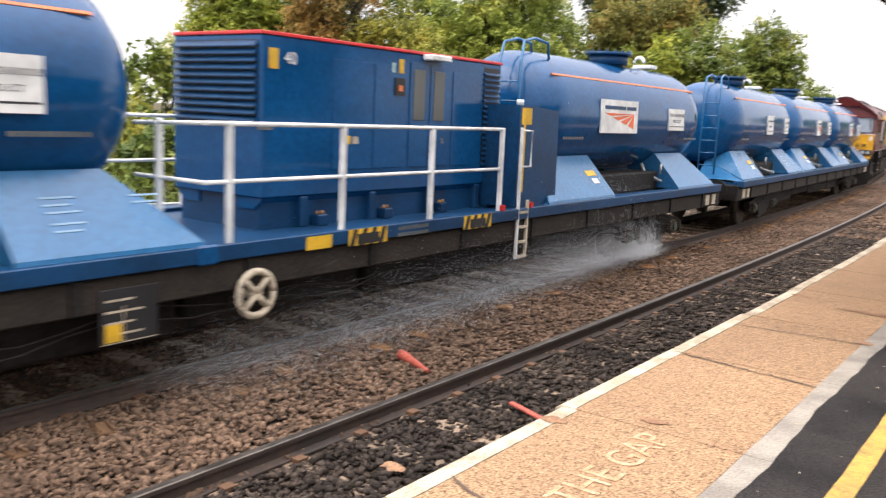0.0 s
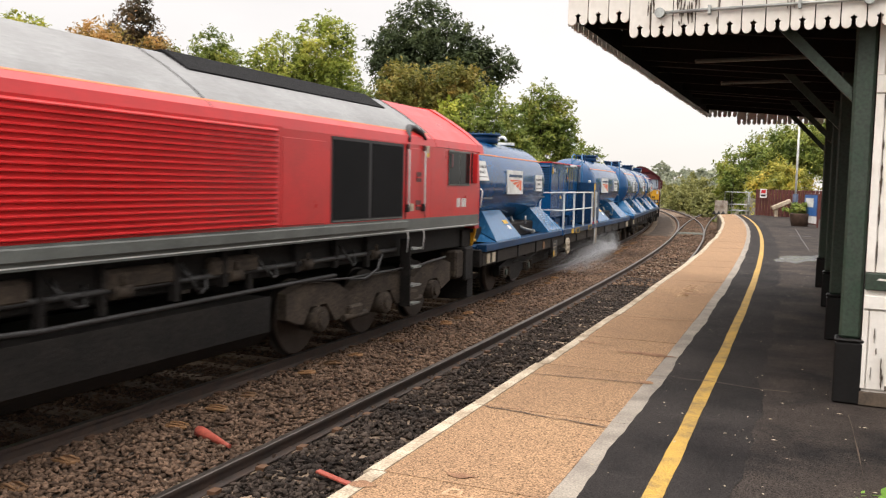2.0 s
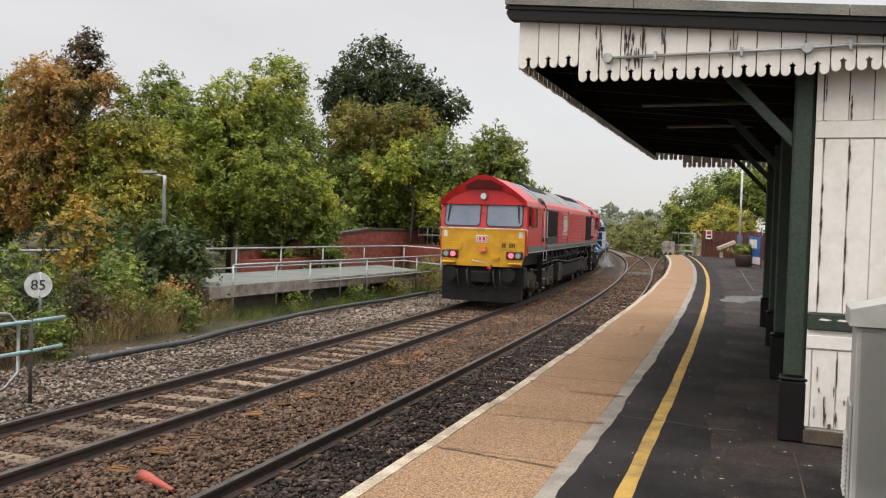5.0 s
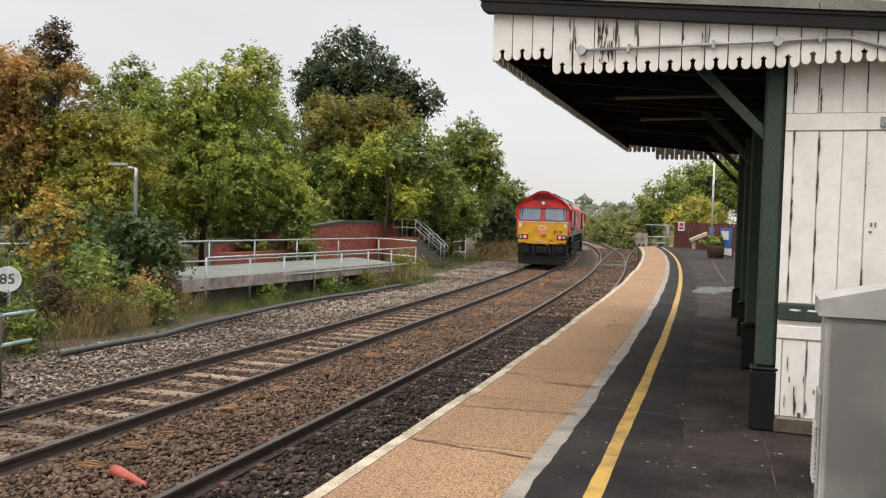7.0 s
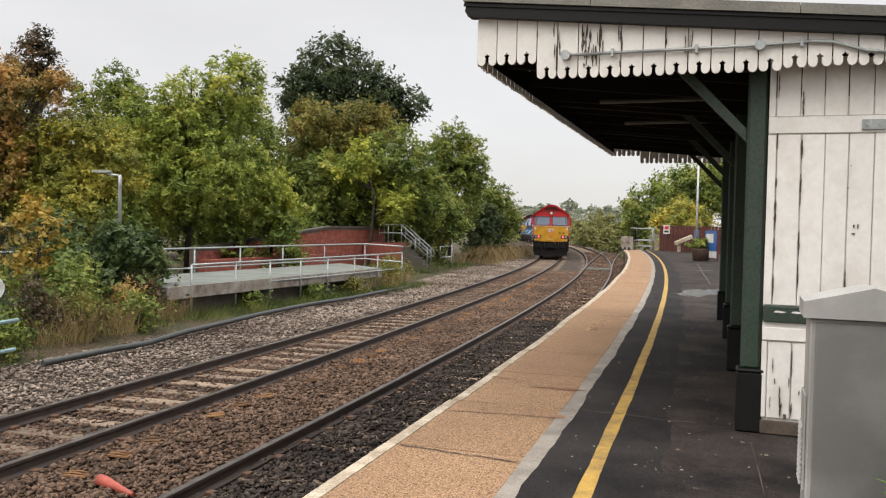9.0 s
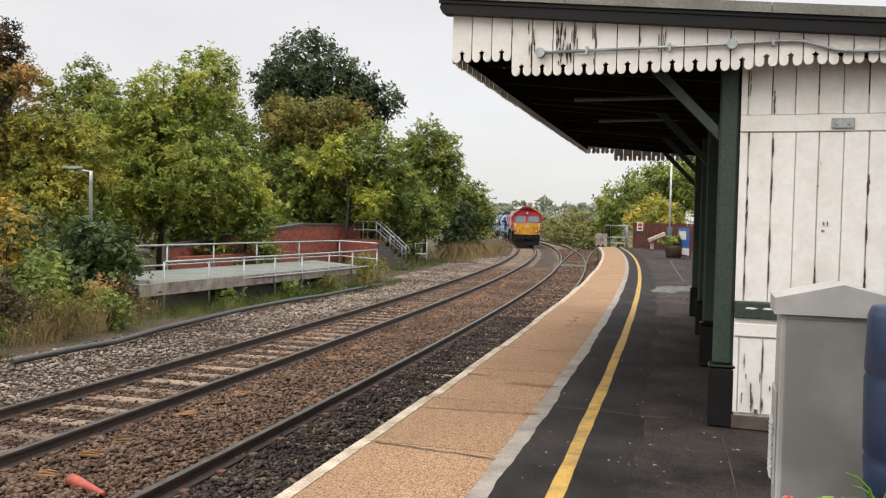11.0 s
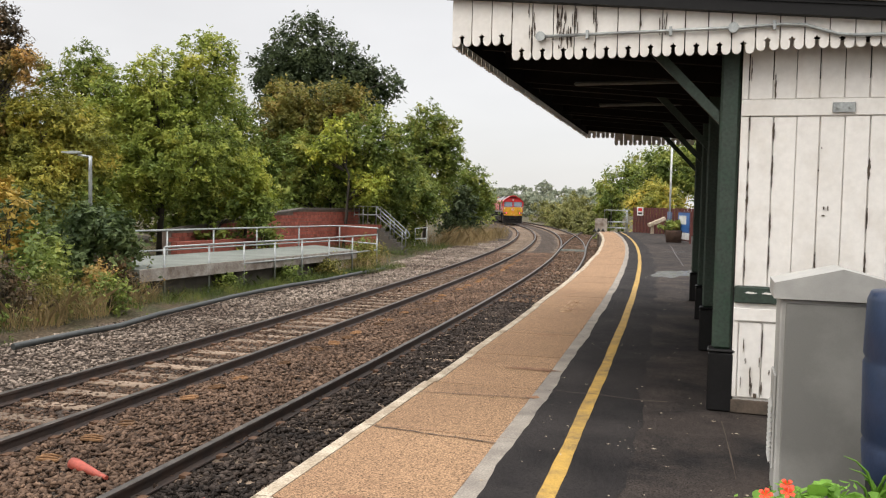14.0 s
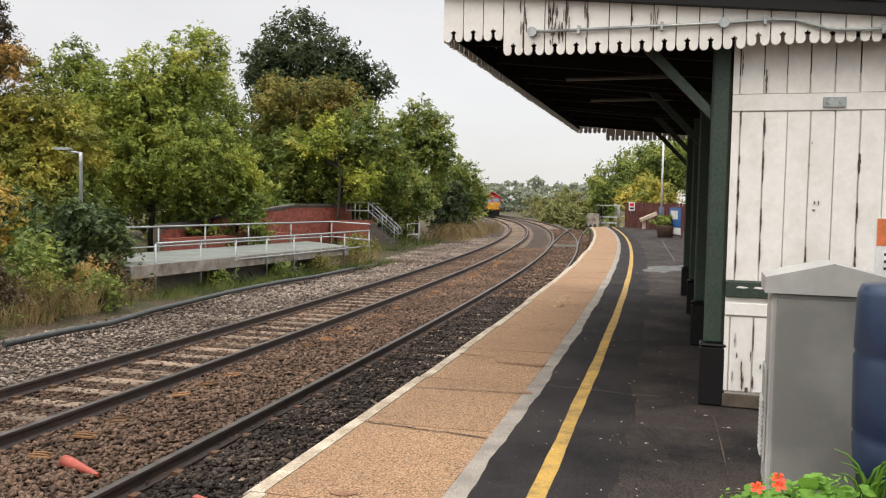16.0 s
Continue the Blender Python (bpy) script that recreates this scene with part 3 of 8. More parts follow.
for k, (yc, oc, ry_, rx_) in enumerate(((20.2, 2.10, 1.25, 0.30), (20.5, 2.50, 0.95, 0.32), (19.6, 1.85, 0.5, 0.16), (21.2, 2.75, 0.6, 0.2))):
    rgp = random.Random(60 + k)
    ring = [on_line(yc + ry_ * math.sin(a) * rgp.uniform(0.75, 1.1), EDGE + oc + rx_ * math.cos(a) * rgp.uniform(0.75, 1.1)) for a in (2 * math.pi * q / 22 for q in range(22))]
    part("wet_patch", prismed(ring, "z", 0.894, 0.8985 + 0.0004 * k), M["wet"], platform, "wet patch shining on the asphalt")
rg = random.Random(5)
y = -8.22
while y < 55.5:
    n = 1.48 + rg.uniform(-0.05, 0.05)
    y2 = min(y + n, 56)
    wob = rg.uniform(-0.015, 0.02)
    ys = steps(y + 0.006, y2 - 0.006, 0.5)
    part("edge_stone", sweep([(EDGE + wob, 0.74), (EDGE + wob - 0.012, 0.80), (EDGE + wob - 0.012, 0.880), (EDGE + wob + 0.02, 0.902), (EDGE + wob + 0.105, 0.903), (EDGE + wob + 0.11, 0.74)], ys, True), M["coping"], platform, "")
    part("paving_slab", sweep([(EDGE + wob + 0.111, 0.80), (EDGE + wob + 0.111, 0.9015), (EDGE + 0.973, 0.902 + rg.uniform(-0.003, 0.002)), (EDGE + 0.973, 0.80)], ys, True), M["slab"], platform)
    ribbon("mortar_strip", y, y2 - 0.004, EDGE + 0.975, EDGE + 1.095, 0.901, M["strip"], 0.004, 0.018, 0.7, 0.06)
    y = y2

# ---- the station building with its canopy ----
FY, FX = 6.50, -2.06  # front end of the canopy and its outer corner
BY = 15.35  # far end
LEAN = -0.030  # the outer edge follows the platform
building = thing("station_building", "white boarded station building with a green-posted canopy over the platform", "building", kind="structure")
W0 = 6.735  # the boarded end wall
part("end_wall", boxed(0.11, 5.5, W0, W0 + 0.12, 0.9, 3.36), M["white_wood"], building)
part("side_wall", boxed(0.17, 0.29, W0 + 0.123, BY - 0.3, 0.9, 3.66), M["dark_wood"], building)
part("back_wall", boxed(5.38, 5.5, W0 + 0.123, BY - 0.3, 0.9, 3.33), M["white_wood"], building)
part("rear_end_wall", boxed(0.17, 5.5, BY - 0.297, BY - 0.18, 0.9, 3.33), M["white_wood"], building)


def flake(x, z0, z1, w, ya, yb, rg_):
    """A ragged upright sliver of bare wood, at most w wide."""
    n_ = max(3, int((z1 - z0) / 0.02))
    lo = [(x - w * rg_.uniform(0.05, 0.6) * math.sin(math.pi * (i + 0.3) / (n_ + 0.6)), z0 + (z1 - z0) * i / n_) for i in range(n_ + 1)]
    hi = [(x + w * rg_.uniform(0.05, 0.6) * math.sin(math.pi * (i + 0.3) / (n_ + 0.6)), z0 + (z1 - z0) * i / n_) for i in range(n_ + 1)]
    bm_ = bmesh.new()
    prism(bm_, lo + hi[::-1], "y", ya, yb)
    return bm_


rg = random.Random(21)
k_board = 0
x = 0.015
while x < 3.2:
    wd = 0.161 + rg.uniform(-0.006, 0.006)
    gap = rg.uniform(0.004, 0.009)
    part("board", boxed(max(x, 0.108), x + wd - gap, W0 - 0.022 - rg.uniform(0, 0.006), W0 - 0.003, 1.85, 3.093, 0.004), M["white_wood"], building)
    part("board", boxed(max(x - 0.012, 0.108), x - 0.012 + wd - gap, W0 - 0.022 - rg.uniform(0, 0.006), W0 - 0.003, 3.221, 3.69 - 0.1 * x, 0.004), M["white_wood"], building)
    part("board", boxed(max(x - 0.02, 0.108), x - 0.02 + wd - gap, W0 - 0.022 - rg.uniform(0, 0.006), W0 - 0.003, 1.02, 1.58, 0.004), M["white_wood"], building)
    # flaked strips of bare wood along a joint
    if k_board in (1, 2, 4, 6):
        z0 = rg.uniform(1.86, 2.0)
        for q in range((0, 6, 5, 0, 1, 0, 3)[k_board]):
            hgt = rg.uniform(0.05, 0.24)
            part("flaked_paint", flake(x - 0.001, z0, z0 + hgt, rg.uniform(0.010, 0.022), W0 - 0.034, W0 - 0.004, rg), M["bare_wood"], building)
            z0 += hgt + rg.uniform(0.02, 0.22)
    k_board += 1
    if rg.random() < 0.8 and x > 0.1:
        part("flaked_paint", boxed(x + rg.uniform(0, 0.1), x + rg.uniform(0.10, 0.12), W0 - 0.0315, W0 - 0.003, 1.021, 1.03 + rg.uniform(0.02, 0.06)), M["bare_wood"], building)
    x += wd
for q in range(16):
    bx, z0 = 0.13 + rg.random() ** 1.4 * 0.6, 1.022 + rg.random() ** 2 * 0.4
    part("flaked_paint", flake(bx, z0, z0 + rg.uniform(0.04, 0.20), rg.uniform(0.006, 0.022), W0 - 0.034, W0 - 0.004, rg), M["bare_wood"], building)
for q in range(5):
    bx = 0.16 + 0.13 * q + rg.uniform(-0.03, 0.03)
    part("flaked_paint", prismed([(bx, 1.80), (bx + 0.05, 1.795), (bx + 0.09, 1.802), (bx + 0.06, 1.809), (bx + 0.02, 1.812)], "y", W0 - 0.0475, W0 - 0.044), M["white_wood"], building)
part("cross_rail", boxed(0.108, 3.4, W0 - 0.035, W0 - 0.002, 3.096, 3.218, 0.006), M["white_wood"], building)
part("sill_rail", boxed(0.108, 3.4, W0 - 0.045, W0 - 0.002, 1.725, 1.846, 0.008), M["green_paint"], building, "green painted sill rail")
part("sill_rail", boxed(0.108, 3.4, W0 - 0.035, W0 - 0.002, 1.59, 1.687, 0.006), M["white_wood"], building)
part("skirting", boxed(0.108, 3.4, W0 - 0.030, W0 - 0.002, 0.90, 1.0, 0.006), M["bare_wood"], building)
plate = part("metal_plate", boxed(0.72, 0.87, W0 - 0.055, W0 - 0.036, 3.115, 3.187, 0.004), M["steel"], building, "grey metal plate with two bolts")
for bx in (0.753, 0.835):
    part("bolt", tubed([(bx, W0 - 0.07, 3.151), (bx, W0 - 0.054, 3.151)], 0.011), M["steel"], plate)


def post(x, y):
    p = boxed(x - 0.07, x + 0.07, y - 0.07, y + 0.07, 1.367, 3.68, 0.018)
    ob = part("post", p, M["green_paint"], building, "green painted timber post")
    part("post_base", boxed(x - 0.092, x + 0.092, y - 0.092, y + 0.092, 0.9, 1.34, 0.01), M["black_paint"], ob, "black painted post base")
    part("base_cap", boxed(x - 0.098, x + 0.098, y - 0.098, y + 0.098, 1.342, 1.366, 0.010), M["black_paint"], ob)
    bm = bmesh.new()
    prism(bm, [(x - 0.076, 3.05), (x - 0.076, 3.145), (x - 0.60, 3.70), (x - 0.70, 3.70)], "y", y - 0.04, y + 0.04)
    part("bracket", bm, M["green_paint"], ob)
    part("beam", prismed([(x - 2.0, 3.75), (x - 2.0, 3.88), (x + 0.1, 3.68), (x + 0.1, 3.55)], "y", y - 0.05, y + 0.05), M["dark_wood"], ob)


post(0.03, 6.80)
post(-0.10, 9.65)
post(-0.22, 12.4)
post(-0.38, 14.92)


def edge_x(y):
    return FX + LEAN * (y - FY)


bm = bmesh.new()
ys = steps(FY + 0.03, BY, 1.0)
ra = [[bm.verts.new(p) for p in ((edge_x(y) + 0.03, y, 3.98), (3.6, y, 3.425), (6.0, y, 3.425), (6.0, y, 3.34), (3.6, y, 3.35), (edge_x(y) + 0.03, y, 3.91))] for y in ys]
for a, b in zip(ra, ra[1:]):
    for i in range(6):
        bm.faces.new((a[i], b[i], b[(i + 1) % 6], a[(i + 1) % 6]))
bm.faces.new(ra[0])
bm.faces.new(ra[-1][::-1])
bmesh.ops.recalc_face_normals(bm, faces=bm.faces)
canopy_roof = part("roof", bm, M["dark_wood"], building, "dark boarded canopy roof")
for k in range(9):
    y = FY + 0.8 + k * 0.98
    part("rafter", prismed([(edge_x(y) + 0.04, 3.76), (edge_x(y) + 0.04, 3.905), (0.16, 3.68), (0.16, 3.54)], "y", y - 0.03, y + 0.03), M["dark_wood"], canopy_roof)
# Two thin grey strips imitate rafter edges that catch the light.
for q in (8.6, 10.4):
    part("light_tube", boxed(-1.45, -0.35, q, q + 0.05, 3.62, 3.655, 0.012), M["loco_grey"], canopy_roof, "thin grey strip standing in for a lit rafter edge")


def drop(x):
    """Underside of the gutter along the canopy's end: it falls towards the building."""
    return 4.006 - 0.099 * (x - FX)


part("gutter", prismed([(FX - 0.06, drop(FX - 0.06)), (FX - 0.085, drop(FX) + 0.05), (FX - 0.07, drop(FX) + 0.105), (3.6, drop(3.6) + 0.105), (3.6, drop(3.6))], "y", FY - 0.10, FY + 0.02), M["black_paint"], canopy_roof, "black gutter along the canopy end")
part("gutter_lip", prismed([(FX - 0.09, drop(FX) + 0.085), (FX - 0.09, drop(FX) + 0.108), (3.6, drop(3.6) + 0.108), (3.6, drop(3.6) + 0.085)], "y", FY - 0.112, FY - 0.09), M["black_paint"], canopy_roof)
for xa, xb in ((FX - 0.09, -1.16), (-1.155, 0.28), (0.285, 1.62), (1.625, 3.6)):
    part("roof_edge", prismed([(xa, drop(xa) + 0.109), (xa, drop(xa) + 0.18), (xb, drop(xb) + 0.18), (xb, drop(xb) + 0.109)], "y", FY - 0.13, FY + 0.6), M["felt"], canopy_roof, "grey felt roof edge")


def valance_outline(w, z0, zl, zr):
    """A board with two round lobes and a pointed keyhole cut between them: (u, v) outline."""
    g = 0.004
    half = [(g, z0 + 0.045)]
    r = (w / 2 - g - 0.012) / 2
    cx_ = g + r
    for k_ in range(1, 8):
        a = math.pi + math.pi * 1.12 * k_ / 7
        half.append((cx_ + r * math.cos(a), z0 + 0.036 + 0.036 * math.sin(a)))
    half += [(w / 2 - 0.011, z0 + 0.058), (w / 2 - 0.023, z0 + 0.071), (w / 2 - 0.017, z0 + 0.079), (w / 2 - 0.007, z0 + 0.082)]
    return [(g, zl)] + half + [(w / 2, z0 + 0.096)] + [(w - u, v) for u, v in half[::-1]] + [(w - g, zr)]


def board_mesh(w, z0, zl, zr=None, t=0.022):
    bm = bmesh.new()
    prism(bm, valance_outline(w, z0, zl, zl if zr is None else zr), "y", -t / 2, t / 2)
    bmesh.ops.triangulate(bm, faces=[f_ for f_ in bm.faces if len(f_.verts) > 4])
    return mesh_of(bm, "valance_board", M["white_wood"])


valance = thing("valance", "flaking white scalloped valance boards along the canopy edge", "valance", kind="structure")
BW = 0.160
LONG, SHORT = board_mesh(BW, 3.51, 3.93), board_mesh(BW, 3.64, 3.985)
rg = random.Random(8)
k = 0
x = FX
while x < 3.2:
    z0 = (3.64 if k < 3 else 3.515 if x < 0.1 else 3.532) + rg.uniform(-0.004, 0.004)
    if drop(x) - z0 < 0.11:
        break
    b = part("valance_board", board_mesh(BW, z0, drop(x) + 0.03, drop(x + BW) + 0.03), None, valance)
    b.matrix_basis = pose(x, FY - 0.012 + rg.uniform(-0.004, 0.004), 0)
    x += BW
    k += 1
part("valance_back", prismed([(FX + 0.004, 3.745), (FX + 0.004, drop(FX) - 0.002), (3.3, drop(3.3) - 0.002), (3.3, 3.64)], "y", FY + 0.006, FY + 0.012), M["bare_wood"], valance)
# slivers of bare wood, most of them on the fourth to sixth boards
for j, sp, n_, zz in ((4, 0.03, 7, 3.54), (5, 0.055, 22, 3.56), (6, 0.03, 8, 3.54), (7, 0.02, 4, 3.56), (9, 0.01, 2, 3.7), (10, 0.03, 5, 3.53), (13, 0.02, 2, 3.6), (3, 0.01, 2, 3.7)):
    for q in range(n_):
        bx = FX + BW * (j + (0.5 if j == 5 else 0.0)) + rg.uniform(-sp, sp)
        z0 = rg.uniform(zz, drop(bx) - 0.10)
        part("flaked_paint", flake(bx, z0, min(drop(bx) - 0.005, z0 + rg.uniform(0.03, 0.13)), rg.uniform(0.004, 0.014), FY - 0.034, FY - 0.018, rg), M["bare_wood"], valance)
# along the platform, and at the far end
y = FY + 0.02
while y < BY - BW:
    b = part("valance_board", SHORT, None, valance)
    b.matrix_basis = pose(edge_x(y), y, rg.uniform(-0.006, 0.006), 0, 0, 90 + math.degrees(math.atan(-LEAN)))
    y += BW
# Added dark strip: gives the valance's unpainted inner face its backlit darkness.
part("valance_lining", prismed([(edge_x(FY) + 0.022, FY + 0.05), (edge_x(FY) + 0.03, FY + 0.05), (edge_x(BY) + 0.03, BY - 0.05), (edge_x(BY) + 0.022, BY - 0.05)], "z", 3.70, 3.90), M["dark_wood"], valance, "added dark strip for the valance's backlit, unpainted inner face")
x = edge_x(BY)
k = 0
while x < 0.2:
    b = part("valance_board", SHORT if k < 3 else LONG, None, valance)
    b.matrix_basis = pose(x, BY, 0)
    x += BW
    k += 1

conduit = thing("conduit", "grey metal conduit with round boxes along the valance", "conduit")
CY = FY - 0.048
pts = [(-1.33, CY, 3.685), (0.05, CY, 3.693), (0.36, CY, 3.702), (0.50, CY, 3.693), (0.70, CY, 3.625), (0.80, CY, 3.612), (2.2, CY, 3.60)]
part("pipe", tubed(pts, 0.012), M["steel"], conduit)
for cx_ in (-1.35, 0.03):
    zc = 3.685 if cx_ < -1 else 3.693
    part("junction_box", tubed([(cx_, CY - 0.022, zc), (cx_, CY + 0.022, zc)], 0.036, 14), M["steel"], conduit)
for cx_ in (-1.0, -0.4, 0.30, 1.05):
    zc = 3.688 if cx_ < 0.3 else 3.70 if cx_ < 1 else 3.61
    part("saddle_clip", boxed(cx_ - 0.01, cx_ + 0.01, CY - 0.014, CY + 0.026, zc - 0.03, zc + 0.03), M["steel"], conduit)


# ---- the train; each vehicle's space: x to its right, y ahead, z up from the rails, its middle at y = 0 ----
def disc(bm, x0, x1, y, z, r, seg=20, mi=0):
    return tube(bm, [(x0, y, z), (x1, y, z)], r, seg, mi)


def bars(bm, x, y0, y1, z0, z1, n, t=0.004, gap=0.35, side=1):
    """Unreadable lettering as a row of upright bars on a side wall."""
    d = (y1 - y0) / n
    for i in range(n):
        box(bm, min(x, x + side * t), max(x, x + side * t), y0 + i * d, y0 + i * d + d * (1 - gap), z0, z1)
    return bm


def wheel_mesh():
    bm = bmesh.new()
    disc(bm, -0.065, 0.065, 0, 0, 0.50, 28)
    disc(bm, -0.085, -0.065, 0, 0, 0.53, 28)
    disc(bm, 0.06, 0.10, 0, 0, 0.12, 14)
    return mesh_of(bm, "wheel", M["wheel"])


WHEEL = wheel_mesh()


def put_wheel(parent, x, y, z=0.50, s=1.0):
    w = part("wheel", WHEEL, None, parent)
    w.matrix_basis = pose(x, y, z, 0, 0, 0 if x > 0 else 180) @ Matrix.Diagonal((1, s, s, 1))
    return w


LH = 10.45


def section(shrink=0.0, zlow=1.55):
    """The loco's cross-section from the lower right over the roof to the lower left."""
    r = [(1.32, zlow), (1.32, 3.02), (1.28, 3.15), (1.02, 3.36), (0.66, 3.60), (0.25, 3.83), (0.0, 3.87)]
    r = [(x * (1 - shrink), z - (0.05 * shrink * 10 if z > 3.1 else 0)) for x, z in r]
    return r + [(-x, z) for x, z in r[-2::-1]]


def hull(pts_lo, pts_hi, y0, y1, closed=True):
    """Two outlines of equal length joined from y0 to y1."""
    bm = bmesh.new()
    a = [bm.verts.new((x, y0, z)) for x, z in pts_lo]
    b = [bm.verts.new((x, y1, z)) for x, z in pts_hi]
    n = len(a)
    for i in range(n if closed else n - 1):
        j = (i + 1) % n
        bm.faces.new((a[i], a[j], b[j], b[i]))
    if closed:
        bm.faces.new(a[::-1])
        bm.faces.new(b)
    bmesh.ops.recalc_face_normals(bm, faces=bm.faces)
    return bm


def locomotive(label, side_m, band_m, roof_m, cab_m, end_m, tail):
    lo = thing("locomotive", label, "locomotive")
    sec = section()
    sides = [(1.32, 1.62), (1.32, 3.02), (1.28, 3.147), (-1.28, 3.147), (-1.32, 3.02), (-1.32, 1.62)]
    body = part("body", hull(sides, sides, -8.0, 8.0), side_m, lo)
    lowband = [(1.335, 1.61), (1.335, 1.825), (-1.335, 1.825), (-1.335, 1.61)]
    part("lower_band", hull(lowband, lowband, -LH + 0.12, LH - 0.12), band_m, lo, "grey lower band")
    for sx in (1, -1):
        part("sill_beam", boxed(*sorted((sx * 1.28, sx * 1.375)), -7.0, 7.0, 1.68, 1.80, 0.012), band_m, lo)
        part("band_line", boxed(*sorted((sx * 1.334, sx * 1.3385)), -LH + 0.13, LH - 0.13, 1.632, 1.645), M["sign_white"], lo, "thin pale line")
    roofp = [p for p in sec if p[1] >= 3.1]
    cabp = [p for p in sec if p[1] >= 3.0]
    roof = part("roof", hull(roofp, roofp, -8.2, 8.2), roof_m, lo, "silver-grey curved roof", smooth=False)
    for sx in (1, -1):
        cant = [(sx * 1.323, 3.02), (sx * 1.286, 3.153), (sx * 1.172, 3.246), (sx * 1.160, 3.230), (sx * 1.270, 3.140), (sx * 1.300, 3.02)]
        part("cant_panel", prismed(cant, "y", -8.19, 8.19), side_m, roof)
        part("stripe", prismed([(sx * 1.190, 3.233), (sx * 1.170, 3.252), (sx * 1.166, 3.245), (sx * 1.184, 3.227)], "y", -8.19, 8.19), M["stripe"], roof, "thin orange stripe")
    # roof fittings: dark walkway, exhaust housing, hatches and seams
    part("walkway", hull([(0.62, 3.60), (0.26, 3.80), (-0.26, 3.80), (-0.62, 3.60), (-0.62, 3.645), (-0.26, 3.87), (0.26, 3.87), (0.62, 3.645)], [(0.62, 3.60), (0.26, 3.80), (-0.26, 3.80), (-0.62, 3.60), (-0.62, 3.645), (-0.26, 3.87), (0.26, 3.87), (0.62, 3.645)], 2.6, 7.6), M["grille"], roof, "black mesh roof panel")
    part("exhaust_housing", prismed([(-0.62, 3.60), (0.62, 3.60), (0.52, 3.72), (0.25, 3.885), (-0.25, 3.885), (-0.52, 3.72)], "y", -5.9, -2.4), M["under"], roof, "sooty exhaust housing")
    for k in range(4):
        part("roof_hatch", boxed(-0.24, 0.24, -5.7 + k * 0.85, -5.1 + k * 0.85, 3.887, 3.90, 0.004), M["under"], roof)
    for yy in (-8.15, -6.9, -1.6, 2.2, 8.1):
        part("roof_rib", hull([(x * 1.004, z + 0.006) for x, z in roofp], [(x * 1.004, z + 0.006) for x, z in roofp], yy - 0.012, yy + 0.012), M["ink"], roof)
    for e in (-1, 1):
        cab = part("cab", hull([(1.32, 1.62), (1.32, 3.02), (-1.32, 3.02), (-1.32, 1.62)], [(1.32, 1.62), (1.32, 3.02), (-1.32, 3.02), (-1.32, 1.62)], min(e * 8.003, e * 10.18), max(e * 8.003, e * 10.18)), cab_m, lo)
        cr = [(x * 1.004, z + 0.006) for x, z in cabp]
        part("cab_roof", hull(cr, cr, min(e * 8.203, e * 10.42), max(e * 8.203, e * 10.42)), cab_m, cab)
        part("cab_corner", boxed(-1.315, 1.315, *sorted((e * 10.183, e * 10.402)), 1.55, 2.337), cab_m, cab)
        # raked windscreen wall
        bm = bmesh.new()
        o1 = [(1.30, 2.34), (1.30, 3.02), (1.22, 3.16), (0.95, 3.34), (0.5, 3.56), (0, 3.66)]
        o1 = o1 + [(-x, z) for x, z in o1[-2::-1]]
        fr = [bm.verts.new((x, e * (LH - (z - 2.34) * 0.17), z)) for x, z in o1]
        bk = [bm.verts.new((x, e * 10.1, z)) for x, z in o1]
        for i in range(len(o1)):
            j = (i + 1) % len(o1)
            bm.faces.new((fr[i], fr[j], bk[j], bk[i]))
        bm.faces.new(fr)
        bm.faces.new(bk[::-1])
        bmesh.ops.recalc_face_normals(bm, faces=bm.faces)
        part("screen_wall", bm, cab_m, cab)
        # the brow over the screens, with its grille
        bo = [(1.33, 3.0), (1.29, 3.16), (1.03, 3.38), (0.67, 3.62), (0.26, 3.86), (0, 3.90)]
        bi = [(1.26, 3.0), (1.17, 3.09), (0.93, 3.27), (0.62, 3.40), (0.32, 3.47), (0, 3.50)]
        bm = bmesh.new()
        outer = bo + [(-x, z) for x, z in bo[-2::-1]]
        inner = bi + [(-x, z) for x, z in bi[-2::-1]]
        y0, y1 = e * 10.30, e * 10.56
        r = [[bm.verts.new((x, yy, z)) for x, z in o] for o, yy in ((outer, y0), (outer, y1), (inner, y1 - e * 0.10), (inner, y0))]
        for a, b in zip(r, r[1:] + r[:1]):
            for i in range(len(outer) - 1):
                bm.faces.new((a[i], a[i + 1], b[i + 1], b[i]))
        for q in (0, len(outer) - 1):
            bm.faces.new([rr[q] for rr in r])
        bmesh.ops.recalc_face_normals(bm, faces=bm.faces)
        brow = part("brow", bm, cab_m, cab)
        gp = [(-0.55, 3.50), (0.55, 3.50), (0.55, 3.58), (0.22, 3.75), (-0.22, 3.75), (-0.55, 3.58)]
        part("brow_grille", prismed(gp, "y", e * 10.50, e * 10.565), M["brow_mesh"], brow, "dark mesh grille")
        part("headlight", tubed([(0, e * 10.28, 3.27), (0, e * 10.50, 3.27)], 0.105, 16), M["loco_grey"], cab)
        part("headlight_lens", tubed([(0, e * 10.501, 3.27), (0, e * 10.52, 3.27)], 0.088, 16), M["headlight"], cab, "pale round headlight")
        for sx in (-1, 1):
            # windscreens
            def scr(x, z, out):
                return (x, e * (LH - (z - 2.34) * 0.17 + out), z)
            for nm, gx0, gx1, gz0, gz1, out, mm in (("screen_frame", 0.08, 1.20, 2.37, 3.09, 0.012, M["ink"]), ("windscreen", 0.115, 1.165, 2.405, 3.055, 0.022, M["screen"])):
                c = 0.07
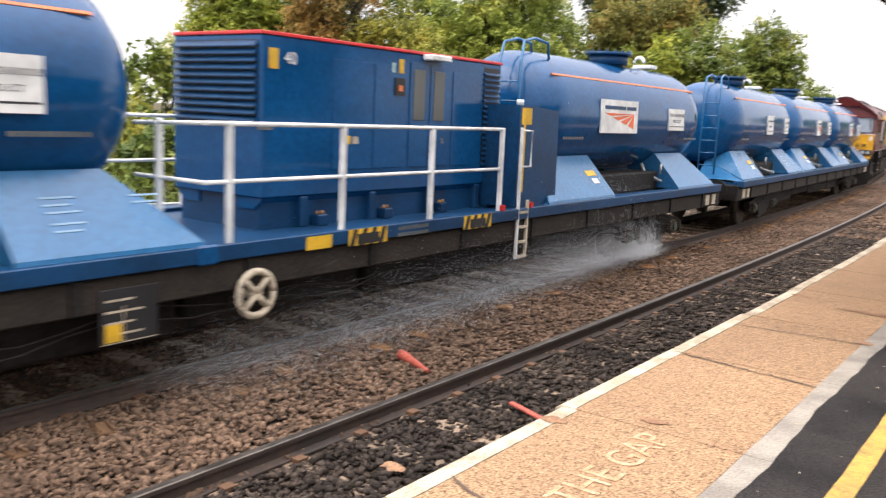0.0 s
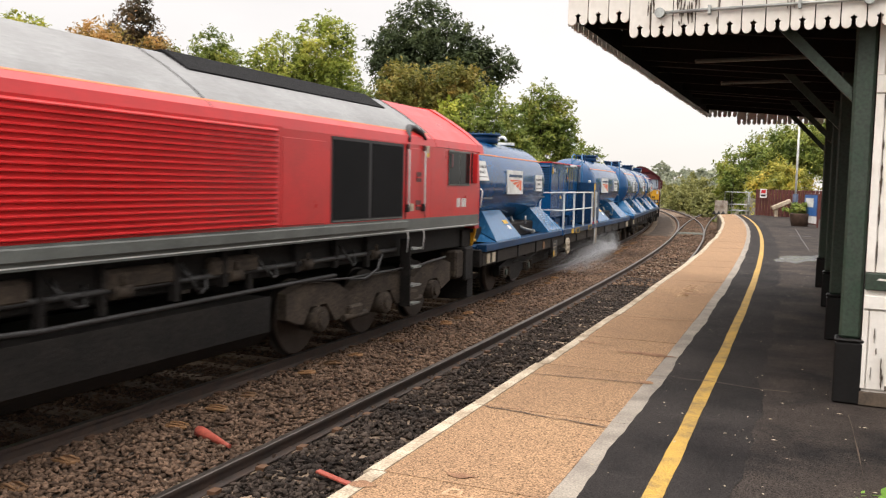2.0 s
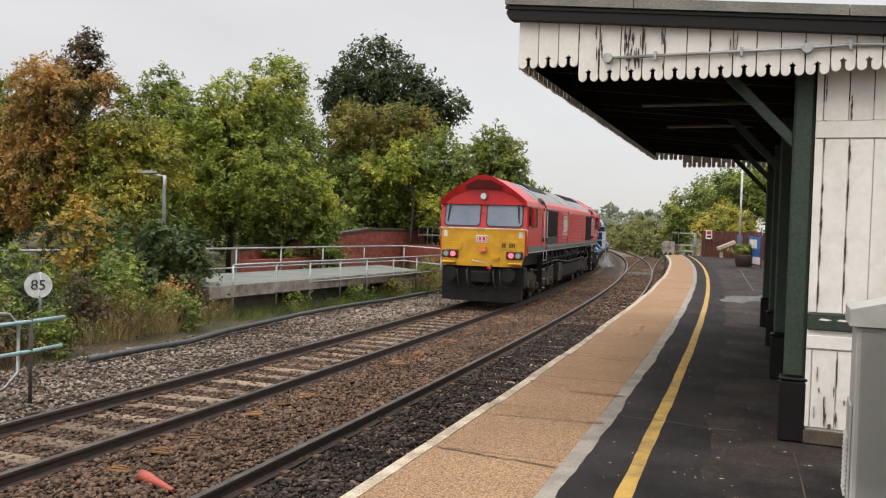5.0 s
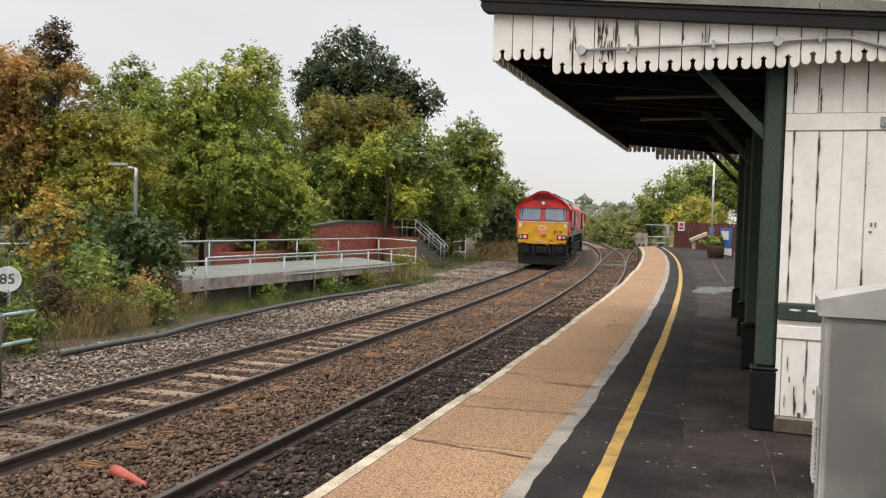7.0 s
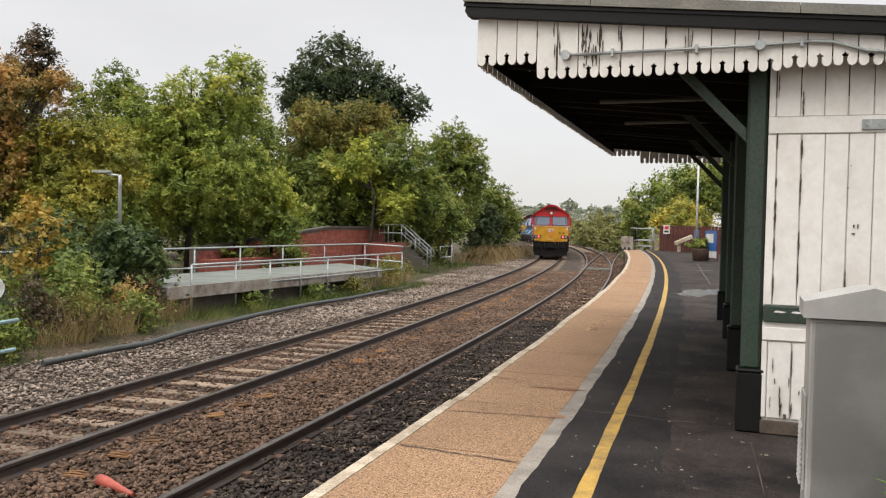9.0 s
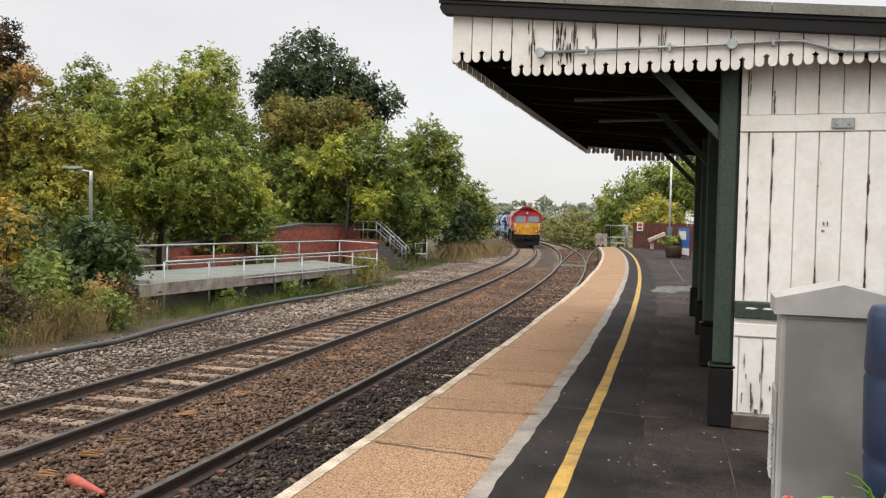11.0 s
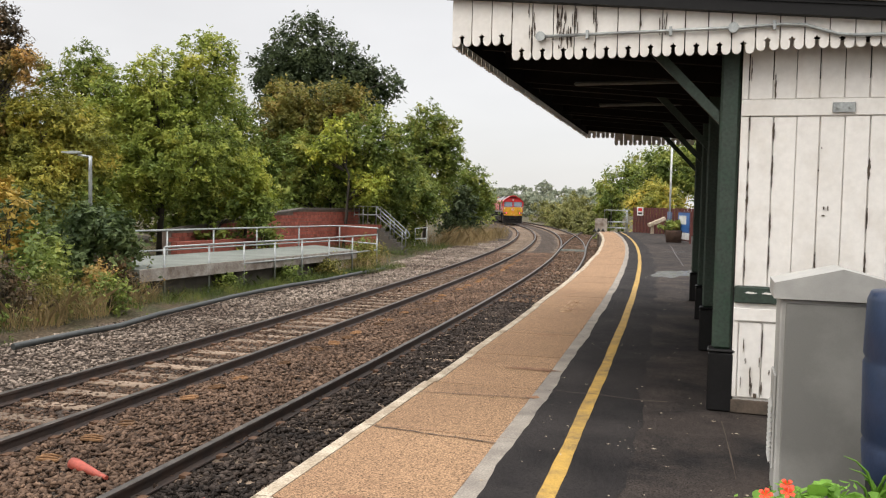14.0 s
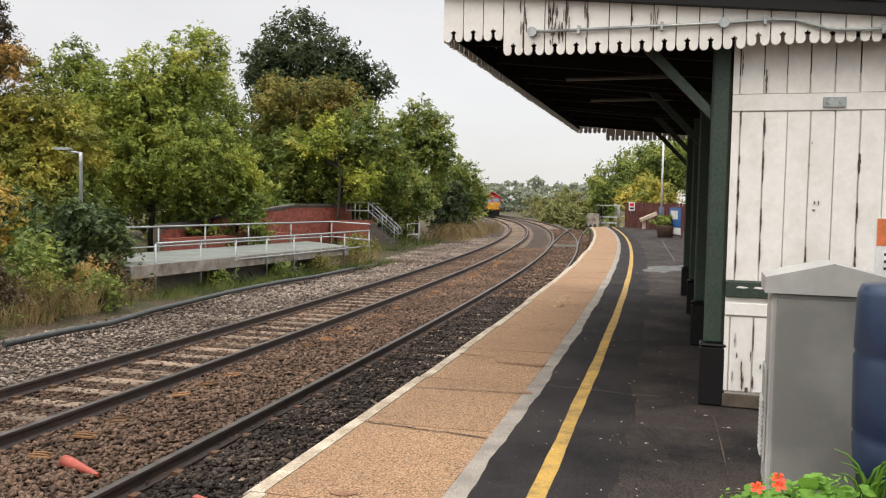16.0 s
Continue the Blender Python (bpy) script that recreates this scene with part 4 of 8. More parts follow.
                oo = [(gx0 + c, gz0), (gx1 - c, gz0), (gx1, gz0 + c), (gx1 - 0.02, gz1 - c), (gx1 - c - 0.02, gz1), (gx0 + c, gz1), (gx0, gz1 - c), (gx0, gz0 + c)]
                bm = bmesh.new()
                v0 = [bm.verts.new(scr(sx * x, z, out)) for x, z in oo]
                v1 = [bm.verts.new(scr(sx * x, z, -0.02)) for x, z in oo]
                bm.faces.new(v0)
                bm.faces.new(v1[::-1])
                for i in range(8):
                    bm.faces.new((v0[i], v1[i], v1[(i + 1) % 8], v0[(i + 1) % 8]))
                bmesh.ops.recalc_face_normals(bm, faces=bm.faces)
                part(nm, bm, mm, cab)
            bm = bmesh.new()
            tube(bm, [scr(sx * 1.0, 3.16, 0.05), scr(sx * 1.06, 2.62, 0.05)], 0.011, 6)
            tube(bm, [scr(sx * 1.05, 2.98, 0.045), scr(sx * 1.08, 2.50, 0.045)], 0.014, 6)
            part("wiper", bm, M["ink"], cab)
            # side window, mirror, door with handrails
            X = sx * 1.325
            wy = sorted((e * 8.75, e * 9.80))
            win = part("side_window", boxed(*sorted((X, X + sx * 0.012)), *wy, 2.37, 3.0, 0.006), M["loco_grey"], cab, "metal-framed sliding side window")
            for q0, q1 in ((wy[0] + 0.028, wy[0] + 0.505), (wy[0] + 0.54, wy[1] - 0.028)):
                part("pane", boxed(*sorted((X + sx * 0.006, X + sx * 0.016)), q0, q1, 2.40, 2.97), M["side_glass"], win)
            part("quarter_window", boxed(*sorted((X, X + sx * 0.014)), *sorted((e * 9.90, e * 10.16)), 2.42, 3.0, 0.02), M["side_glass"], cab)
            part("mirror", boxed(*sorted((sx * 1.36, sx * 1.46)), *sorted((e * 9.86, e * 9.90)), 2.42, 2.98, 0.01), cab_m, cab)
            dy = sorted((e * 7.0, e * 7.75))
            door = part("cab_door", boxed(*sorted((sx * 1.30, sx * 1.330)), *dy, 1.80, 2.96, 0.008), cab_m, lo, "cab side door with handrails")
            part("door_groove", boxed(*sorted((sx * 1.30, sx * 1.332)), dy[0] - 0.015, dy[0] - 0.003, 1.60, 3.0), M["ink"], door)
            part("door_groove", boxed(*sorted((sx * 1.30, sx * 1.332)), dy[1] + 0.003, dy[1] + 0.015, 1.60, 3.0), M["ink"], door)
            for hy in (e * 7.01, e * 7.63):
                part("handrail", tubed([(sx * 1.33, hy, 2.96), (sx * 1.375, hy, 2.91), (sx * 1.375, hy, 2.02), (sx * 1.33, hy, 1.97)], 0.014), M["white_rail"], door, "white handrail")
                part("rail_foot", boxed(*sorted((sx * 1.331, sx * 1.385)), hy - 0.03, hy + 0.03, 1.94, 2.06, 0.006), M["ink"], door)
                part("rail_foot", boxed(*sorted((sx * 1.331, sx * 1.37)), hy - 0.025, hy + 0.025, 2.93, 3.02, 0.006), M["maroon"], door)
                part("lower_handrail", tubed([(sx * 1.36, hy, 1.62), (sx * 1.38, hy, 1.55), (sx * 1.36, hy, 1.30)], 0.009, 6), M["white_rail"], door, "white handrail")
            for hz in (1.96, 2.42):
                recess = part("foot_recess", boxed(*sorted((sx * 1.331, sx * 1.336)), *sorted((e * 7.37, e * 7.57)), hz, hz + 0.16), M["maroon"], door)
                part("recess_bar", boxed(*sorted((sx * 1.336, sx * 1.35)), *sorted((e * 7.38, e * 7.56)), hz + 0.06, hz + 0.085), cab_m, recess)
            part("data_plate", boxed(*sorted((sx * 1.331, sx * 1.336)), *sorted((e * 7.11, e * 7.29)), 1.95, 2.07), M["cream"], door)
            lab = part("warning_label", boxed(*sorted((sx * 1.326, sx * 1.331)), e * 7.83 - 0.055, e * 7.83 + 0.055, 2.83, 3.02), M["cream"], door)
            part("label_patch", boxed(*sorted((sx * 1.331, sx * 1.333)), e * 7.83 - 0.045, e * 7.83 + 0.045, 2.84, 2.90), M["sign_yellow"], lab)
            part("grab_handle", tubed([(sx * 1.33, e * 8.80, 2.94), (sx * 1.37, e * 8.83, 2.92), (sx * 1.37, e * 8.83, 2.70), (sx * 1.33, e * 8.80, 2.68)] if e > 0 else [(sx * 1.33, e * 10.2, 2.94), (sx * 1.36, e * 10.2, 2.90), (sx * 1.36, e * 10.2, 2.70), (sx * 1.33, e * 10.2, 2.68)], 0.012, 6), M["maroon"], cab)
            part("door_hood", tubed([(sx * 1.32, e * 7.77, 3.12), (sx * 1.25, e * 7.72, 3.23), (sx * 1.17, e * 7.58, 3.30), (sx * 1.17, e * 7.40, 3.30), (sx * 1.25, e * 7.22, 3.21), (sx * 1.33, e * 7.10, 3.06)], [0.02, 0.045, 0.055, 0.055, 0.04, 0.02], 8), M["ink"], roof, "black curved door hood")
            for hz in (0.42, 0.72, 1.02, 1.32):
                part("step", boxed(*sorted((sx * 1.20, sx * 1.38)), e * 7.38 - 0.16, e * 7.38 + 0.16, hz, hz + 0.03), M["steel"], lo)
            part("step_frame", boxed(*sorted((sx * 1.15, sx * 1.34)), e * 7.38 - 0.19, e * 7.38 - 0.165, 0.40, 1.5), M["under"], lo)
            # running number and small panel, as bars
            if e * sx > 0:
                bm = bars(bmesh.new(), sx * 1.3215, 9.43 * e - 0.24, 9.43 * e - 0.06, 1.98, 2.14, 2, gap=0.22, side=sx)
                bars(bm, sx * 1.3215, 9.43 * e + 0.01, 9.43 * e + 0.25, 1.98, 2.14, 3, gap=0.25, side=sx)
                tagged(part("number_bars", bm, M["sign_white"], cab), kind="stuff")
            else:
                bm = bmesh.new()
                for z0, z1, q0, q1 in ((2.0, 2.012, -0.13, 0.13), (2.20, 2.212, -0.13, 0.13), (2.012, 2.20, -0.13, -0.118), (2.012, 2.20, 0.118, 0.13), (2.05, 2.06, -0.09, 0.09), (2.10, 2.11, -0.09, 0.09), (2.15, 2.16, -0.09, 0.09)):
                    box(bm, *sorted((sx * 1.3205, sx * 1.324)), e * 7.97 + q0, e * 7.97 + q1, z0, z1)
                tagged(part("outline_mark", bm, M["cream"], cab), kind="stuff")
            # buffers, yellow corner, lamps
            bm = bmesh.new()
            tube(bm, [(sx * 0.87, e * 10.2, 0.98), (sx * 0.87, e * 10.75, 0.98)], 0.13, 14)
            tube(bm, [(sx * 0.87, e * 10.75, 0.98), (sx * 0.87, e * 10.82, 0.98)], 0.20, 16)
            part("buffer", bm, M["under"], lo)
            lamp = part("lamp_housing", boxed(sx * 0.98 - 0.25, sx * 0.98 + 0.25, *sorted((e * 10.40, e * 10.53)), 1.43, 1.66, 0.03), M["ink"], cab, "black lamp cluster")
            for lx, mm in ((0.88, "lamp_glass" if not tail else "tail_light"), (1.09, "lamp_glass")):
                part("lamp", tubed([(sx * lx, e * 10.531, 1.545), (sx * lx, e * 10.545, 1.545)], 0.078, 16), M[mm], lamp, "lit red tail lamp" if mm == "tail_light" else "unlit lamp")
            part("lamp_bracket", boxed(sx * 1.0 - 0.2, sx * 1.0 + 0.2, *sorted((e * 10.44, e * 10.62)), 1.27, 1.33, 0.02), end_m, cab)
            part("warning_label", boxed(sx * 1.14 - 0.055, sx * 1.14 + 0.055, *sorted((e * 10.452, e * 10.457)), 2.06, 2.24), M["sign_white"], cab)
        # yellow end, rail, panels, hoses, plough
        oo = [(1.262, 2.33), (1.262, 1.55), (1.18, 1.20), (-1.18, 1.20), (-1.262, 1.55), (-1.262, 2.33)]
        end = part("end_panel", prismed(oo, "y", e * 10.405, e * 10.45), end_m, cab, "yellow warning end")
        part("end_panel_recess", boxed(-1.05, -0.62, *sorted((e * 10.452, e * 10.475)), 1.66, 1.90, 0.01), end_m, end)
        part("number_panel", boxed(0.55, 1.02, *sorted((e * 10.452, e * 10.47)), 1.70, 1.98, 0.01), end_m, end)
        bm = bmesh.new()
        for i in range(6):
            if i != 2:
                box(bm, 0.60 + i * 0.062 + (0.03 if i > 1 else 0), 0.60 + i * 0.062 + 0.04 + (0.03 if i > 1 else 0), *sorted((e * 10.471, e * 10.476)), 1.77, 1.90)
        tagged(part("number_bars", bm, M["ink"], end), kind="stuff")
        part("end_rail", tubed([(-1.34, e * 10.4, 1.95), (-1.34, e * 10.5, 2.28), (-1.28, e * 10.52, 2.32), (1.28, e * 10.52, 2.32), (1.34, e * 10.5, 2.28), (1.34, e * 10.4, 1.95)], 0.014, 6), M["white_rail"], end, "white rail across the end")
        lg = part("maker_plate", boxed(-0.20, 0.17, *sorted((e * 10.452, e * 10.466)), 1.90, 2.12, 0.012), M["sign_white"], end, "white plate with red bars")
        for q in ((-0.17, 0.14, 2.075, 2.09), (-0.17, 0.14, 1.93, 1.945), (-0.17, -0.15, 1.93, 2.09), (0.12, 0.14, 1.93, 2.09), (-0.11, -0.04, 1.96, 2.06), (0.0, 0.08, 1.96, 2.06)):
            part("plate_bar", boxed(q[0], q[1], *sorted((e * 10.466, e * 10.470)), q[2], q[3]), M["red"], lg)
        part("multiple_socket", prismed([(-0.10, 1.78), (0.12, 1.78), (0.12, 1.66), (0.02, 1.62), (-0.10, 1.66)], "y", e * 10.45, e * 10.58), M["stripe"], end, "orange jumper socket cover")
        part("end_handle", tubed([(-0.25, e * 10.46, 1.42), (-0.25, e * 10.60, 1.36), (0.20, e * 10.60, 1.30), (0.20, e * 10.46, 1.34)], 0.013, 6), M["white_rail"], end)
        part("lamp_iron", prismed([(0.36, 1.44), (0.52, 1.50), (0.50, 1.40)], "y", e * 10.45, e * 10.55), end_m, end)
        part("under_cab", boxed(-1.15, 1.15, *sorted((e * 9.95, e * 10.40)), 1.198, 1.52, 0.01), M["under"], lo)
        part("coupler_bracket", boxed(-0.3, 0.3, *sorted((e * 10.2, e * 10.62)), 0.72, 1.05, 0.03), M["under"], lo)
        part("buffer_beam", boxed(-1.25, 1.25, *sorted((e * 9.9, e * 10.32)), 0.55, 1.195, 0.03), M["under"], lo)
        part("plough", prismed([(-1.2, 0.20), (-0.9, 0.16), (0.9, 0.16), (1.2, 0.20), (1.2, 0.60), (-1.2, 0.60)], "y", e * 10.15, e * 10.45), M["under"], lo, "black snowplough")
        bm = bmesh.new()
        for hx in (-0.75, -0.45, 0.35, 0.55):
            tube(bm, [(hx, e * 10.33, 1.12), (hx + 0.02, e * 10.55, 1.05), (hx + 0.05, e * 10.56, 0.7), (hx + 0.12, e * 10.5, 0.55), (hx + 0.2, e * 10.36, 0.6)], 0.025, 6)
        tube(bm, [(0.30, e * 10.33, 1.28), (0.28, e * 10.6, 1.15), (0.24, e * 10.6, 0.75), (0.05, e * 10.55, 0.55), (-0.05, e * 10.5, 0.5)], 0.03, 6)
        part("brake_hoses", bm, M["hose"], lo)
        part("hose_tap", boxed(0.20, 0.32, *sorted((e * 10.55, e * 10.64)), 1.12, 1.2, 0.02), M["red"], lo)
    # side grilles and louvred panels
    for sx in (1, -1):
        X = sx * 1.322
        for g0, g1, n in ((-6.85, -4.35, 1), (4.65, 6.90, 2)):
            gr = part("side_grille", boxed(*sorted((X - sx * 0.02, X + sx * 0.004)), g0, g1, 1.84, 3.0), M["ink"], lo, "black side grille")
            dd = (g1 - g0) / n
            for i in range(n):
                part("grille_mesh", boxed(*sorted((X, X + sx * 0.012)), g0 + i * dd + 0.05, g0 + (i + 1) * dd - 0.05, 2.10 if n == 1 else 1.88, 2.96, 0.004), M["grille"], gr)
            part("grille_bar", boxed(*sorted((X, X + sx * 0.02)), g0 + 0.04, g1 - 0.04, 2.06 if n == 1 else 1.85, 2.075 if n == 1 else 1.865), M["loco_grey"], gr)
        sl = bmesh.new()
        prism(sl, [(0, 0.0), (0.030, 0.010), (0.030, 0.022), (0, 0.044)], "y", -4.25, 3.35)
        slat = mesh_of(sl, "louvre_slat", side_m)
        lv = part("louvre_panel", boxed(*sorted((X - sx * 0.02, X + sx * 0.003)), -4.28, 3.48, 1.84, 3.04), side_m, lo, "ribbed side panel")
        for i in range(19):
            s = part("louvre_slat", slat, None, lv)
            s.matrix_basis = pose(sx * 1.325, 0 if sx > 0 else -0.9, 1.85 + i * 0.062, 0, 0, 0 if sx > 0 else 180)
        part("panel_seam", boxed(*sorted((X, X + sx * 0.026)), -1.70, -1.66, 1.84, 3.05), M["maroon"], lv)
        part("flat_strip", boxed(*sorted((X, X + sx * 0.034)), -1.655, -1.48, 1.84, 3.05), side_m, lv)
        part("flat_panel", boxed(*sorted((X, X + sx * 0.012)), 3.45, 4.50, 1.84, 2.92, 0.006), side_m, lo)
        part("warning_label", boxed(*sorted((X, X + sx * 0.006)), 4.40, 4.50, 2.70, 2.90), M["sign_yellow"], lo)
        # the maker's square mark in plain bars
        mk = part("square_mark", boxed(*sorted((X + sx * 0.031, X + sx * 0.040)), -2.96, -2.04, 2.14, 2.185), M["sign_white"], lo, "pale double square outline with two upright shapes")
        for q in ((-2.96, -2.04, 2.80, 2.845), (-2.96, -2.905, 2.185, 2.80), (-2.095, -2.04, 2.185, 2.80), (-3.08, -1.92, 2.045, 2.062), (-3.08, -1.92, 2.923, 2.94), (-3.15, -3.125, 2.13, 2.86), (-1.875, -1.85, 2.13, 2.86),
                  (-2.83, -2.73, 2.26, 2.72), (-2.73, -2.61, 2.26, 2.33), (-2.73, -2.61, 2.65, 2.72), (-2.62, -2.54, 2.30, 2.68), (-2.46, -2.37, 2.26, 2.72), (-2.37, -2.24, 2.26, 2.33), (-2.37, -2.24, 2.46, 2.52), (-2.37, -2.24, 2.65, 2.72), (-2.26, -2.18, 2.30, 2.46), (-2.26, -2.18, 2.52, 2.68)):
            part("mark_bar", boxed(*sorted((X + sx * 0.031, X + sx * 0.040)), *q), M["sign_white"], mk)
        for cy, cz, c0, c1 in ((-3.08, 2.13, -3.15, 2.045), (-3.08, 2.86, -3.15, 2.94), (-1.92, 2.13, -1.85, 2.045), (-1.92, 2.86, -1.85, 2.94)):
            part("mark_corner", tubed([(X + sx * 0.034, cy, c1), (X + sx * 0.034, (cy + c0 * 2) / 3, (cz + c1 * 2) / 3), (X + sx * 0.034, c0, cz)], 0.010, 6), M["sign_white"], mk)
        # under the sill: boxes, pipes, tank
        part("fuel_tank", prismed([(sx * 0.2, 0.38), (sx * 1.05, 0.38), (sx * 1.22, 0.55), (sx * 1.22, 0.98), (sx * 0.2, 0.98)], "y", -2.2, 3.4), M["under"], lo)
        part("battery_box", boxed(*sorted((sx * 0.5, sx * 1.25)), -3.22, -2.30, 0.42, 1.10, 0.02), M["bogie"], lo)
        part("box_lid", boxed(*sorted((sx * 1.25, sx * 1.262)), -3.17, -2.35, 0.74, 1.06, 0.006), M["bogie"], lo)
        for q in (-3.05, -2.55):
            part("box_label", boxed(*sorted((sx * 1.262, sx * 1.266)), q, q + 0.16, 0.82, 0.92), M["clip_orange"], lo)
        for k, (a, b) in enumerate(((-1.2, -0.1), (0.75, 1.75), (2.3, 3.2))):
            part("equipment_box", boxed(*sorted((sx * 0.8, sx * 1.20)), a, b, 1.30, 1.52, 0.04), M["bogie"], lo)
        bm = bmesh.new()
        tube(bm, [(sx * 1.15, -7.0, 1.30), (sx * 1.15, 7.0, 1.33)], 0.035, 8)
        tube(bm, [(sx * 1.20, -6.9, 1.18), (sx * 1.20, -3.6, 1.22), (sx * 1.20, 0, 1.06), (sx * 1.20, 5.0, 1.1)], 0.028, 8)
        tube(bm, [(sx * 1.2, -6.4, 1.3), (sx * 1.28, -6.25, 1.28), (sx * 1.3, -6.1, 1.1), (sx * 1.25, -5.8, 0.98), (sx * 1.2, -5.4, 1.0)], 0.022, 8)
        tube(bm, [(sx * 1.2, 6.4, 1.3), (sx * 1.28, 6.25, 1.28), (sx * 1.3, 6.1, 1.1), (sx * 1.25, 5.8, 0.98), (sx * 1.2, 5.4, 1.0)], 0.022, 8)
        part("pipe_run", bm, M["hose"], lo)
        # brackets, valves and looped hoses under the sill
        rgu = random.Random(17)
        for k in range(15):
            yy = -6.2 + k * 0.86 + rgu.uniform(-0.2, 0.2)
            z1 = rgu.uniform(1.02, 1.22)
            part("bracket", boxed(*sorted((sx * 1.10, sx * (1.17 + 0.05 * rgu.random()))), yy - 0.035, yy + 0.035, z1, 1.60, 0.008), M["under"], lo)
            if k % 2:
                bm = tubed([(sx * 1.14, yy + 0.12, 1.50), (sx * 1.24, yy + 0.16, 1.36), (sx * 1.27, yy + 0.30, 1.16 + 0.08 * rgu.random()), (sx * 1.22, yy + 0.46, 1.22), (sx * 1.14, yy + 0.52, 1.40)], 0.018, 6)
                part("hose_loop", bm, M["hose"], lo)
            else:
                bm = tubed([(sx * 1.16, yy + 0.10, 1.30), (sx * 1.16, yy + 0.34, 1.30)], 0.075, 10)
                tube(bm, [(sx * 1.22, yy + 0.20, 1.36), (sx * 1.22, yy + 0.20, 1.46)], 0.022, 6)
                part("valve", bm, M["bogie"], lo)
    part("underframe", boxed(-1.1, 1.1, -10.2, 10.2, 1.2, 1.609, 0.02), M["under"], lo)
    for e in (-1, 1):
        bg = part("bogie", boxed(-0.6, 0.6, e * 6.6 - 2.2, e * 6.6 + 2.2, 0.55, 0.95, 0.03), M["under"], lo)
        for sx in (1, -1):
            y0 = e * 6.6
            o = [(y0 - 2.75, 0.62), (y0 - 2.75, 0.95), (y0 - 2.3, 1.05), (y0 - 1.5, 0.98), (y0 - 1.1, 0.82), (y0 - 0.7, 0.98), (y0 + 0.7, 0.98), (y0 + 1.1, 0.82), (y0 + 1.5, 0.98), (y0 + 2.3, 1.05), (y0 + 2.75, 0.95), (y0 + 2.75, 0.62),
                 (y0 + 2.35, 0.50), (y0 + 2.15, 0.72), (y0 + 1.75, 0.72), (y0 + 1.5, 0.45), (y0 + 0.45, 0.45), (y0 + 0.25, 0.70), (y0 - 0.25, 0.70), (y0 - 0.45, 0.45), (y0 - 1.5, 0.45), (y0 - 1.75, 0.72), (y0 - 2.15, 0.72), (y0 - 2.35, 0.50)]
            bm = prismed(o, "x", *sorted((sx * 1.02, sx * 1.16)))
            bmesh.ops.triangulate(bm, faces=[f_ for f_ in bm.faces if len(f_.verts) > 4])
            part("bogie_frame", bm, M["bogie"], bg)
            for dy in (-1.95, 0.0, 1.95):
                put_wheel(bg, sx * 0.75, y0 + dy, 0.53)
                bm = bmesh.new()
                disc(bm, *sorted((sx * 0.9, sx * 1.22)), y0 + dy, 0.53, 0.17, 14)
                disc(bm, *sorted((sx * 1.2, sx * 1.26)), y0 + dy, 0.53, 0.11, 12)
                part("axle_box", bm, M["bogie"], bg)
            for dy in (-1.0, 1.0):
                bm = boxed(*sorted((sx * 1.10, sx * 1.24)), y0 + dy - 0.2, y0 + dy + 0.2, 0.42, 0.62, 0.03)
                tube(bm, [(sx * 1.2, y0 + dy - 0.35, 0.46), (sx * 1.2, y0 + dy + 0.35, 0.46)], 0.05, 8)
                part("brake_cylinder", bm, M["bogie"], bg)
            part("sandbox", boxed(*sorted((sx * 0.85, sx * 1.2)), *sorted((e * 9.55, e * 9.95)), 0.62, 1.15, 0.04), M["bogie"], lo)
            tube_bm = tubed([(sx * 1.2, y0 - 2.4, 1.08), (sx * 1.2, y0 - 1.2, 1.02), (sx * 1.2, y0 + 1.2, 1.02), (sx * 1.2, y0 + 2.4, 1.08)], 0.018, 6)
            part("brake_pipe", tube_bm, M["hose"], bg)
    # true length over the bodywork
    done = set()
    for o in lo.children_recursive:
        o.location.y *= 0.995
        if o.data is not WHEEL and o.data.name not in done:
            done.add(o.data.name)
            o.data.transform(Matrix.Diagonal((1, 0.995, 1, 1)))
    return lo


TANK_Z, TANK_R = 2.455, 0.965


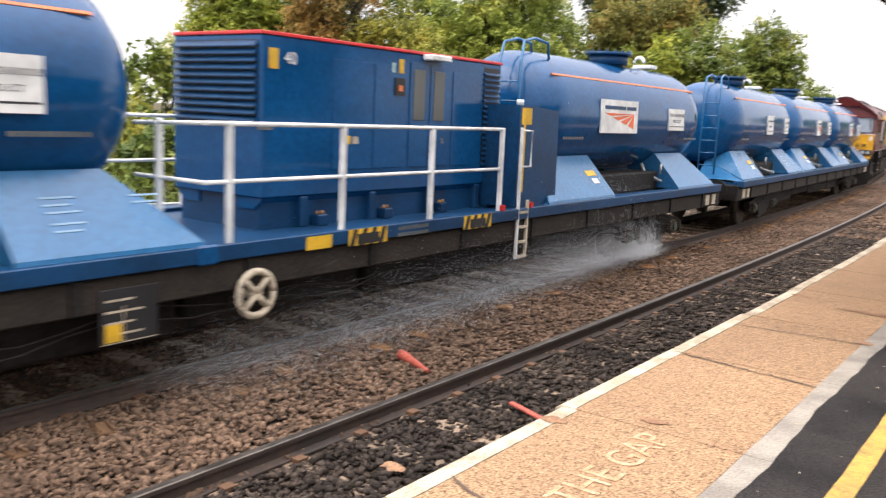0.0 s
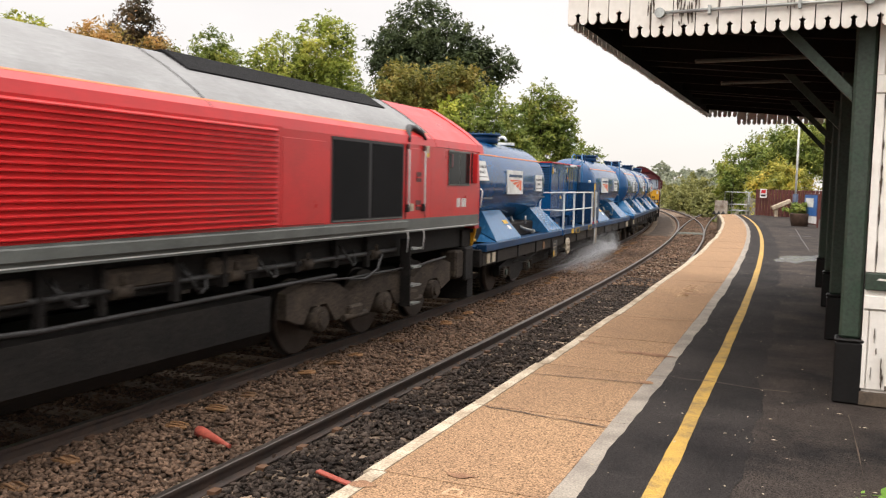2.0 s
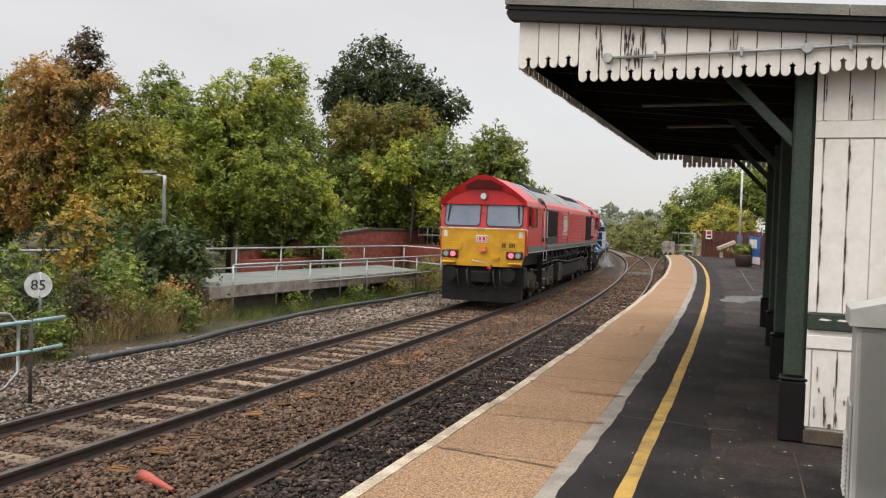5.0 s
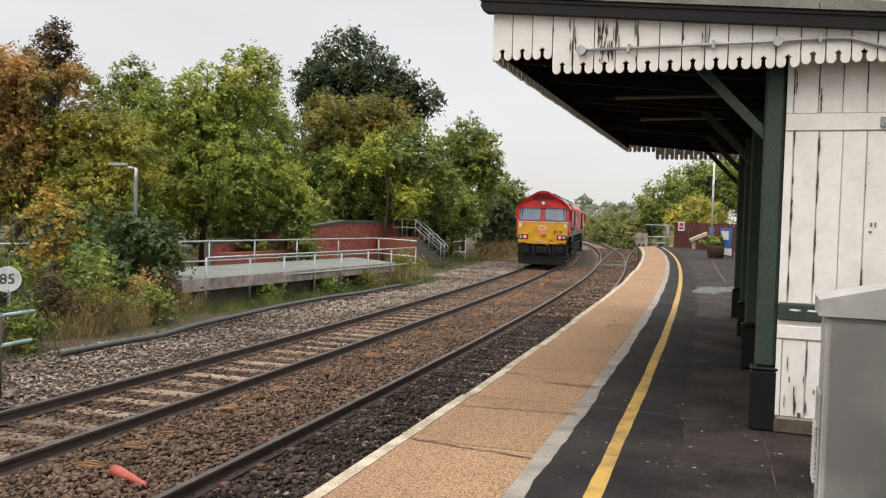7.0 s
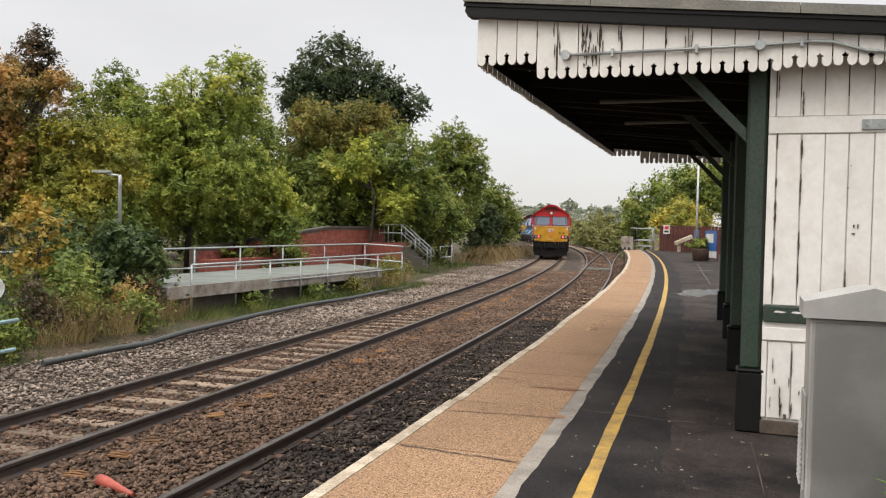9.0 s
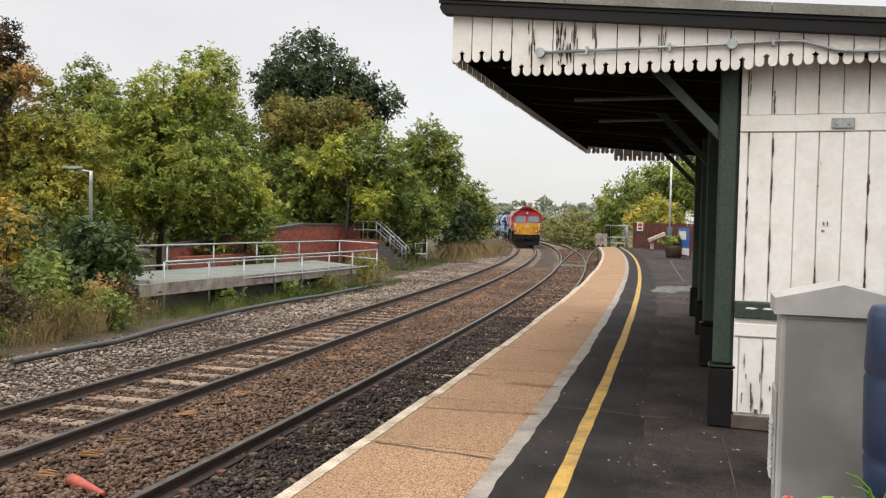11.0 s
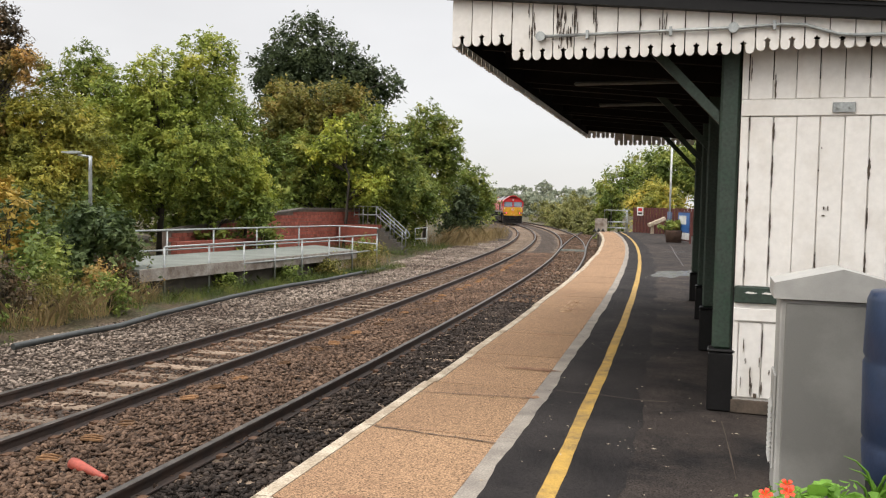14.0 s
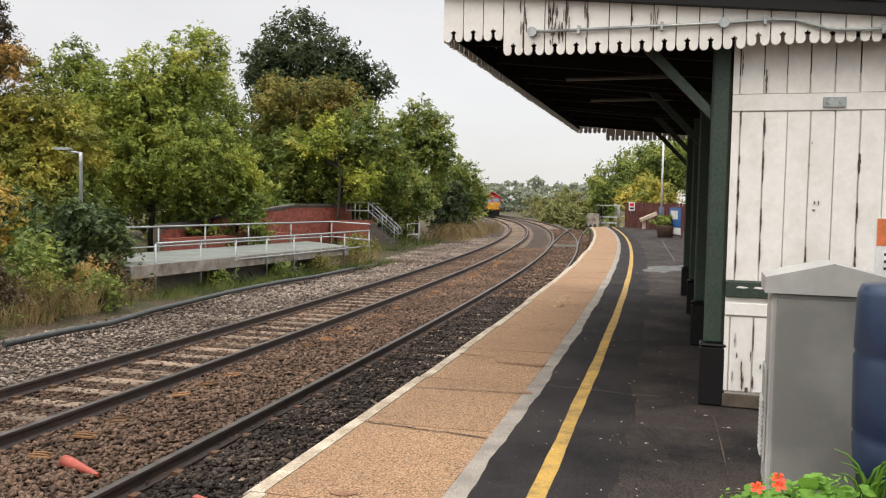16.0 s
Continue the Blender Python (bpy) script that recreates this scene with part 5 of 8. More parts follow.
def tank(parent, y0, y1, plates, ladder_end, hatch=None, feet=None):
    """A domed water tank on its two sloping cradles."""
    bm = bmesh.new()
    prof = [(0.0, 0.0), (0.035, 0.45), (0.135, 0.72), (0.30, 0.89), (0.55, 0.98), (0.85, 1.0)]
    rings = []
    seg = 40
    for d, r in prof[1:]:
        rings.append((y0 + d, r))
    for d, r in prof[:0:-1]:
        rings.append((y1 - d, r))
    rows = [[bm.verts.new((TANK_R * r * math.cos(2 * math.pi * k / seg), yy, TANK_Z + TANK_R * r * math.sin(2 * math.pi * k / seg))) for k in range(seg)] for yy, r in rings]
    for a, b in zip(rows, rows[1:]):
        for k in range(seg):
            bm.faces.new((a[k], a[(k + 1) % seg], b[(k + 1) % seg], b[k])).smooth = True
    for row, yy in ((rows[0], y0), (rows[-1], y1)):
        c = bm.verts.new((0, yy, TANK_Z))
        for k in range(seg):
            bm.faces.new((row[k], row[(k + 1) % seg], c)).smooth = True
    bmesh.ops.recalc_face_normals(bm, faces=bm.faces)
    tk = part("tank", bm, M["blue"], parent, "blue domed water tank with an orange line")
    mid = (y0 + y1) / 2 if hatch is None else hatch + 0.55
    bm = bmesh.new()
    tube(bm, [(0, mid - 0.55, TANK_Z + 0.96), (0, mid - 0.55, TANK_Z + 1.13)], 0.36, 20)
    tube(bm, [(0, mid - 0.55, TANK_Z + 1.13), (0, mid - 0.55, TANK_Z + 1.18)], 0.43, 20)
    for k in range(16):
        a = 2 * math.pi * k / 16
        tube(bm, [(0.39 * math.cos(a), mid - 0.55 + 0.39 * math.sin(a), TANK_Z + 1.17), (0.39 * math.cos(a), mid - 0.55 + 0.39 * math.sin(a), TANK_Z + 1.215)], 0.02, 6)
    part("hatch", bm, M["blue_dark"], tk, "bolted dark blue hatch")
    bm = bmesh.new()
    tube(bm, [(0.22 + 0.10 * math.cos(a), mid + 0.35, TANK_Z + 1.06 + 0.10 * math.sin(a)) for a in (math.pi * q / 8 for q in range(9))], 0.035, 8)
    part("lifting_eye", bm, M["white_rail"], tk)
    part("roof_bracket", boxed(-0.2, 0.2, y1 - 1.35, y1 - 1.05, TANK_Z + 1.0, TANK_Z + 1.07, 0.01), M["white_rail"], tk)
    for sx in (1, -1):
        a = radians(38)
        bm = bmesh.new()
        c, s = math.cos(a), math.sin(a)
        v = [(sx * (TANK_R + 0.006) * math.cos(a + q), yy, TANK_Z + (TANK_R + 0.006) * math.sin(a + q)) for yy in (y0 + 0.5, y1 - 0.5) for q in (-0.016, 0.016)]
        v += [(sx * (TANK_R - 0.02) * math.cos(a + q), yy, TANK_Z + (TANK_R - 0.02) * math.sin(a + q)) for yy in (y0 + 0.5, y1 - 0.5) for q in (-0.016, 0.016)]
        vs = [bm.verts.new(p) for p in v]
        for q in ((0, 1, 3, 2), (4, 6, 7, 5), (0, 2, 6, 4), (1, 5, 7, 3)):
            bm.faces.new([vs[i] for i in q])
        part("stripe", bm, M["stripe"], tk, "thin orange line")
        for nm, yc, w, h, mm in plates:
            tip = 14 if yc < -9 else 1
            a0 = radians(tip)
            m = Matrix.Translation((sx * (TANK_R + 0.022) * math.cos(a0), yc if sx > 0 else y0 + y1 - yc, TANK_Z + (TANK_R + 0.022) * math.sin(a0))) @ pose(0, 0, 0, 0, 0, 90 if sx > 0 else -90) @ pose(0, 0, 0, 90 - tip)
            pl = part(nm, boxed(-w / 2, w / 2, -h / 2, h / 2, -0.03, 0.0), M["sign_white"], tk, "white sign plate")
            pl.matrix_basis = m
            if mm == "mark":
                for q0, q1 in ((-0.42, 0.14), (0.17, 0.44)):
                    part("mark_bar", boxed(w * q0, w * q1, h * 0.21, h * 0.32, 0, 0.004), M["blue_dark"], pl)
                for q in range(4):
                    bm = bmesh.new()
                    f0, f1 = q / 4, (q + 0.72) / 4
                    prism(bm, [(w * 0.44, h * 0.10), (w * (-0.42 + 0.86 * f0), h * 0.10 if q == 0 else h * (0.10 - 0.46 * f0)), (w * (-0.42 + 0.86 * f1), h * (0.10 - 0.46 * f1))] if q == 0 else [(w * 0.38, h * 0.08), (w * (-0.42 + 0.86 * f0), h * (0.10 - 0.50 * f0)), (w * (-0.42 + 0.86 * f1), h * (0.10 - 0.50 * f1))], "z", 0.0, 0.005)
                    part("mark_wedge", bm, M["sign_orange"], pl)
            elif sx > 0:
                lettering("sign_text", "NON HAZARDOUS", w * 0.115, M["ink"], pl, pose(0, h * 0.2, 0.001))
                lettering("sign_text", "PRODUCT", w * 0.115, M["ink"], pl, pose(0, -h * 0.08, 0.001))
                part("sign_line", boxed(-w * 0.46, w * 0.46, -h * 0.34, -h * 0.30, 0, 0.003), M["ink"], pl)
        for yb in (y0 + 0.95, y1 - 0.95):
            bm = bmesh.new()
            for i in range(9):
                box(bm, sx * (TANK_R + 0.003) - 0.002, sx * (TANK_R + 0.003) + 0.002, yb - 0.35 + i * 0.075, yb - 0.30 + i * 0.075, TANK_Z - 0.36, TANK_Z - 0.32)
            tagged(part("lettering_bars", bm, M["loco_grey"], tk), kind="stuff")
        # outlet valve and pipe under the belly
        bm = bmesh.new()
        tube(bm, [(sx * 0.62, mid - 0.1, TANK_Z - 0.82), (sx * 0.70, mid - 0.1, TANK_Z - 0.98), (sx * 0.92, mid + 0.05, TANK_Z - 1.12), (sx * 1.02, mid + 0.6, TANK_Z - 1.20)], 0.032, 8)
        tube(bm, [(sx * 1.02, mid + 0.55, TANK_Z - 1.2), (sx * 1.02, mid + 0.68, TANK_Z - 1.22)], 0.058, 10)
        tube(bm, [(sx * 0.99, mid - 0.05, TANK_Z - 1.0), (sx * 0.99, mid - 0.05, TANK_Z - 0.8)], 0.025, 6)
        part("outlet_pipe", bm, M["steel"], tk)
        # cradles: sloping plates that lean outwards from the belly to the deck
        for e, yo, yi in feet or ((-1, y0 - 0.2, y0 + 1.75), (1, y1 + 0.2, y1 - 1.75)):
            top0, top1 = yo - e * 0.62, yi + e * 0.02
            v = [(sx * 0.76, top0, 1.83), (sx * 0.76, top1, 1.83), (sx * 1.29, yi, 1.235), (sx * 1.29, yo, 1.235), (sx * 1.30, yi, 1.197), (sx * 1.30, yo, 1.197),
                 (sx * 0.25, top0, 1.60), (sx * 0.25, top1, 1.60), (sx * 0.25, yi, 1.197), (sx * 0.25, yo, 1.197)]
            bm = bmesh.new()
            vs = [bm.verts.new(p) for p in v]
            for q in ((0, 1, 2, 3), (3, 2, 4, 5), (0, 6, 7, 1), (0, 3, 5, 9, 6), (1, 7, 8, 4, 2), (5, 4, 8, 9), (6, 9, 8, 7)):
                bm.faces.new([vs[i] for i in q])
            bmesh.ops.recalc_face_normals(bm, faces=bm.faces)
            cr = part("cradle", bm, M["blue_pale"], parent, "sloping blue tank cradle")
            if e > 0 and y1 < 0:
                for u0, x0, n_ in ((0.30, 0.94, 3), (0.30, 1.10, 2), (1.05, 0.95, 2)):
                    for q in range(n_):
                        xx = x0 + 0.045 * q
                        lb = part("lettering_bar", boxed(-0.009, 0.009, -0.14, 0.14 - 0.05 * (q % 2), 0.0, 0.003), M["pale_letter"], cr)
                        lb.matrix_basis = pose(sx * xx, yi + 0.22 + u0, 1.83 - (xx - 0.76) * 1.1226 + 0.004, 0, 48.3 * sx, 0)
            if e < 0:
                pm = pose(sx * 1.00, yi - 0.35, 1.562, 0, 48.3 * sx, 0)
                p1 = part("warning_label", boxed(-0.05, 0.05, -0.16, 0.16, 0.0, 0.006), M["sign_yellow"], cr)
                p1.matrix_basis = pm
                p2 = part("label", boxed(-0.05, 0.05, -0.10, 0.10, 0.0, 0.006), M["sign_white"], cr)
                p2.matrix_basis = pose(sx * 1.10, yi - 0.35, 1.450, 0, 48.3 * sx, 0)
        # Dark block added to make the shade between tank belly and deck.
        part("belly_frame", boxed(*sorted((sx * 0.30, sx * 0.86)), y0 + 0.4, y1 - 0.4, 1.153, 1.50, 0.03), M["under"], parent)
    if ladder_end:
        yl = y0 + 0.05 if ladder_end < 0 else y1 - 0.05
        bm = bmesh.new()
        for lx in (0.25, 0.62):
            tube(bm, [(lx, yl + 0.22 * ladder_end, 1.3), (lx, yl + 0.22 * ladder_end, 3.15), (lx * 0.9, yl + 0.05 * ladder_end, 3.48), (lx * 0.8, yl - 0.35 * ladder_end, 3.56), (lx * 0.8, yl - 0.75 * ladder_end, 3.52), (lx * 0.8, yl - 0.8 * ladder_end, 3.28)], 0.022, 6)
        for k in range(6):
            tube(bm, [(0.25, yl + 0.22 * ladder_end, 1.5 + k * 0.28), (0.62, yl + 0.22 * ladder_end, 1.5 + k * 0.28)], 0.014, 6)
        part("ladder", bm, M["blue_pale"], tk, "pale blue tank ladder")
    return tk


def wagon_frame(name, label, lo, hi):
    w = thing(name, label, "railway wagon")
    for sx in (1, -1):
        part("sole_bar", boxed(*sorted((sx * 1.16, sx * 1.27)), lo, hi, 0.76, 1.03, 0.015), M["solebar"], w)
        part("deck_edge", boxed(*sorted((sx * 1.10, sx * 1.33)), lo + 0.05, hi - 0.05, 1.05, 1.195, 0.01), M["blue_dark"], w, "blue module frame edge")
        for k in range(12):
            yy = lo + 1.0 + k * (hi - lo - 2) / 11
            part("sole_bracket", boxed(*sorted((sx * 1.20, sx * 1.30)), yy - 0.05, yy + 0.05, 0.78, 1.04), M["under"], w)
        bm = bmesh.new()
        n = 40
        for j, zz in enumerate((0.66, 0.58)):
            tube(bm, [(sx * 1.18, lo + 2.6 + (hi - lo - 5.2) * i / n, zz + 0.05 * math.sin(i * 1.35 + j) + 0.03 * math.sin(i * 0.7)) for i in range(n + 1)], 0.009, 5)
        part("hanging_cable", bm, M["under"], w, "sagging dark cable")
        bm = bmesh.new()
        for yy in (lo + 0.35, lo + 0.72, hi - 0.35, hi - 0.72):
            box(bm, *sorted((sx * 1.27, sx * 1.29)), yy - 0.1, yy + 0.1, 0.80, 1.0)
        tagged(part("end_plates", bm, M["cream"], w), kind="stuff")
        for e, ye in ((-1, lo), (1, hi)):
            bm = tubed([(sx * 0.87, ye - e * 0.1, 0.98), (sx * 0.87, ye + e * 0.35, 0.98)], 0.11, 12)
            tube(bm, [(sx * 0.87, ye + e * 0.35, 0.98), (sx * 0.87, ye + e * 0.41, 0.98)], 0.23, 16)
            part("buffer", bm, M["under"], w)
    part("deck", boxed(-1.15, 1.15, lo, hi, 1.02, 1.15), M["blue_dark"], w, "dark blue wagon deck")
    # Plain dark boxes added to fill the shaded gap below the deck.
    for a, b, z0 in ((lo + 4.6, lo + 7.2, 0.36), (lo + 7.3, lo + 9.6, 0.46), (lo + 9.7, hi - 7.3, 0.38), (hi - 7.2, hi - 5.0, 0.36)):
        part("brake_gear", boxed(-0.95, 0.95, a, b, z0, 0.80, 0.03), M["under"], w)
    part("spine", boxed(-0.45, 0.45, lo, hi, 0.55, 1.02), M["under"], w)
    for e, ye in ((-1, lo), (1, hi)):
        part("head_stock", boxed(-1.25, 1.25, *sorted((ye - e * 0.02, ye + e * 0.1)), 0.74, 1.10, 0.02), M["under"], w)
        bg = part("bogie", boxed(-0.55, 0.55, ye - e * 3.1 - 0.9, ye - e * 3.1 + 0.9, 0.40, 0.60), M["under"], w)
        for sx in (1, -1):
            yc = ye - e * 3.1
            o = [(yc - 1.35, 0.40), (yc - 1.35, 0.60), (yc - 0.5, 0.74), (yc + 0.5, 0.74), (yc + 1.35, 0.60), (yc + 1.35, 0.40), (yc + 0.5, 0.34), (yc + 0.35, 0.22), (yc - 0.35, 0.22), (yc - 0.5, 0.34)]
            part("bogie_frame", prismed(o, "x", *sorted((sx * 0.98, sx * 1.10))), M["under"], bg)
            for dy in (-1.0, 1.0):
                put_wheel(bg, sx * 0.75, yc + dy, 0.46, 0.88)
                bm = disc(bmesh.new(), *sorted((sx * 0.9, sx * 1.16)), yc + dy, 0.46, 0.13, 12)
                box(bm, *sorted((sx * 1.105, sx * 1.15)), yc + dy - 0.17, yc + dy + 0.17, 0.36, 0.56, 0.02)
                part("axle_box", bm, M["bogie"], bg)
                part("axle_cover", disc(bmesh.new(), *sorted((sx * 1.16, sx * 1.19)), yc + dy, 0.46, 0.075, 12), M["green_paint"], bg, "dull green axle cover")
                for q in (-0.24, 0.24):
                    coil = [(sx * 1.14 + 0.055 * math.cos(i * 1.05), yc + dy + q + 0.055 * math.sin(i * 1.05), 0.34 + 0.0075 * i) for i in range(31)]
                    part("spring", tubed(coil, 0.014, 5), M["bogie"], bg)
    return w


def module_wagon():
    """Tank, generator with railings, and tank on one long wagon."""
    w = wagon_frame("tank_wagon", "long flat wagon with two blue water tanks and a blue generator", -10.75, 9.8)
    plates_a = [("sign_plate", -9.95, 0.72, 0.42, "text"), ("logo_plate", -7.40, 1.35, 0.56, "mark"), ("sign_plate", -5.06, 0.66, 0.42, "text")]
    tank(w, -10.45, -3.7, plates_a, 0, -6.9, ((-1, -9.9, -7.9), (1, -3.52, -5.15)))
    plates_b = [("logo_plate", 5.27, 1.42, 0.54, "mark"), ("sign_plate", 7.82, 0.76, 0.40, "text")]
    tank(w, 2.75, 9.6, plates_b, -1, 6.7, ((-1, 2.45, 4.62), (1, 9.32, 7.38)))
    g0, g1 = -2.35, 1.98
    gw = 0.68
    gen = part("generator", boxed(-gw, gw, g0, g1, 1.48, 3.08, 0.012), M["blue"], w, "blue generator housing with a red top edge")
    part("skid", boxed(-gw + 0.06, gw - 0.06, g0 + 0.05, g1 - 0.05, 1.15, 1.478), M["blue_dark"], gen)
    part("red_edge", boxed(-gw - 0.012, gw + 0.012, g0 - 0.012, g1 + 0.012, 3.082, 3.118, 0.006), M["red"], gen, "red top edge")
    for e, yy in ((-1, g0), (1, g1)):
        part("louvre_back", boxed(-gw + 0.06, gw - 0.06, *sorted((yy + e * 0.002, yy + e * 0.006)), 2.22, 3.03), M["ink"], gen)
        sl = mesh_of(prismed([(0, 0), (e * 0.05, -0.03), (e * 0.05, -0.018), (0, 0.03)], "x", -gw + 0.05, gw - 0.05), "louvre_slat", M["blue_dark"])
        for k in range(11):
            s = part("louvre_slat", sl, None, gen)
            s.matrix_basis = pose(0, yy + e * 0.006, 2.26 + k * 0.073)
    for sx in (1, -1):
        X = sx * (gw + 0.002)
        part("side_louvre_back", boxed(*sorted((X, X + sx * 0.004)), g1 - 0.42, g1 - 0.05, 1.72, 3.02), M["ink"], gen)
        sl = mesh_of(prismed([(0, 0), (sx * 0.03, -0.02), (sx * 0.03, -0.008), (0, 0.02)], "y", g1 - 0.43, g1 - 0.04), "side_slat", M["blue_dark"])
        for k in range(18):
            s = part("side_slat", sl, None, gen)
            s.matrix_basis = pose(sx * (gw + 0.006), 0, 1.75 + k * 0.07)
        for a, b in ((g0 + 1.0, g0 + 1.62), (g0 + 1.68, g0 + 2.2), (g0 + 3.2, g0 + 3.6)):
            part("access_panel", boxed(*sorted((X, X + sx * 0.01)), a, b, 1.74, 2.92, 0.004), M["blue"], gen)
        for a in (g0 + 2.32, g0 + 2.72):
            d = part("door", boxed(*sorted((X, X + sx * 0.014)), a, a + 0.38, 1.74, 2.98, 0.004), M["blue"], gen)
            part("door_window", boxed(*sorted((X + sx * 0.013, X + sx * 0.022)), a + 0.06, a + 0.28, 2.30, 2.90, 0.03), M["door_glass"], d, "tall rounded door window")
        part("work_light", boxed(*sorted((X, X + sx * 0.16)), g0 + 2.55, g0 + 2.95, 3.02, 3.09, 0.012), M["white_rail"], gen, "white work light")
        part("switch_box", boxed(*sorted((X, X + sx * 0.03)), g0 + 2.02, g0 + 2.2, 2.58, 2.78), M["ink"], gen)
        part("switch_knob", boxed(*sorted((X + sx * 0.03, X + sx * 0.045)), g0 + 2.07, g0 + 2.14, 2.63, 2.70), M["stripe"], gen)
        for yy, zz, hh, ww, mm in ((g0 + 0.14, 2.76, 0.20, 0.12, "sign_yellow"), (g0 + 2.14, 2.84, 0.16, 0.09, "sign_yellow"), (g0 + 2.00, 2.84, 0.11, 0.07, "steel_blue"), (g0 + 1.22, 2.02, 0.09, 0.13, "sign_yellow"), (g0 + 1.37, 2.02, 0.08, 0.09, "cream"), (g0 + 3.0, 2.02, 0.08, 0.07, "cream"), (g0 + 0.04, 2.16, 0.04, 0.2, "loco_grey")):
            part("label", boxed(*sorted((X + sx * 0.011, X + sx * 0.014)), yy - ww / 2, yy + ww / 2, zz, zz + hh), M[mm], gen)
        lettering("unit_number", "40", 0.17, M["sign_white"], gen, pose(X + sx * 0.012, g0 + 0.37, 2.87, 90, 0, 90 * sx))
        part("skirt", prismed([(sx * (gw - 0.002), 1.477), (sx * (gw - 0.12), 1.36), (sx * 0.3, 1.36), (sx * 0.3, 1.477)], "y", g0 + 0.03, g1 - 0.03), M["blue"], gen)
        for a in (g0 + 0.55, g0 + 1.65, g0 + 2.75, g0 + 3.8):
            part("skid_post", boxed(*sorted((sx * (gw - 0.08), sx * (gw + 0.02))), a, a + 0.10, 1.152, 1.47, 0.008), M["blue_dark"], gen)
            lug = part("lift_lug", boxed(*sorted((sx * (gw - 0.06), sx * (gw + 0.07))), a + 0.22, a + 0.36, 1.152, 1.27, 0.01), M["blue_dark"], gen)
            for q in (0.235, 0.305):
                part("lug_pin", tubed([(sx * (gw + 0.02), a + q + 0.01, 1.27), (sx * (gw + 0.02), a + q + 0.01, 1.31)], [0.026, 0.012], 8), M["clip_orange"], lug)
        # railing
        rl = part("railing", tubed([(sx * 1.27, -3.5, 2.23), (sx * 1.27, 1.16, 2.23)], 0.022), M["white_rail"], w, "white tubular railing")
        part("rail_bar", tubed([(sx * 1.27, -3.5, 1.73), (sx * 1.27, 1.16, 1.73)], 0.020), M["white_rail"], rl)
        for yy in (-3.24, -1.80, -0.32, 1.16):
            part("rail_post", boxed(*sorted((sx * 1.245, sx * 1.297)), yy - 0.03, yy + 0.03, 1.15, 2.25, 0.008), M["white_rail"], rl)
        part("rail_bar", tubed([(sx * 1.27, -3.5, 2.23), (sx * 0.3, -3.5, 2.20)], 0.02), M["white_rail"], rl)
        part("rail_bar", tubed([(sx * 1.27, -3.5, 1.73), (sx * 0.3, -3.5, 1.73)], 0.02), M["white_rail"], rl)
        part("rail_post", boxed(*sorted((sx * 0.62, sx * 0.67)), -3.53, -3.47, 1.15, 2.25, 0.008), M["white_rail"], rl)
        # control cubicle, step ladder and hand wheel
        cu = part("control_cubicle", prismed([(1.65, 1.2), (2.75, 1.2), (2.70, 2.5), (2.0, 2.55), (1.65, 2.55)], "x", *sorted((sx * 0.55, sx * 1.22))), M["blue_dark"], w, "dark blue control cubicle")
        part("cubicle_sign", boxed(*sorted((sx * 1.22, sx * 1.226)), 1.70, 1.95, 2.30, 2.52), M["sign_yellow"], cu)
        part("cubicle_stripe", boxed(*sorted((sx * 1.22, sx * 1.226)), 1.76, 1.81, 1.4, 2.3), M["sign_yellow"], cu)
        part("cubicle_lamp", tubed([(sx * 1.0, 2.0, 2.55), (sx * 1.0, 2.0, 2.63)], 0.05, 10), M["white_rail"], cu)
        ld = part("step_ladder", boxed(*sorted((sx * 1.29, sx * 1.33)), 1.56, 1.60, 0.52, 2.26, 0.006), M["white_rail"], w, "white step ladder")
        part("ladder_side", boxed(*sorted((sx * 1.29, sx * 1.33)), 1.80, 1.84, 0.52, 1.30, 0.006), M["cream"], ld)
        for k in range(4):
            part("rung", boxed(*sorted((sx * 1.29, sx * 1.34)), 1.60, 1.80, 0.53 + 0.2 * k, 0.56 + 0.2 * k), M["cream"], ld)
        part("grab_rail", tubed([(sx * 1.3, 1.6, 2.22), (sx * 1.3, 1.86, 2.22), (sx * 1.3, 1.86, 1.75), (sx * 1.3, 1.6, 1.75)], 0.018, 6), M["white_rail"], ld)
        hw = bmesh.new()
        cy, cz, xx = -3.0, 0.72, sx * 1.36
        tube(hw, [(xx, cy + 0.205 * math.cos(a), cz + 0.205 * math.sin(a)) for a in (2 * math.pi * q / 20 for q in range(21))], 0.035, 6)
        for q in range(4):
            a = math.pi / 4 + q * math.pi / 2
            tube(hw, [(xx, cy, cz), (xx, cy + 0.195 * math.cos(a), cz + 0.195 * math.sin(a))], 0.03, 6)
        disc(hw, *sorted((sx * 1.2, sx * 1.38)), cy, cz, 0.06, 10)
        part("hand_wheel", hw, M["cream"], w, "cream painted brake hand wheel")
        part("data_panel", boxed(*sorted((sx * 1.27, sx * 1.285)), -4.50, -3.98, 0.50, 0.94, 0.004), M["ink"], w)
        bm = bmesh.new()
        for q in range(4):
            box(bm, *sorted((sx * 1.285, sx * 1.288)), -4.46, -4.12 - 0.08 * (q % 2), 0.57 + q * 0.09, 0.588 + q * 0.09)
        box(bm, *sorted((sx * 1.285, sx * 1.288)), -4.49, -3.99, 0.505, 0.512)
        box(bm, *sorted((sx * 1.285, sx * 1.288)), -4.30, -4.292, 0.51, 0.80)
        tagged(part("panel_bars", bm, M["cream"], w), kind="stuff")
        part("warning_label", boxed(*sorted((sx * 1.286, sx * 1.290)), -4.46, -4.32, 0.52, 0.66), M["sign_yellow"], w)
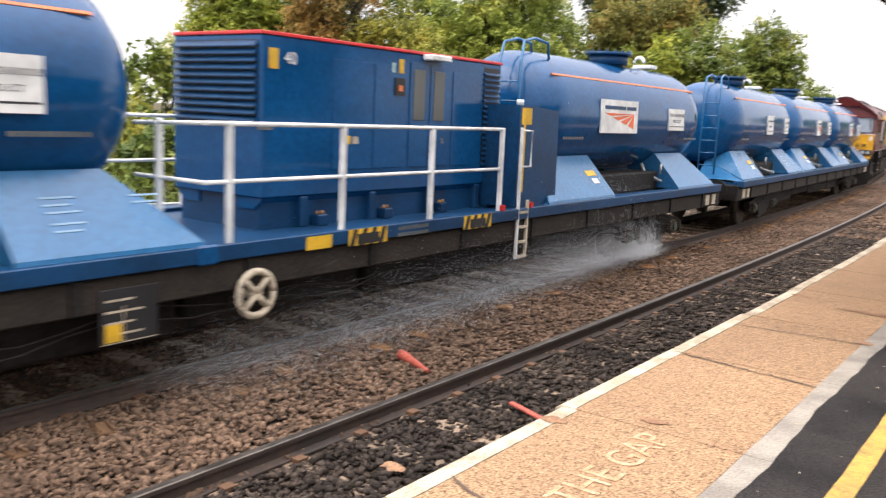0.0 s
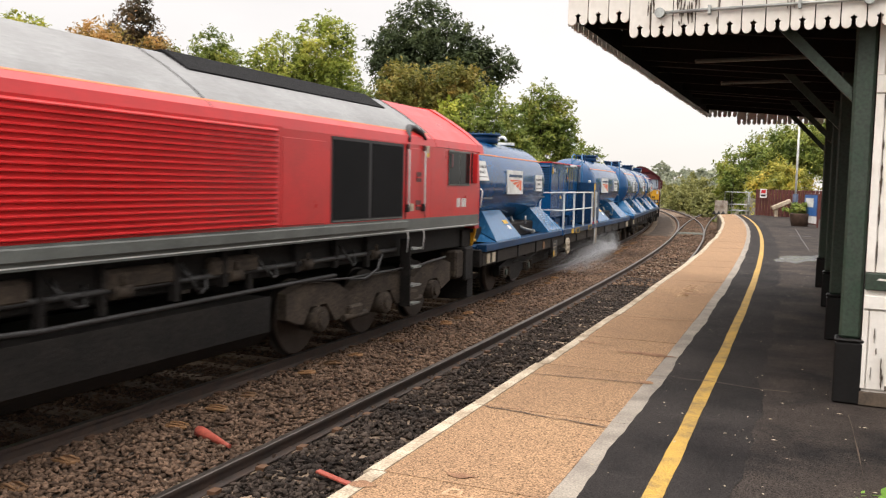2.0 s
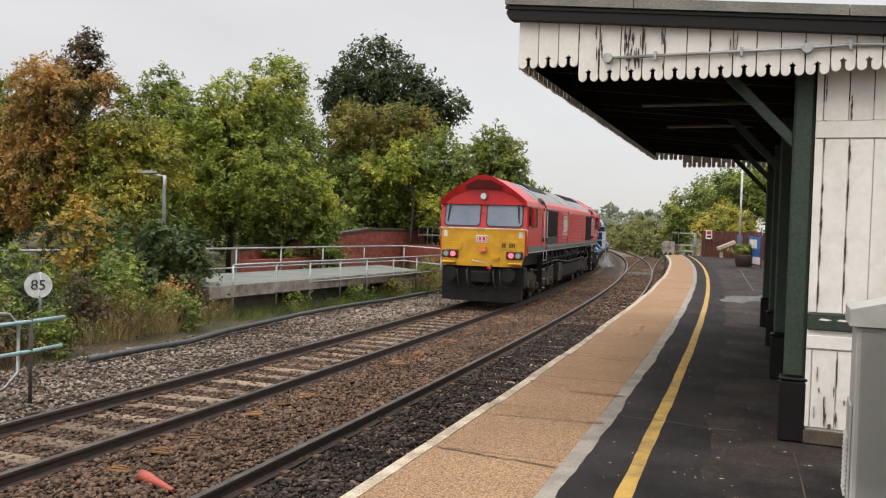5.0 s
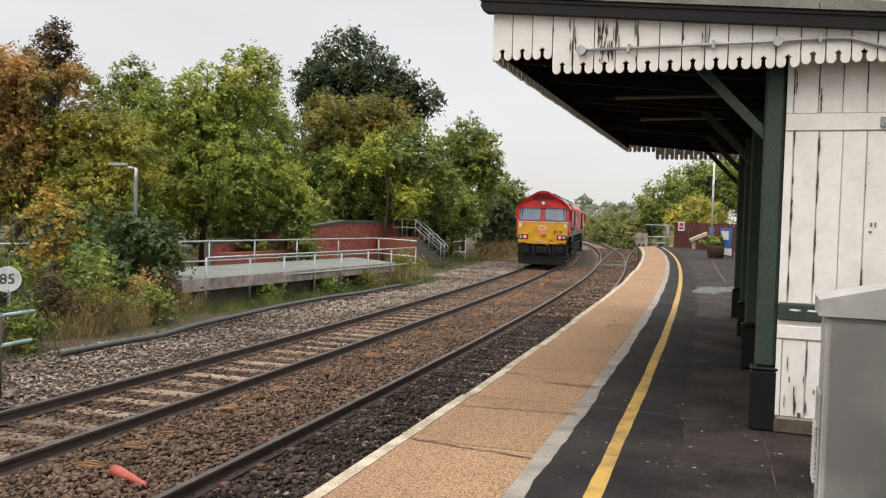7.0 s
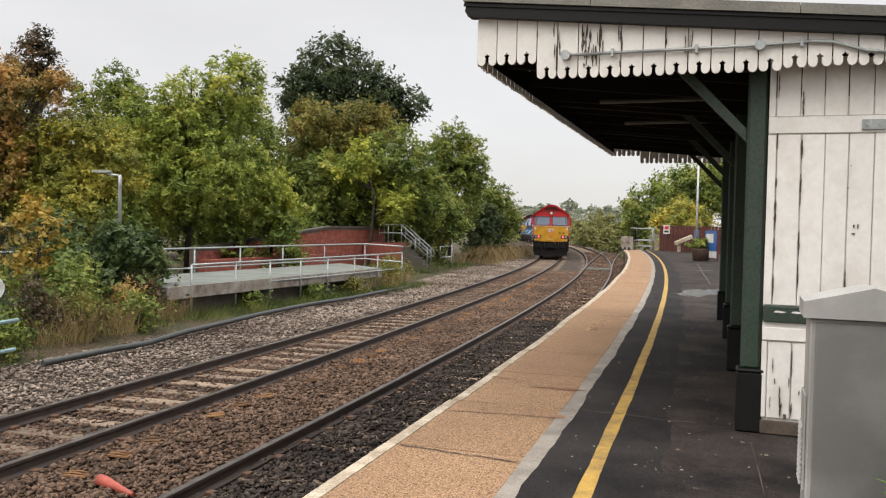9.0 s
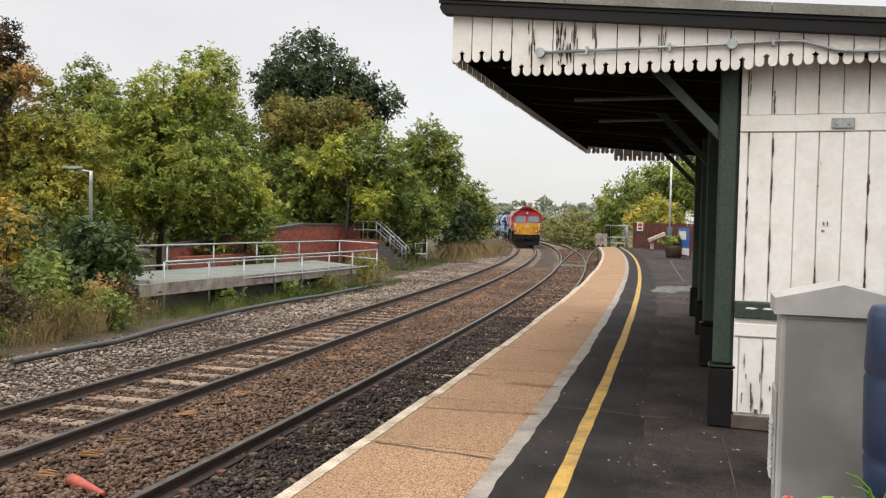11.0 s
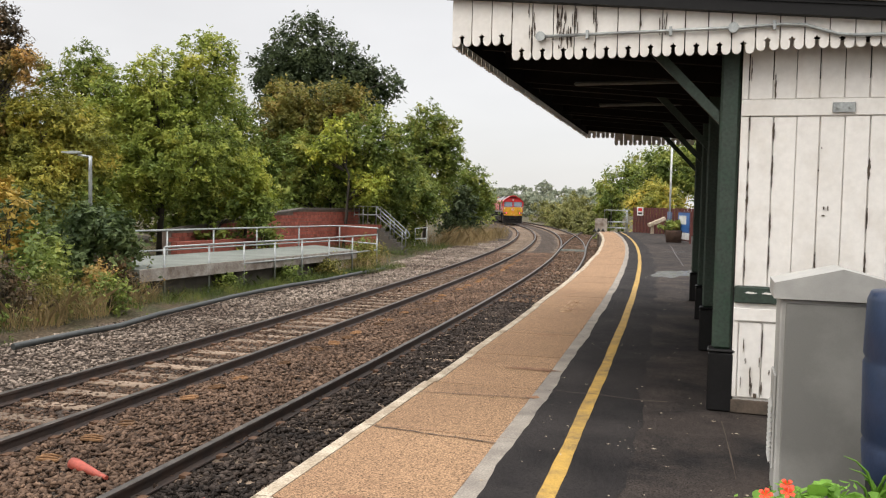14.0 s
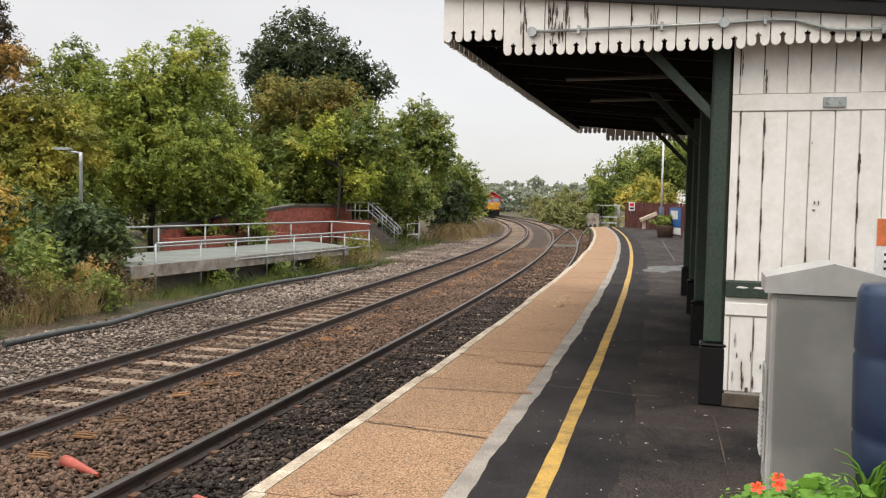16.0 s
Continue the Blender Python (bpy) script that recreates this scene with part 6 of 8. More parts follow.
        for yy in (-1.3, 0.75):
            pk = part("fork_pocket", boxed(*sorted((sx * 1.331, sx * 1.336)), yy - 0.45, yy + 0.15, 1.02, 1.19), M["sign_yellow"], w, "yellow and black striped pocket")
            part("pocket_hole", boxed(*sorted((sx * 1.336, sx * 1.339)), yy - 0.32, yy + 0.02, 1.03, 1.14), M["ink"], pk)
            for q in range(4):
                part("stripe", prismed([(yy - 0.44 + q * 0.15, 1.02), (yy - 0.37 + q * 0.15, 1.02), (yy - 0.31 + q * 0.15, 1.19), (yy - 0.38 + q * 0.15, 1.19)], "x", *sorted((sx * 1.335, sx * 1.3375))), M["ink"], pk)
        part("warning_label", boxed(*sorted((sx * 1.331, sx * 1.335)), -2.35, -2.0, 1.04, 1.17), M["sign_yellow"], w)
        bm = bars(bmesh.new(), sx * 1.331, -0.95, -0.4, 1.12, 1.16, 9, side=sx)
        bars(bm, sx * 1.331, -0.95, -0.4, 1.05, 1.09, 9, side=sx)
        tagged(part("lettering_bars", bm, M["loco_grey"], w), kind="stuff")
        part("round_mark", tubed([(sx * 1.27, -5.55, 0.88), (sx * 1.285, -5.55, 0.88)], 0.10, 16), M["clip_orange"], w, "dull orange round mark")
        part("corner_fitting", boxed(*sorted((sx * 1.28, sx * 1.345)), -3.62, -3.40, 1.03, 1.21, 0.02), M["blue"], w)
        part("red_lamp", boxed(*sorted((sx * 1.30, sx * 1.345)), 1.14, 1.21, 1.20, 1.27), M["red"], w)
        part("red_lamp", boxed(*sorted((sx * 1.30, sx * 1.345)), 1.86, 1.93, 1.20, 1.27), M["red"], w)
    return w


def triple_wagon():
    w = wagon_frame("tank_wagon", "long flat wagon with three blue water tanks", -10.1, 10.1)
    for i, y0 in enumerate((-9.8, -3.1, 3.6)):
        tank(w, y0, y0 + 6.3, [("sign_plate" if i == 0 else "logo_plate", y0 + 3.3, 0.6, 0.48, "text" if i == 0 else "mark"), ("sign_plate", y0 + 5.2, 0.42, 0.42, "text")], -1 if i == 0 else 0)
    return w


tail_loco = locomotive("red diesel locomotive with a yellow end and lit tail lamps", M["red"], M["loco_grey"], M["roof_grey"], M["red"], M["yellow"], True)
wagon_rear = module_wagon()
wagon_front = triple_wagon()
lead_loco = locomotive("maroon diesel locomotive with a gold side band", M["gold"], M["maroon"], M["maroon"], M["maroon"], M["yellow"], False)

# the water spray that the jets throw up beside the rails, drawn as many drops in one cloud
def spray(count, seed):
    rg = np.random.default_rng(seed)
    u = rg.random(count) ** 2.2
    y = 6.6 - 10.5 * u + rg.normal(0, 0.25, count)
    side = np.where(rg.random(count) < 0.8, 1, -1)
    puff = 0.16 * np.sin(5.1 * y) + 0.12 * np.sin(11.3 * y + 1.0)
    x = side * (1.0 + 0.45 * u + rg.normal(0, 0.14 + 0.30 * u, count))
    z = np.abs(rg.normal(0, 1, count)) * (0.52 + puff) * np.exp(-0.9 * u) * np.minimum(1, 0.35 + 6 * u) + 0.02
    s = rg.uniform(0.0014, 0.0034, count) * (1 - 0.35 * u)
    base = np.array([(1, 1, 1), (1, -1, -1), (-1, 1, -1), (-1, -1, 1)], float)
    v = base[None] * s[:, None, None] + np.stack([x, y, z], -1)[:, None]
    f_ = (np.array([(0, 1, 2), (0, 3, 1), (0, 2, 3), (1, 3, 2)])[None] + 4 * np.arange(count)[:, None, None]).reshape(-1, 3)
    me = quick_mesh("water_spray", v.reshape(-1, 3), f_, M["droplet"])
    return tagged(new("water_spray", me), "fine white water spray drifting under the wagon", "water spray", kind="stuff")


mist = spray(120000, 9)


# ---- trees, shrubs, grass ----
def leaf_cloud(name, centres, radii, per, size, material, parent, rg, flat=0.8, label=""):
    """Leaves on the shells of many clumps: small folded blades in one mesh, turned outwards and up."""
    n = len(centres) * per
    c = np.repeat(np.array(centres), per, 0)
    r = np.repeat(np.array(radii), per)
    d = rg.normal(size=(n, 3))
    d /= np.linalg.norm(d, axis=1, keepdims=True)
    p = c + d * (r * (0.30 + 0.70 * np.sqrt(rg.random(n)) + np.maximum(0, rg.normal(0, 0.16, n))))[:, None] * np.array([1, 1, flat])
    p[:, 2] -= 0.25 * r * rg.random(n)
    nrm = d * 0.65 + rg.normal(size=(n, 3)) * 0.50 + np.array([0, 0, 0.45])
    nrm /= np.linalg.norm(nrm, axis=1, keepdims=True)
    u = np.cross(nrm, rg.normal(size=(n, 3)))
    u /= np.linalg.norm(u, axis=1, keepdims=True)
    v = np.cross(nrm, u)
    s = (size * rg.uniform(0.6, 1.35, n))[:, None]
    quad = np.stack([p - u * s, p - v * s * 0.45 - nrm * s * 0.12, p + u * s, p + v * s * 0.45 - nrm * s * 0.12], 1)
    f_ = np.arange(4 * n).reshape(-1, 4)
    return part(name, quick_mesh(name, quad.reshape(-1, 3), f_, material), material, parent, label)


def sprigs(name, bases, outs, length, per, size, material, parent, rg, label=""):
    """Leafy twigs: from each base a drooping twig runs outwards with its leaves set along it; one mesh of folded blades."""
    n = len(bases) * per
    c, o = np.repeat(np.array(bases), per, 0), np.repeat(np.array(outs), per, 0)
    axis = np.array(outs) * 0.75 + rg.normal(size=(len(bases), 3)) * 0.48
    axis = np.repeat(axis / np.linalg.norm(axis, axis=1, keepdims=True), per, 0)
    ln_ = np.repeat(np.broadcast_to(length, len(bases)) * rg.uniform(0.6, 1.3, len(bases)), per)
    t = rg.random(n)
    p = c + axis * (t * ln_)[:, None] + rg.normal(size=(n, 3)) * (0.15 * ln_)[:, None]
    p[:, 2] -= 0.22 * ln_ * t * t
    nrm = o * 0.40 + rg.normal(size=(n, 3)) * 0.45 + np.array([0, 0, 0.62])
    nrm /= np.linalg.norm(nrm, axis=1, keepdims=True)
    u = np.cross(nrm, rg.normal(size=(n, 3)))
    u /= np.linalg.norm(u, axis=1, keepdims=True)
    v = np.cross(nrm, u)
    s_ = (size * rg.uniform(0.6, 1.35, n))[:, None]
    quad = np.stack([p - u * s_, p - v * s_ * 0.45 - nrm * s_ * 0.12, p + u * s_, p + v * s_ * 0.45 - nrm * s_ * 0.12], 1)
    return part(name, quick_mesh(name, quad.reshape(-1, 3), np.arange(4 * n).reshape(-1, 4), material), material, parent, label)


def tree(label, x, y, z, top, lobes, leaves, seed, size=0.10, cover=5.0, gaps=-0.06):
    """A trunk that forks into the lobes of its crown (along, height, half width, half height), each filled with leafy twigs and uneven gaps."""
    rg = np.random.default_rng(seed)
    tr = thing("tree", label, "tree", m=pose(x, y, z, 0, 0, 28))
    bm = bmesh.new()
    h = top - z
    size = size * 0.88
    r0 = max(0.08, h * 0.015)
    trunk = [(0, 0, -0.1), (0.02 * h * rg.normal(), 0.1, 0.25 * h), (0.02 * h * rg.normal(), -0.1, 0.55 * h), (0.03 * h * rg.normal(), 0, 0.86 * h)]
    tube(bm, trunk, [r0, r0 * 0.8, r0 * 0.5, r0 * 0.12], 8)
    bases, outs = [], []
    for lx, lz, rx, rz in lobes:
        ly = rg.uniform(-0.35, 0.35) * rx
        fork = (trunk[1][0] * 0.6 + lx * 0.1, 0, max(0.2, min(0.6 * h, lz - 0.9 * rz)))
        for q in range(5):
            e = (lx + rg.uniform(-0.7, 0.7) * rx, ly + rg.uniform(-0.7, 0.7) * rx, lz + rg.uniform(-0.2, 0.85) * rz)
            mid = tuple((f0 * 0.45 + e0 * 0.55) + rg.normal() * 0.08 * rx for f0, e0 in zip(fork, e))
            tube(bm, [fork, mid, e], [r0 * 0.40, r0 * 0.24, r0 * 0.05], 5)
        count = int(cover * 3.1416 * rx * rz / (0.42 * size * size) / 16) + 4
        while count > 0:
            d = rg.normal(size=3)
            d /= np.linalg.norm(d)
            rr = 1.03 * rg.random() ** 0.45
            q = (lx + d[0] * rx * rr, ly + d[1] * rx * 0.9 * rr, lz + d[2] * rz * rr)
            f_ = 0.13 / size
            if q[2] < 0.1 or noise.noise(Vector((q[0] * f_ + seed * 7.3, q[1] * f_, q[2] * f_ * 1.25))) + 0.6 * noise.noise(Vector((q[0] * f_ * 2.6, q[1] * f_ * 2.6 + seed, q[2] * f_ * 3.2))) < gaps:
                count -= 0.35
                continue
            bases.append(q)
            outs.append((d[0], d[1], d[2] * 0.8))
            count -= 1
    part("trunk", bm, M["bark"], tr, smooth=True)
    sprigs("crown", bases, outs, size * 5.2, 16, size, M[leaves], tr, rg)
    return tr


def bush(name, label, x, y, z, top, width, leaves, seed, clumps=60, per=110, size=0.17, low=0.08):
    """Stems and an uneven heap of leaf clumps."""
    rg = np.random.default_rng(seed)
    h = top - z
    tr = thing(name, label, name, m=pose(x, y, z))
    bm = bmesh.new()
    r0 = max(0.03, h * 0.012)
    tube(bm, [(0, 0, -0.02 * h), (0.04 * h, 0, 0.4 * h), (0.02 * h, 0.03 * h, 0.8 * h)], [r0, r0 * 0.7, r0 * 0.2], 6)
    centres, radii = [], []
    lobes = [rg.uniform(0, 6.283) for _ in range(3)]
    for k in range(clumps):
        q = low + (1 - low) * (k + rg.random()) / clumps
        prof = (1 - max(0.0, (q - 0.36) / 0.66) ** 2.2) ** 0.75 * (0.78 + 0.22 * min(1, q / 0.40))
        a = rg.uniform(0, 6.283)
        rad = width / 2 * prof * (1.0 + sum(0.22 * math.cos(a - la) for la in lobes)) * (rg.random() ** 0.42) * 0.88
        c = (math.cos(a) * rad, math.sin(a) * rad, q * h - 0.03 * h * rg.random())
        centres.append(c)
        radii.append((0.25 * width + 0.55) ** 0.5 * rg.uniform(0.25, 0.62) * (0.74 + 0.36 * (1 - q)))
        if k % 3 == 0:
            base = (0, 0, h * max(0.02, q - 0.5))
            mid = tuple((b + e) / 2 + rg.normal() * 0.03 * h for b, e in zip(base, c))
            tube(bm, [base, mid, c], [r0 * 0.5, r0 * 0.35, r0 * 0.12], 5)
    part("stem", bm, M["bark"], tr, smooth=True)
    k = max(2, per // 12)
    d = rg.normal(size=(len(centres) * k, 3))
    d /= np.linalg.norm(d, axis=1, keepdims=True)
    c, r = np.repeat(np.array(centres), k, 0), np.repeat(np.array(radii), k)
    sprigs("foliage", c + d * (r * rg.uniform(0.2, 0.75, len(r)))[:, None] * np.array([1, 1, 0.8]), d, r * 0.75, 9, size, M[leaves], tr, rg)
    return tr


tree("tall ash tree with light green leaves turning yellow", -19.8, 27.0, 0.3, 8.9, [(1.6, 6.8, 1.11, 1.61), (0.0, 5.8, 1.19, 1.61), (-1.5, 5.2, 1.12, 1.49), (0.9, 3.7, 2.09, 1.79), (-1.0, 3.0, 1.44, 1.61)], "leaf_green", 1, 0.085)
tree("yellow-green sapling beside the old ramp", -17.4, 29.0, 0.3, 4.5, [(0.1, 2.9, 0.77, 1.14), (-0.5, 2.2, 0.77, 0.67), (0.4, 2.2, 0.67, 0.76)], "leaf_lime", 2, 0.085)
tree("big dark green tree towering behind", -25.4, 52.0, 0.4, 14.8, [(-1.0, 11.7, 2.5, 2.48), (-3.4, 10.5, 1.5, 1.48), (1.6, 10.9, 1.67, 1.65), (3.6, 10.0, 1.4, 0.93), (-2.8, 9.4, 1.66, 1.97), (2.3, 9.1, 2.0, 1.65), (-0.6, 9.1, 2.65, 2.3)], "leaf_dark", 3, 0.150)
tree("broad green tree with a brownish top", -20.9, 42.0, 0.3, 9.0, [(-1.4, 6.9, 1.61, 1.54), (1.3, 7.3, 1.56, 1.28), (-0.0, 5.9, 2.14, 1.59)], "leaf_brown", 4, 0.125)
tree("green tree over the brick wall", -18.7, 40.0, 0.3, 7.3, [(1.6, 4.9, 1.77, 1.87), (-1.8, 3.8, 1.88, 1.86), (0.5, 3.3, 2.01, 1.62), (-3.4, 2.7, 1.26, 1.49), (3.1, 3.4, 1.14, 1.5)], "leaf_mid", 5, 0.120)
tree("bright yellow-green maple over the stairs", -17.6, 38.5, 0.3, 6.5, [(-0.3, 5.3, 0.6, 0.84), (1.2, 3.0, 0.72, 0.84), (-0.9, 4.3, 0.67, 0.72)], "leaf_lime", 6, 0.110)
tree("green tree at the bend of the line", -18.8, 54.0, 0.3, 9.4, [(-0.2, 6.6, 1.37, 2.32), (1.2, 5.7, 1.05, 2.01), (0.4, 3.8, 1.57, 1.94), (-1.5, 4.9, 1.14, 1.93)], "leaf_mid", 7, 0.140)
tree("green tree further round the bend", -19.8, 68.0, 0.3, 6.2, [(0.2, 3.8, 1.05, 1.92), (-1.1, 3.3, 1.45, 2.07), (1.0, 2.7, 0.73, 1.44)], "leaf_mid", 8, 0.160)
tree("yellowing tree beside the line", -20.0, 21.0, 0.3, 5.9, [(0.4, 4.3, 1.02, 1.22), (-0.6, 3.8, 0.92, 1.23), (1.4, 3.5, 0.9, 1.21), (0.4, 2.4, 1.32, 1.14), (-1.5, 2.8, 1.01, 1.33)], "leaf_gold", 9, 0.075)
tree("small dark tree between the yellow ones", -26.1, 30.0, 0.3, 8.7, [(0.4, 7.5, 0.87, 0.9), (-1.0, 7.2, 0.41, 0.86), (0.6, 6.0, 1.02, 1.34)], "leaf_mid", 10, 0.095)
tree("rusty orange autumn tree on the bank", -21.4, 20.0, 0.3, 7.2, [(0.0, 5.8, 0.98, 1.0), (-0.6, 4.6, 0.76, 1.25), (1.4, 6.0, 0.56, 0.46), (0.1, 3.8, 0.92, 1.16), (-0.8, 2.9, 0.84, 1.17)], "leaf_rust", 11, 0.075)
tree("brown-leaved tree with a spiky top", -26.1, 26.0, 0.3, 9.7, [(0.1, 8.3, 0.55, 1.01), (-0.4, 7.5, 0.72, 0.76), (0.5, 7.5, 0.55, 0.54)], "leaf_umber", 12, 0.085)
tree("green tree on the bank beside the rusty one", -24.9, 21.0, 0.3, 6.9, [(0.1, 5.3, 0.74, 1.2), (-0.3, 3.7, 1.12, 1.66), (0.2, 2.2, 1.11, 1.28)], "leaf_mid", 13, 0.080)
tree("yellow-green tree on the grassy bank", -25.4, 19.0, 0.3, 7.8, [(0.9, 5.7, 0.99, 1.6), (-0.2, 5.2, 1.09, 1.8), (0.4, 3.2, 1.44, 1.96), (-0.9, 3.3, 0.92, 1.81)], "leaf_lime", 14, 0.075)
tree("green tree filling the wood", -24.7, 36.0, 0.3, 8.3, [(-1.8, 5.2, 2.0, 2.48), (1.6, 5.1, 1.49, 2.7), (0.3, 2.8, 2.98, 1.97)], "leaf_mid", 15, 0.125)
tree("green tree closing the gap in the wood", -22.9, 42.5, 0.3, 8.6, [(0.0, 5.0, 1.7, 2.9), (-1.8, 4.2, 1.6, 2.6), (1.4, 3.6, 1.5, 2.4)], "leaf_mid", 41, 0.125)
tree("dark tree deep in the wood", -34.4, 34.0, 0.3, 9.0, [(2.1, 4.1, 2.45, 2.96), (5.0, 3.4, 2.41, 2.39), (-1.5, 5.4, 2.51, 3.03), (-5.3, 4.5, 3.15, 3.11)], "leaf_dark", 16, 0.125)
tree("green tree behind the platform's curve", -19.1, 46.0, 0.3, 5.0, [(0.0, 2.9, 1.7, 1.68), (2.3, 2.4, 1.57, 1.41), (-2.2, 2.2, 2.26, 1.4)], "leaf_mid", 17, 0.140)
tree("dark green tree beyond the platform", -8.7, 78.0, -0.2, 7.5, [(-0.5, 4.4, 1.52, 1.85), (1.8, 5.7, 1.98, 1.79), (-1.2, 3.4, 1.07, 1.14)], "leaf_mid", 18, 0.170)
tree("broad green tree beyond the platform", -3.1, 74.0, -0.2, 8.5, [(-1.6, 6.0, 2.18, 1.74), (0.7, 6.1, 2.12, 2.1), (-2.3, 4.4, 2.29, 1.48), (3.2, 6.1, 2.58, 2.34)], "leaf_mid", 19, 0.170)
tree("golden tree beyond the fence", -4.9, 66.0, -0.2, 4.5, [(-1.4, 3.2, 0.82, 0.74), (0.1, 3.8, 0.91, 0.9), (1.5, 3.2, 1.14, 0.98)], "leaf_gold", 20, 0.130)
tree("low tree by the far curve", -25.5, 92.0, 0.2, 4.2, [(0.6, 2.5, 0.87, 1.4), (-0.5, 1.9, 1.3, 1.18)], "leaf_mid", 21, 0.190)
bush("tree", "small yellow and orange maple", -15.0, 15.0, 0.1, 2.75, 1.5, "leaf_maple", 15, 26, 70, 0.085, 0.28)


def shrub(label, x, y, z, top, width, leaves, seed, clumps=30, per=110, size=0.09):
    return bush("shrub", label, x, y, z, top, width, leaves, seed, clumps, per, size, 0.02)


shrub("dense green shrub at the ramp's end", -14.4, 16.9, 0.1, 2.15, 2.0, "leaf_deep", 41, 60, 150, 0.075)
shrub("leafy shrub with broad leaves", -13.8, 17.2, 0.1, 1.9, 1.4, "leaf_deep", 42, 34, 120)
shrub("tall green shrub beside the lamp", -16.6, 17.0, 0.15, 2.3, 2.0, "leaf_deep", 43, 40, 120)
shrub("dark shrub on the bank", -15.2, 13.0, 0.1, 1.5, 2.0, "leaf_mid", 44, 36, 120)
shrub("green bramble on the bank", -13.2, 11.0, 0.05, 1.2, 1.8, "leaf_mid", 45, 30, 110, 0.06)
shrub("rusty bramble beside the ramp", -13.4, 16.4, 0.05, 0.9, 1.1, "leaf_umber", 46, 26, 110, 0.06)
shrub("low rusty bramble beside the pipe", -12.3, 10.2, 0.0, 0.8, 1.2, "leaf_umber", 47, 26, 110, 0.06)
shrub("golden-leaved shrub on the bank", -17.0, 12.6, 0.1, 2.3, 2.2, "leaf_gold", 48, 40, 120)
shrub("green shrub behind the fence", -13.0, 8.4, 0.05, 1.9, 2.4, "leaf_mid", 49, 36, 120)
shrub("yellow-green shrub on the bank", -15.9, 9.4, 0.1, 2.4, 2.4, "leaf_gold", 50, 44, 120)
shrub("green shrub on the bank", -18.5, 10.0, 0.2, 3.2, 3.0, "leaf_mid", 51, 44, 120)
shrub("buddleia growing through the ramp", -16.3, 28.4, 0.1, 2.5, 2.0, "leaf_mid", 52, 30, 110)
shrub("dark rounded shrub by the line", -18.6, 60.5, 0.2, 3.8, 4.2, "leaf_dark", 53, 60, 120, 0.14)
shrub("green shrub behind the stairs", -18.6, 48.0, 0.2, 3.8, 4.0, "leaf_mid", 54, 60, 110, 0.13)
shrub("green shrub by the curve", -21.2, 70.0, 0.2, 3.2, 4.0, "leaf_mid", 55, 50, 110, 0.14)
shrub("green bushes by the curved track", -25.2, 84.0, 0.2, 3.6, 5.0, "leaf_mid", 56, 50, 110, 0.16)
shrub("green bushes round the bend", -28.9, 98.0, 0.2, 3.8, 4.0, "leaf_mid", 57, 50, 110, 0.18)
shrub("green bushes under the trees", -20.5, 36.0, 0.2, 3.6, 4.0, "leaf_mid", 58, 50, 110, 0.13)
shrub("green bushes under the trees", -19.0, 22.0, 0.2, 3.2, 4.0, "leaf_mid", 59, 50, 110, 0.12)
shrub("green bushes behind the ramp", -18.2, 28.0, 0.2, 3.4, 3.6, "leaf_mid", 60, 50, 110, 0.12)
shrub("green bushes behind the trees", -24.0, 26.0, 0.2, 4.2, 5.0, "leaf_mid", 61, 56, 110, 0.15)
shrub("green bushes behind the trees", -25.0, 36.0, 0.2, 5.0, 6.0, "leaf_mid", 62, 56, 110, 0.17)
shrub("green bushes behind the trees", -24.0, 46.0, 0.2, 5.0, 6.0, "leaf_dark", 63, 56, 110, 0.17)
shrub("green bushes on the grassy bank", -22.0, 14.5, 0.2, 4.0, 4.0, "leaf_mid", 64, 56, 110, 0.13)

# right of the platform's end, and the distance
shrub("golden shrub behind the fence", -4.6, 63.0, -0.2, 3.4, 3.6, "leaf_gold", 75, 50, 110, 0.13)
shrub("green shrub at the platform's end", -8.6, 70.0, -0.2, 4.2, 3.0, "leaf_mid", 76, 46, 110, 0.13)
shrub("willow scrub in the distance", -18.5, 112.0, -0.3, 3.0, 4.9, "leaf_scrub", 177, 60, 90, 0.15)
shrub("yellow-green scrub in the distance", -23.0, 122.0, -0.3, 3.0, 5.3, "leaf_scrub", 178, 60, 90, 0.15)
shrub("pale scrub in the distance", -14.6, 100.0, -0.3, 2.7, 3.2, "leaf_scrub", 179, 60, 90, 0.15)
shrub("yellowish scrub in the distance", -23.2, 140.0, -0.3, 5.0, 4.7, "leaf_scrub", 180, 60, 90, 0.15)
shrub("green scrub in the distance", -29.8, 150.0, -0.3, 3.5, 4.8, "leaf_scrub", 181, 60, 90, 0.15)
shrub("low scrub beside the siding", -12.2, 88.0, -0.3, 2.1, 2.3, "leaf_scrub", 182, 60, 90, 0.15)
shrub("low scrub beside the siding", -14.6, 94.0, -0.3, 1.9, 3.1, "leaf_scrub", 183, 60, 90, 0.15)
shrub("grey-green scrub in the distance", -20.1, 132.0, -0.3, 4.2, 4.2, "leaf_scrub", 184, 60, 90, 0.15)
shrub("low scrub in the distance", -19.6, 110.0, -0.3, 2.2, 4.0, "leaf_scrub", 185, 60, 90, 0.15)
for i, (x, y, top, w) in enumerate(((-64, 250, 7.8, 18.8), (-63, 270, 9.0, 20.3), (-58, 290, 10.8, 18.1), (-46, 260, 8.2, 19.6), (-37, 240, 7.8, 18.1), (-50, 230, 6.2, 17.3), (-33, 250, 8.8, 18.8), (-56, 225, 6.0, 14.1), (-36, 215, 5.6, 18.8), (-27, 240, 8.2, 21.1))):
    bush("tree", "far tree with haze put into its leaf colour", x, y, -0.3, top, w, "leaf_far", 90 + i, 90, 90, 0.42, 0.05)


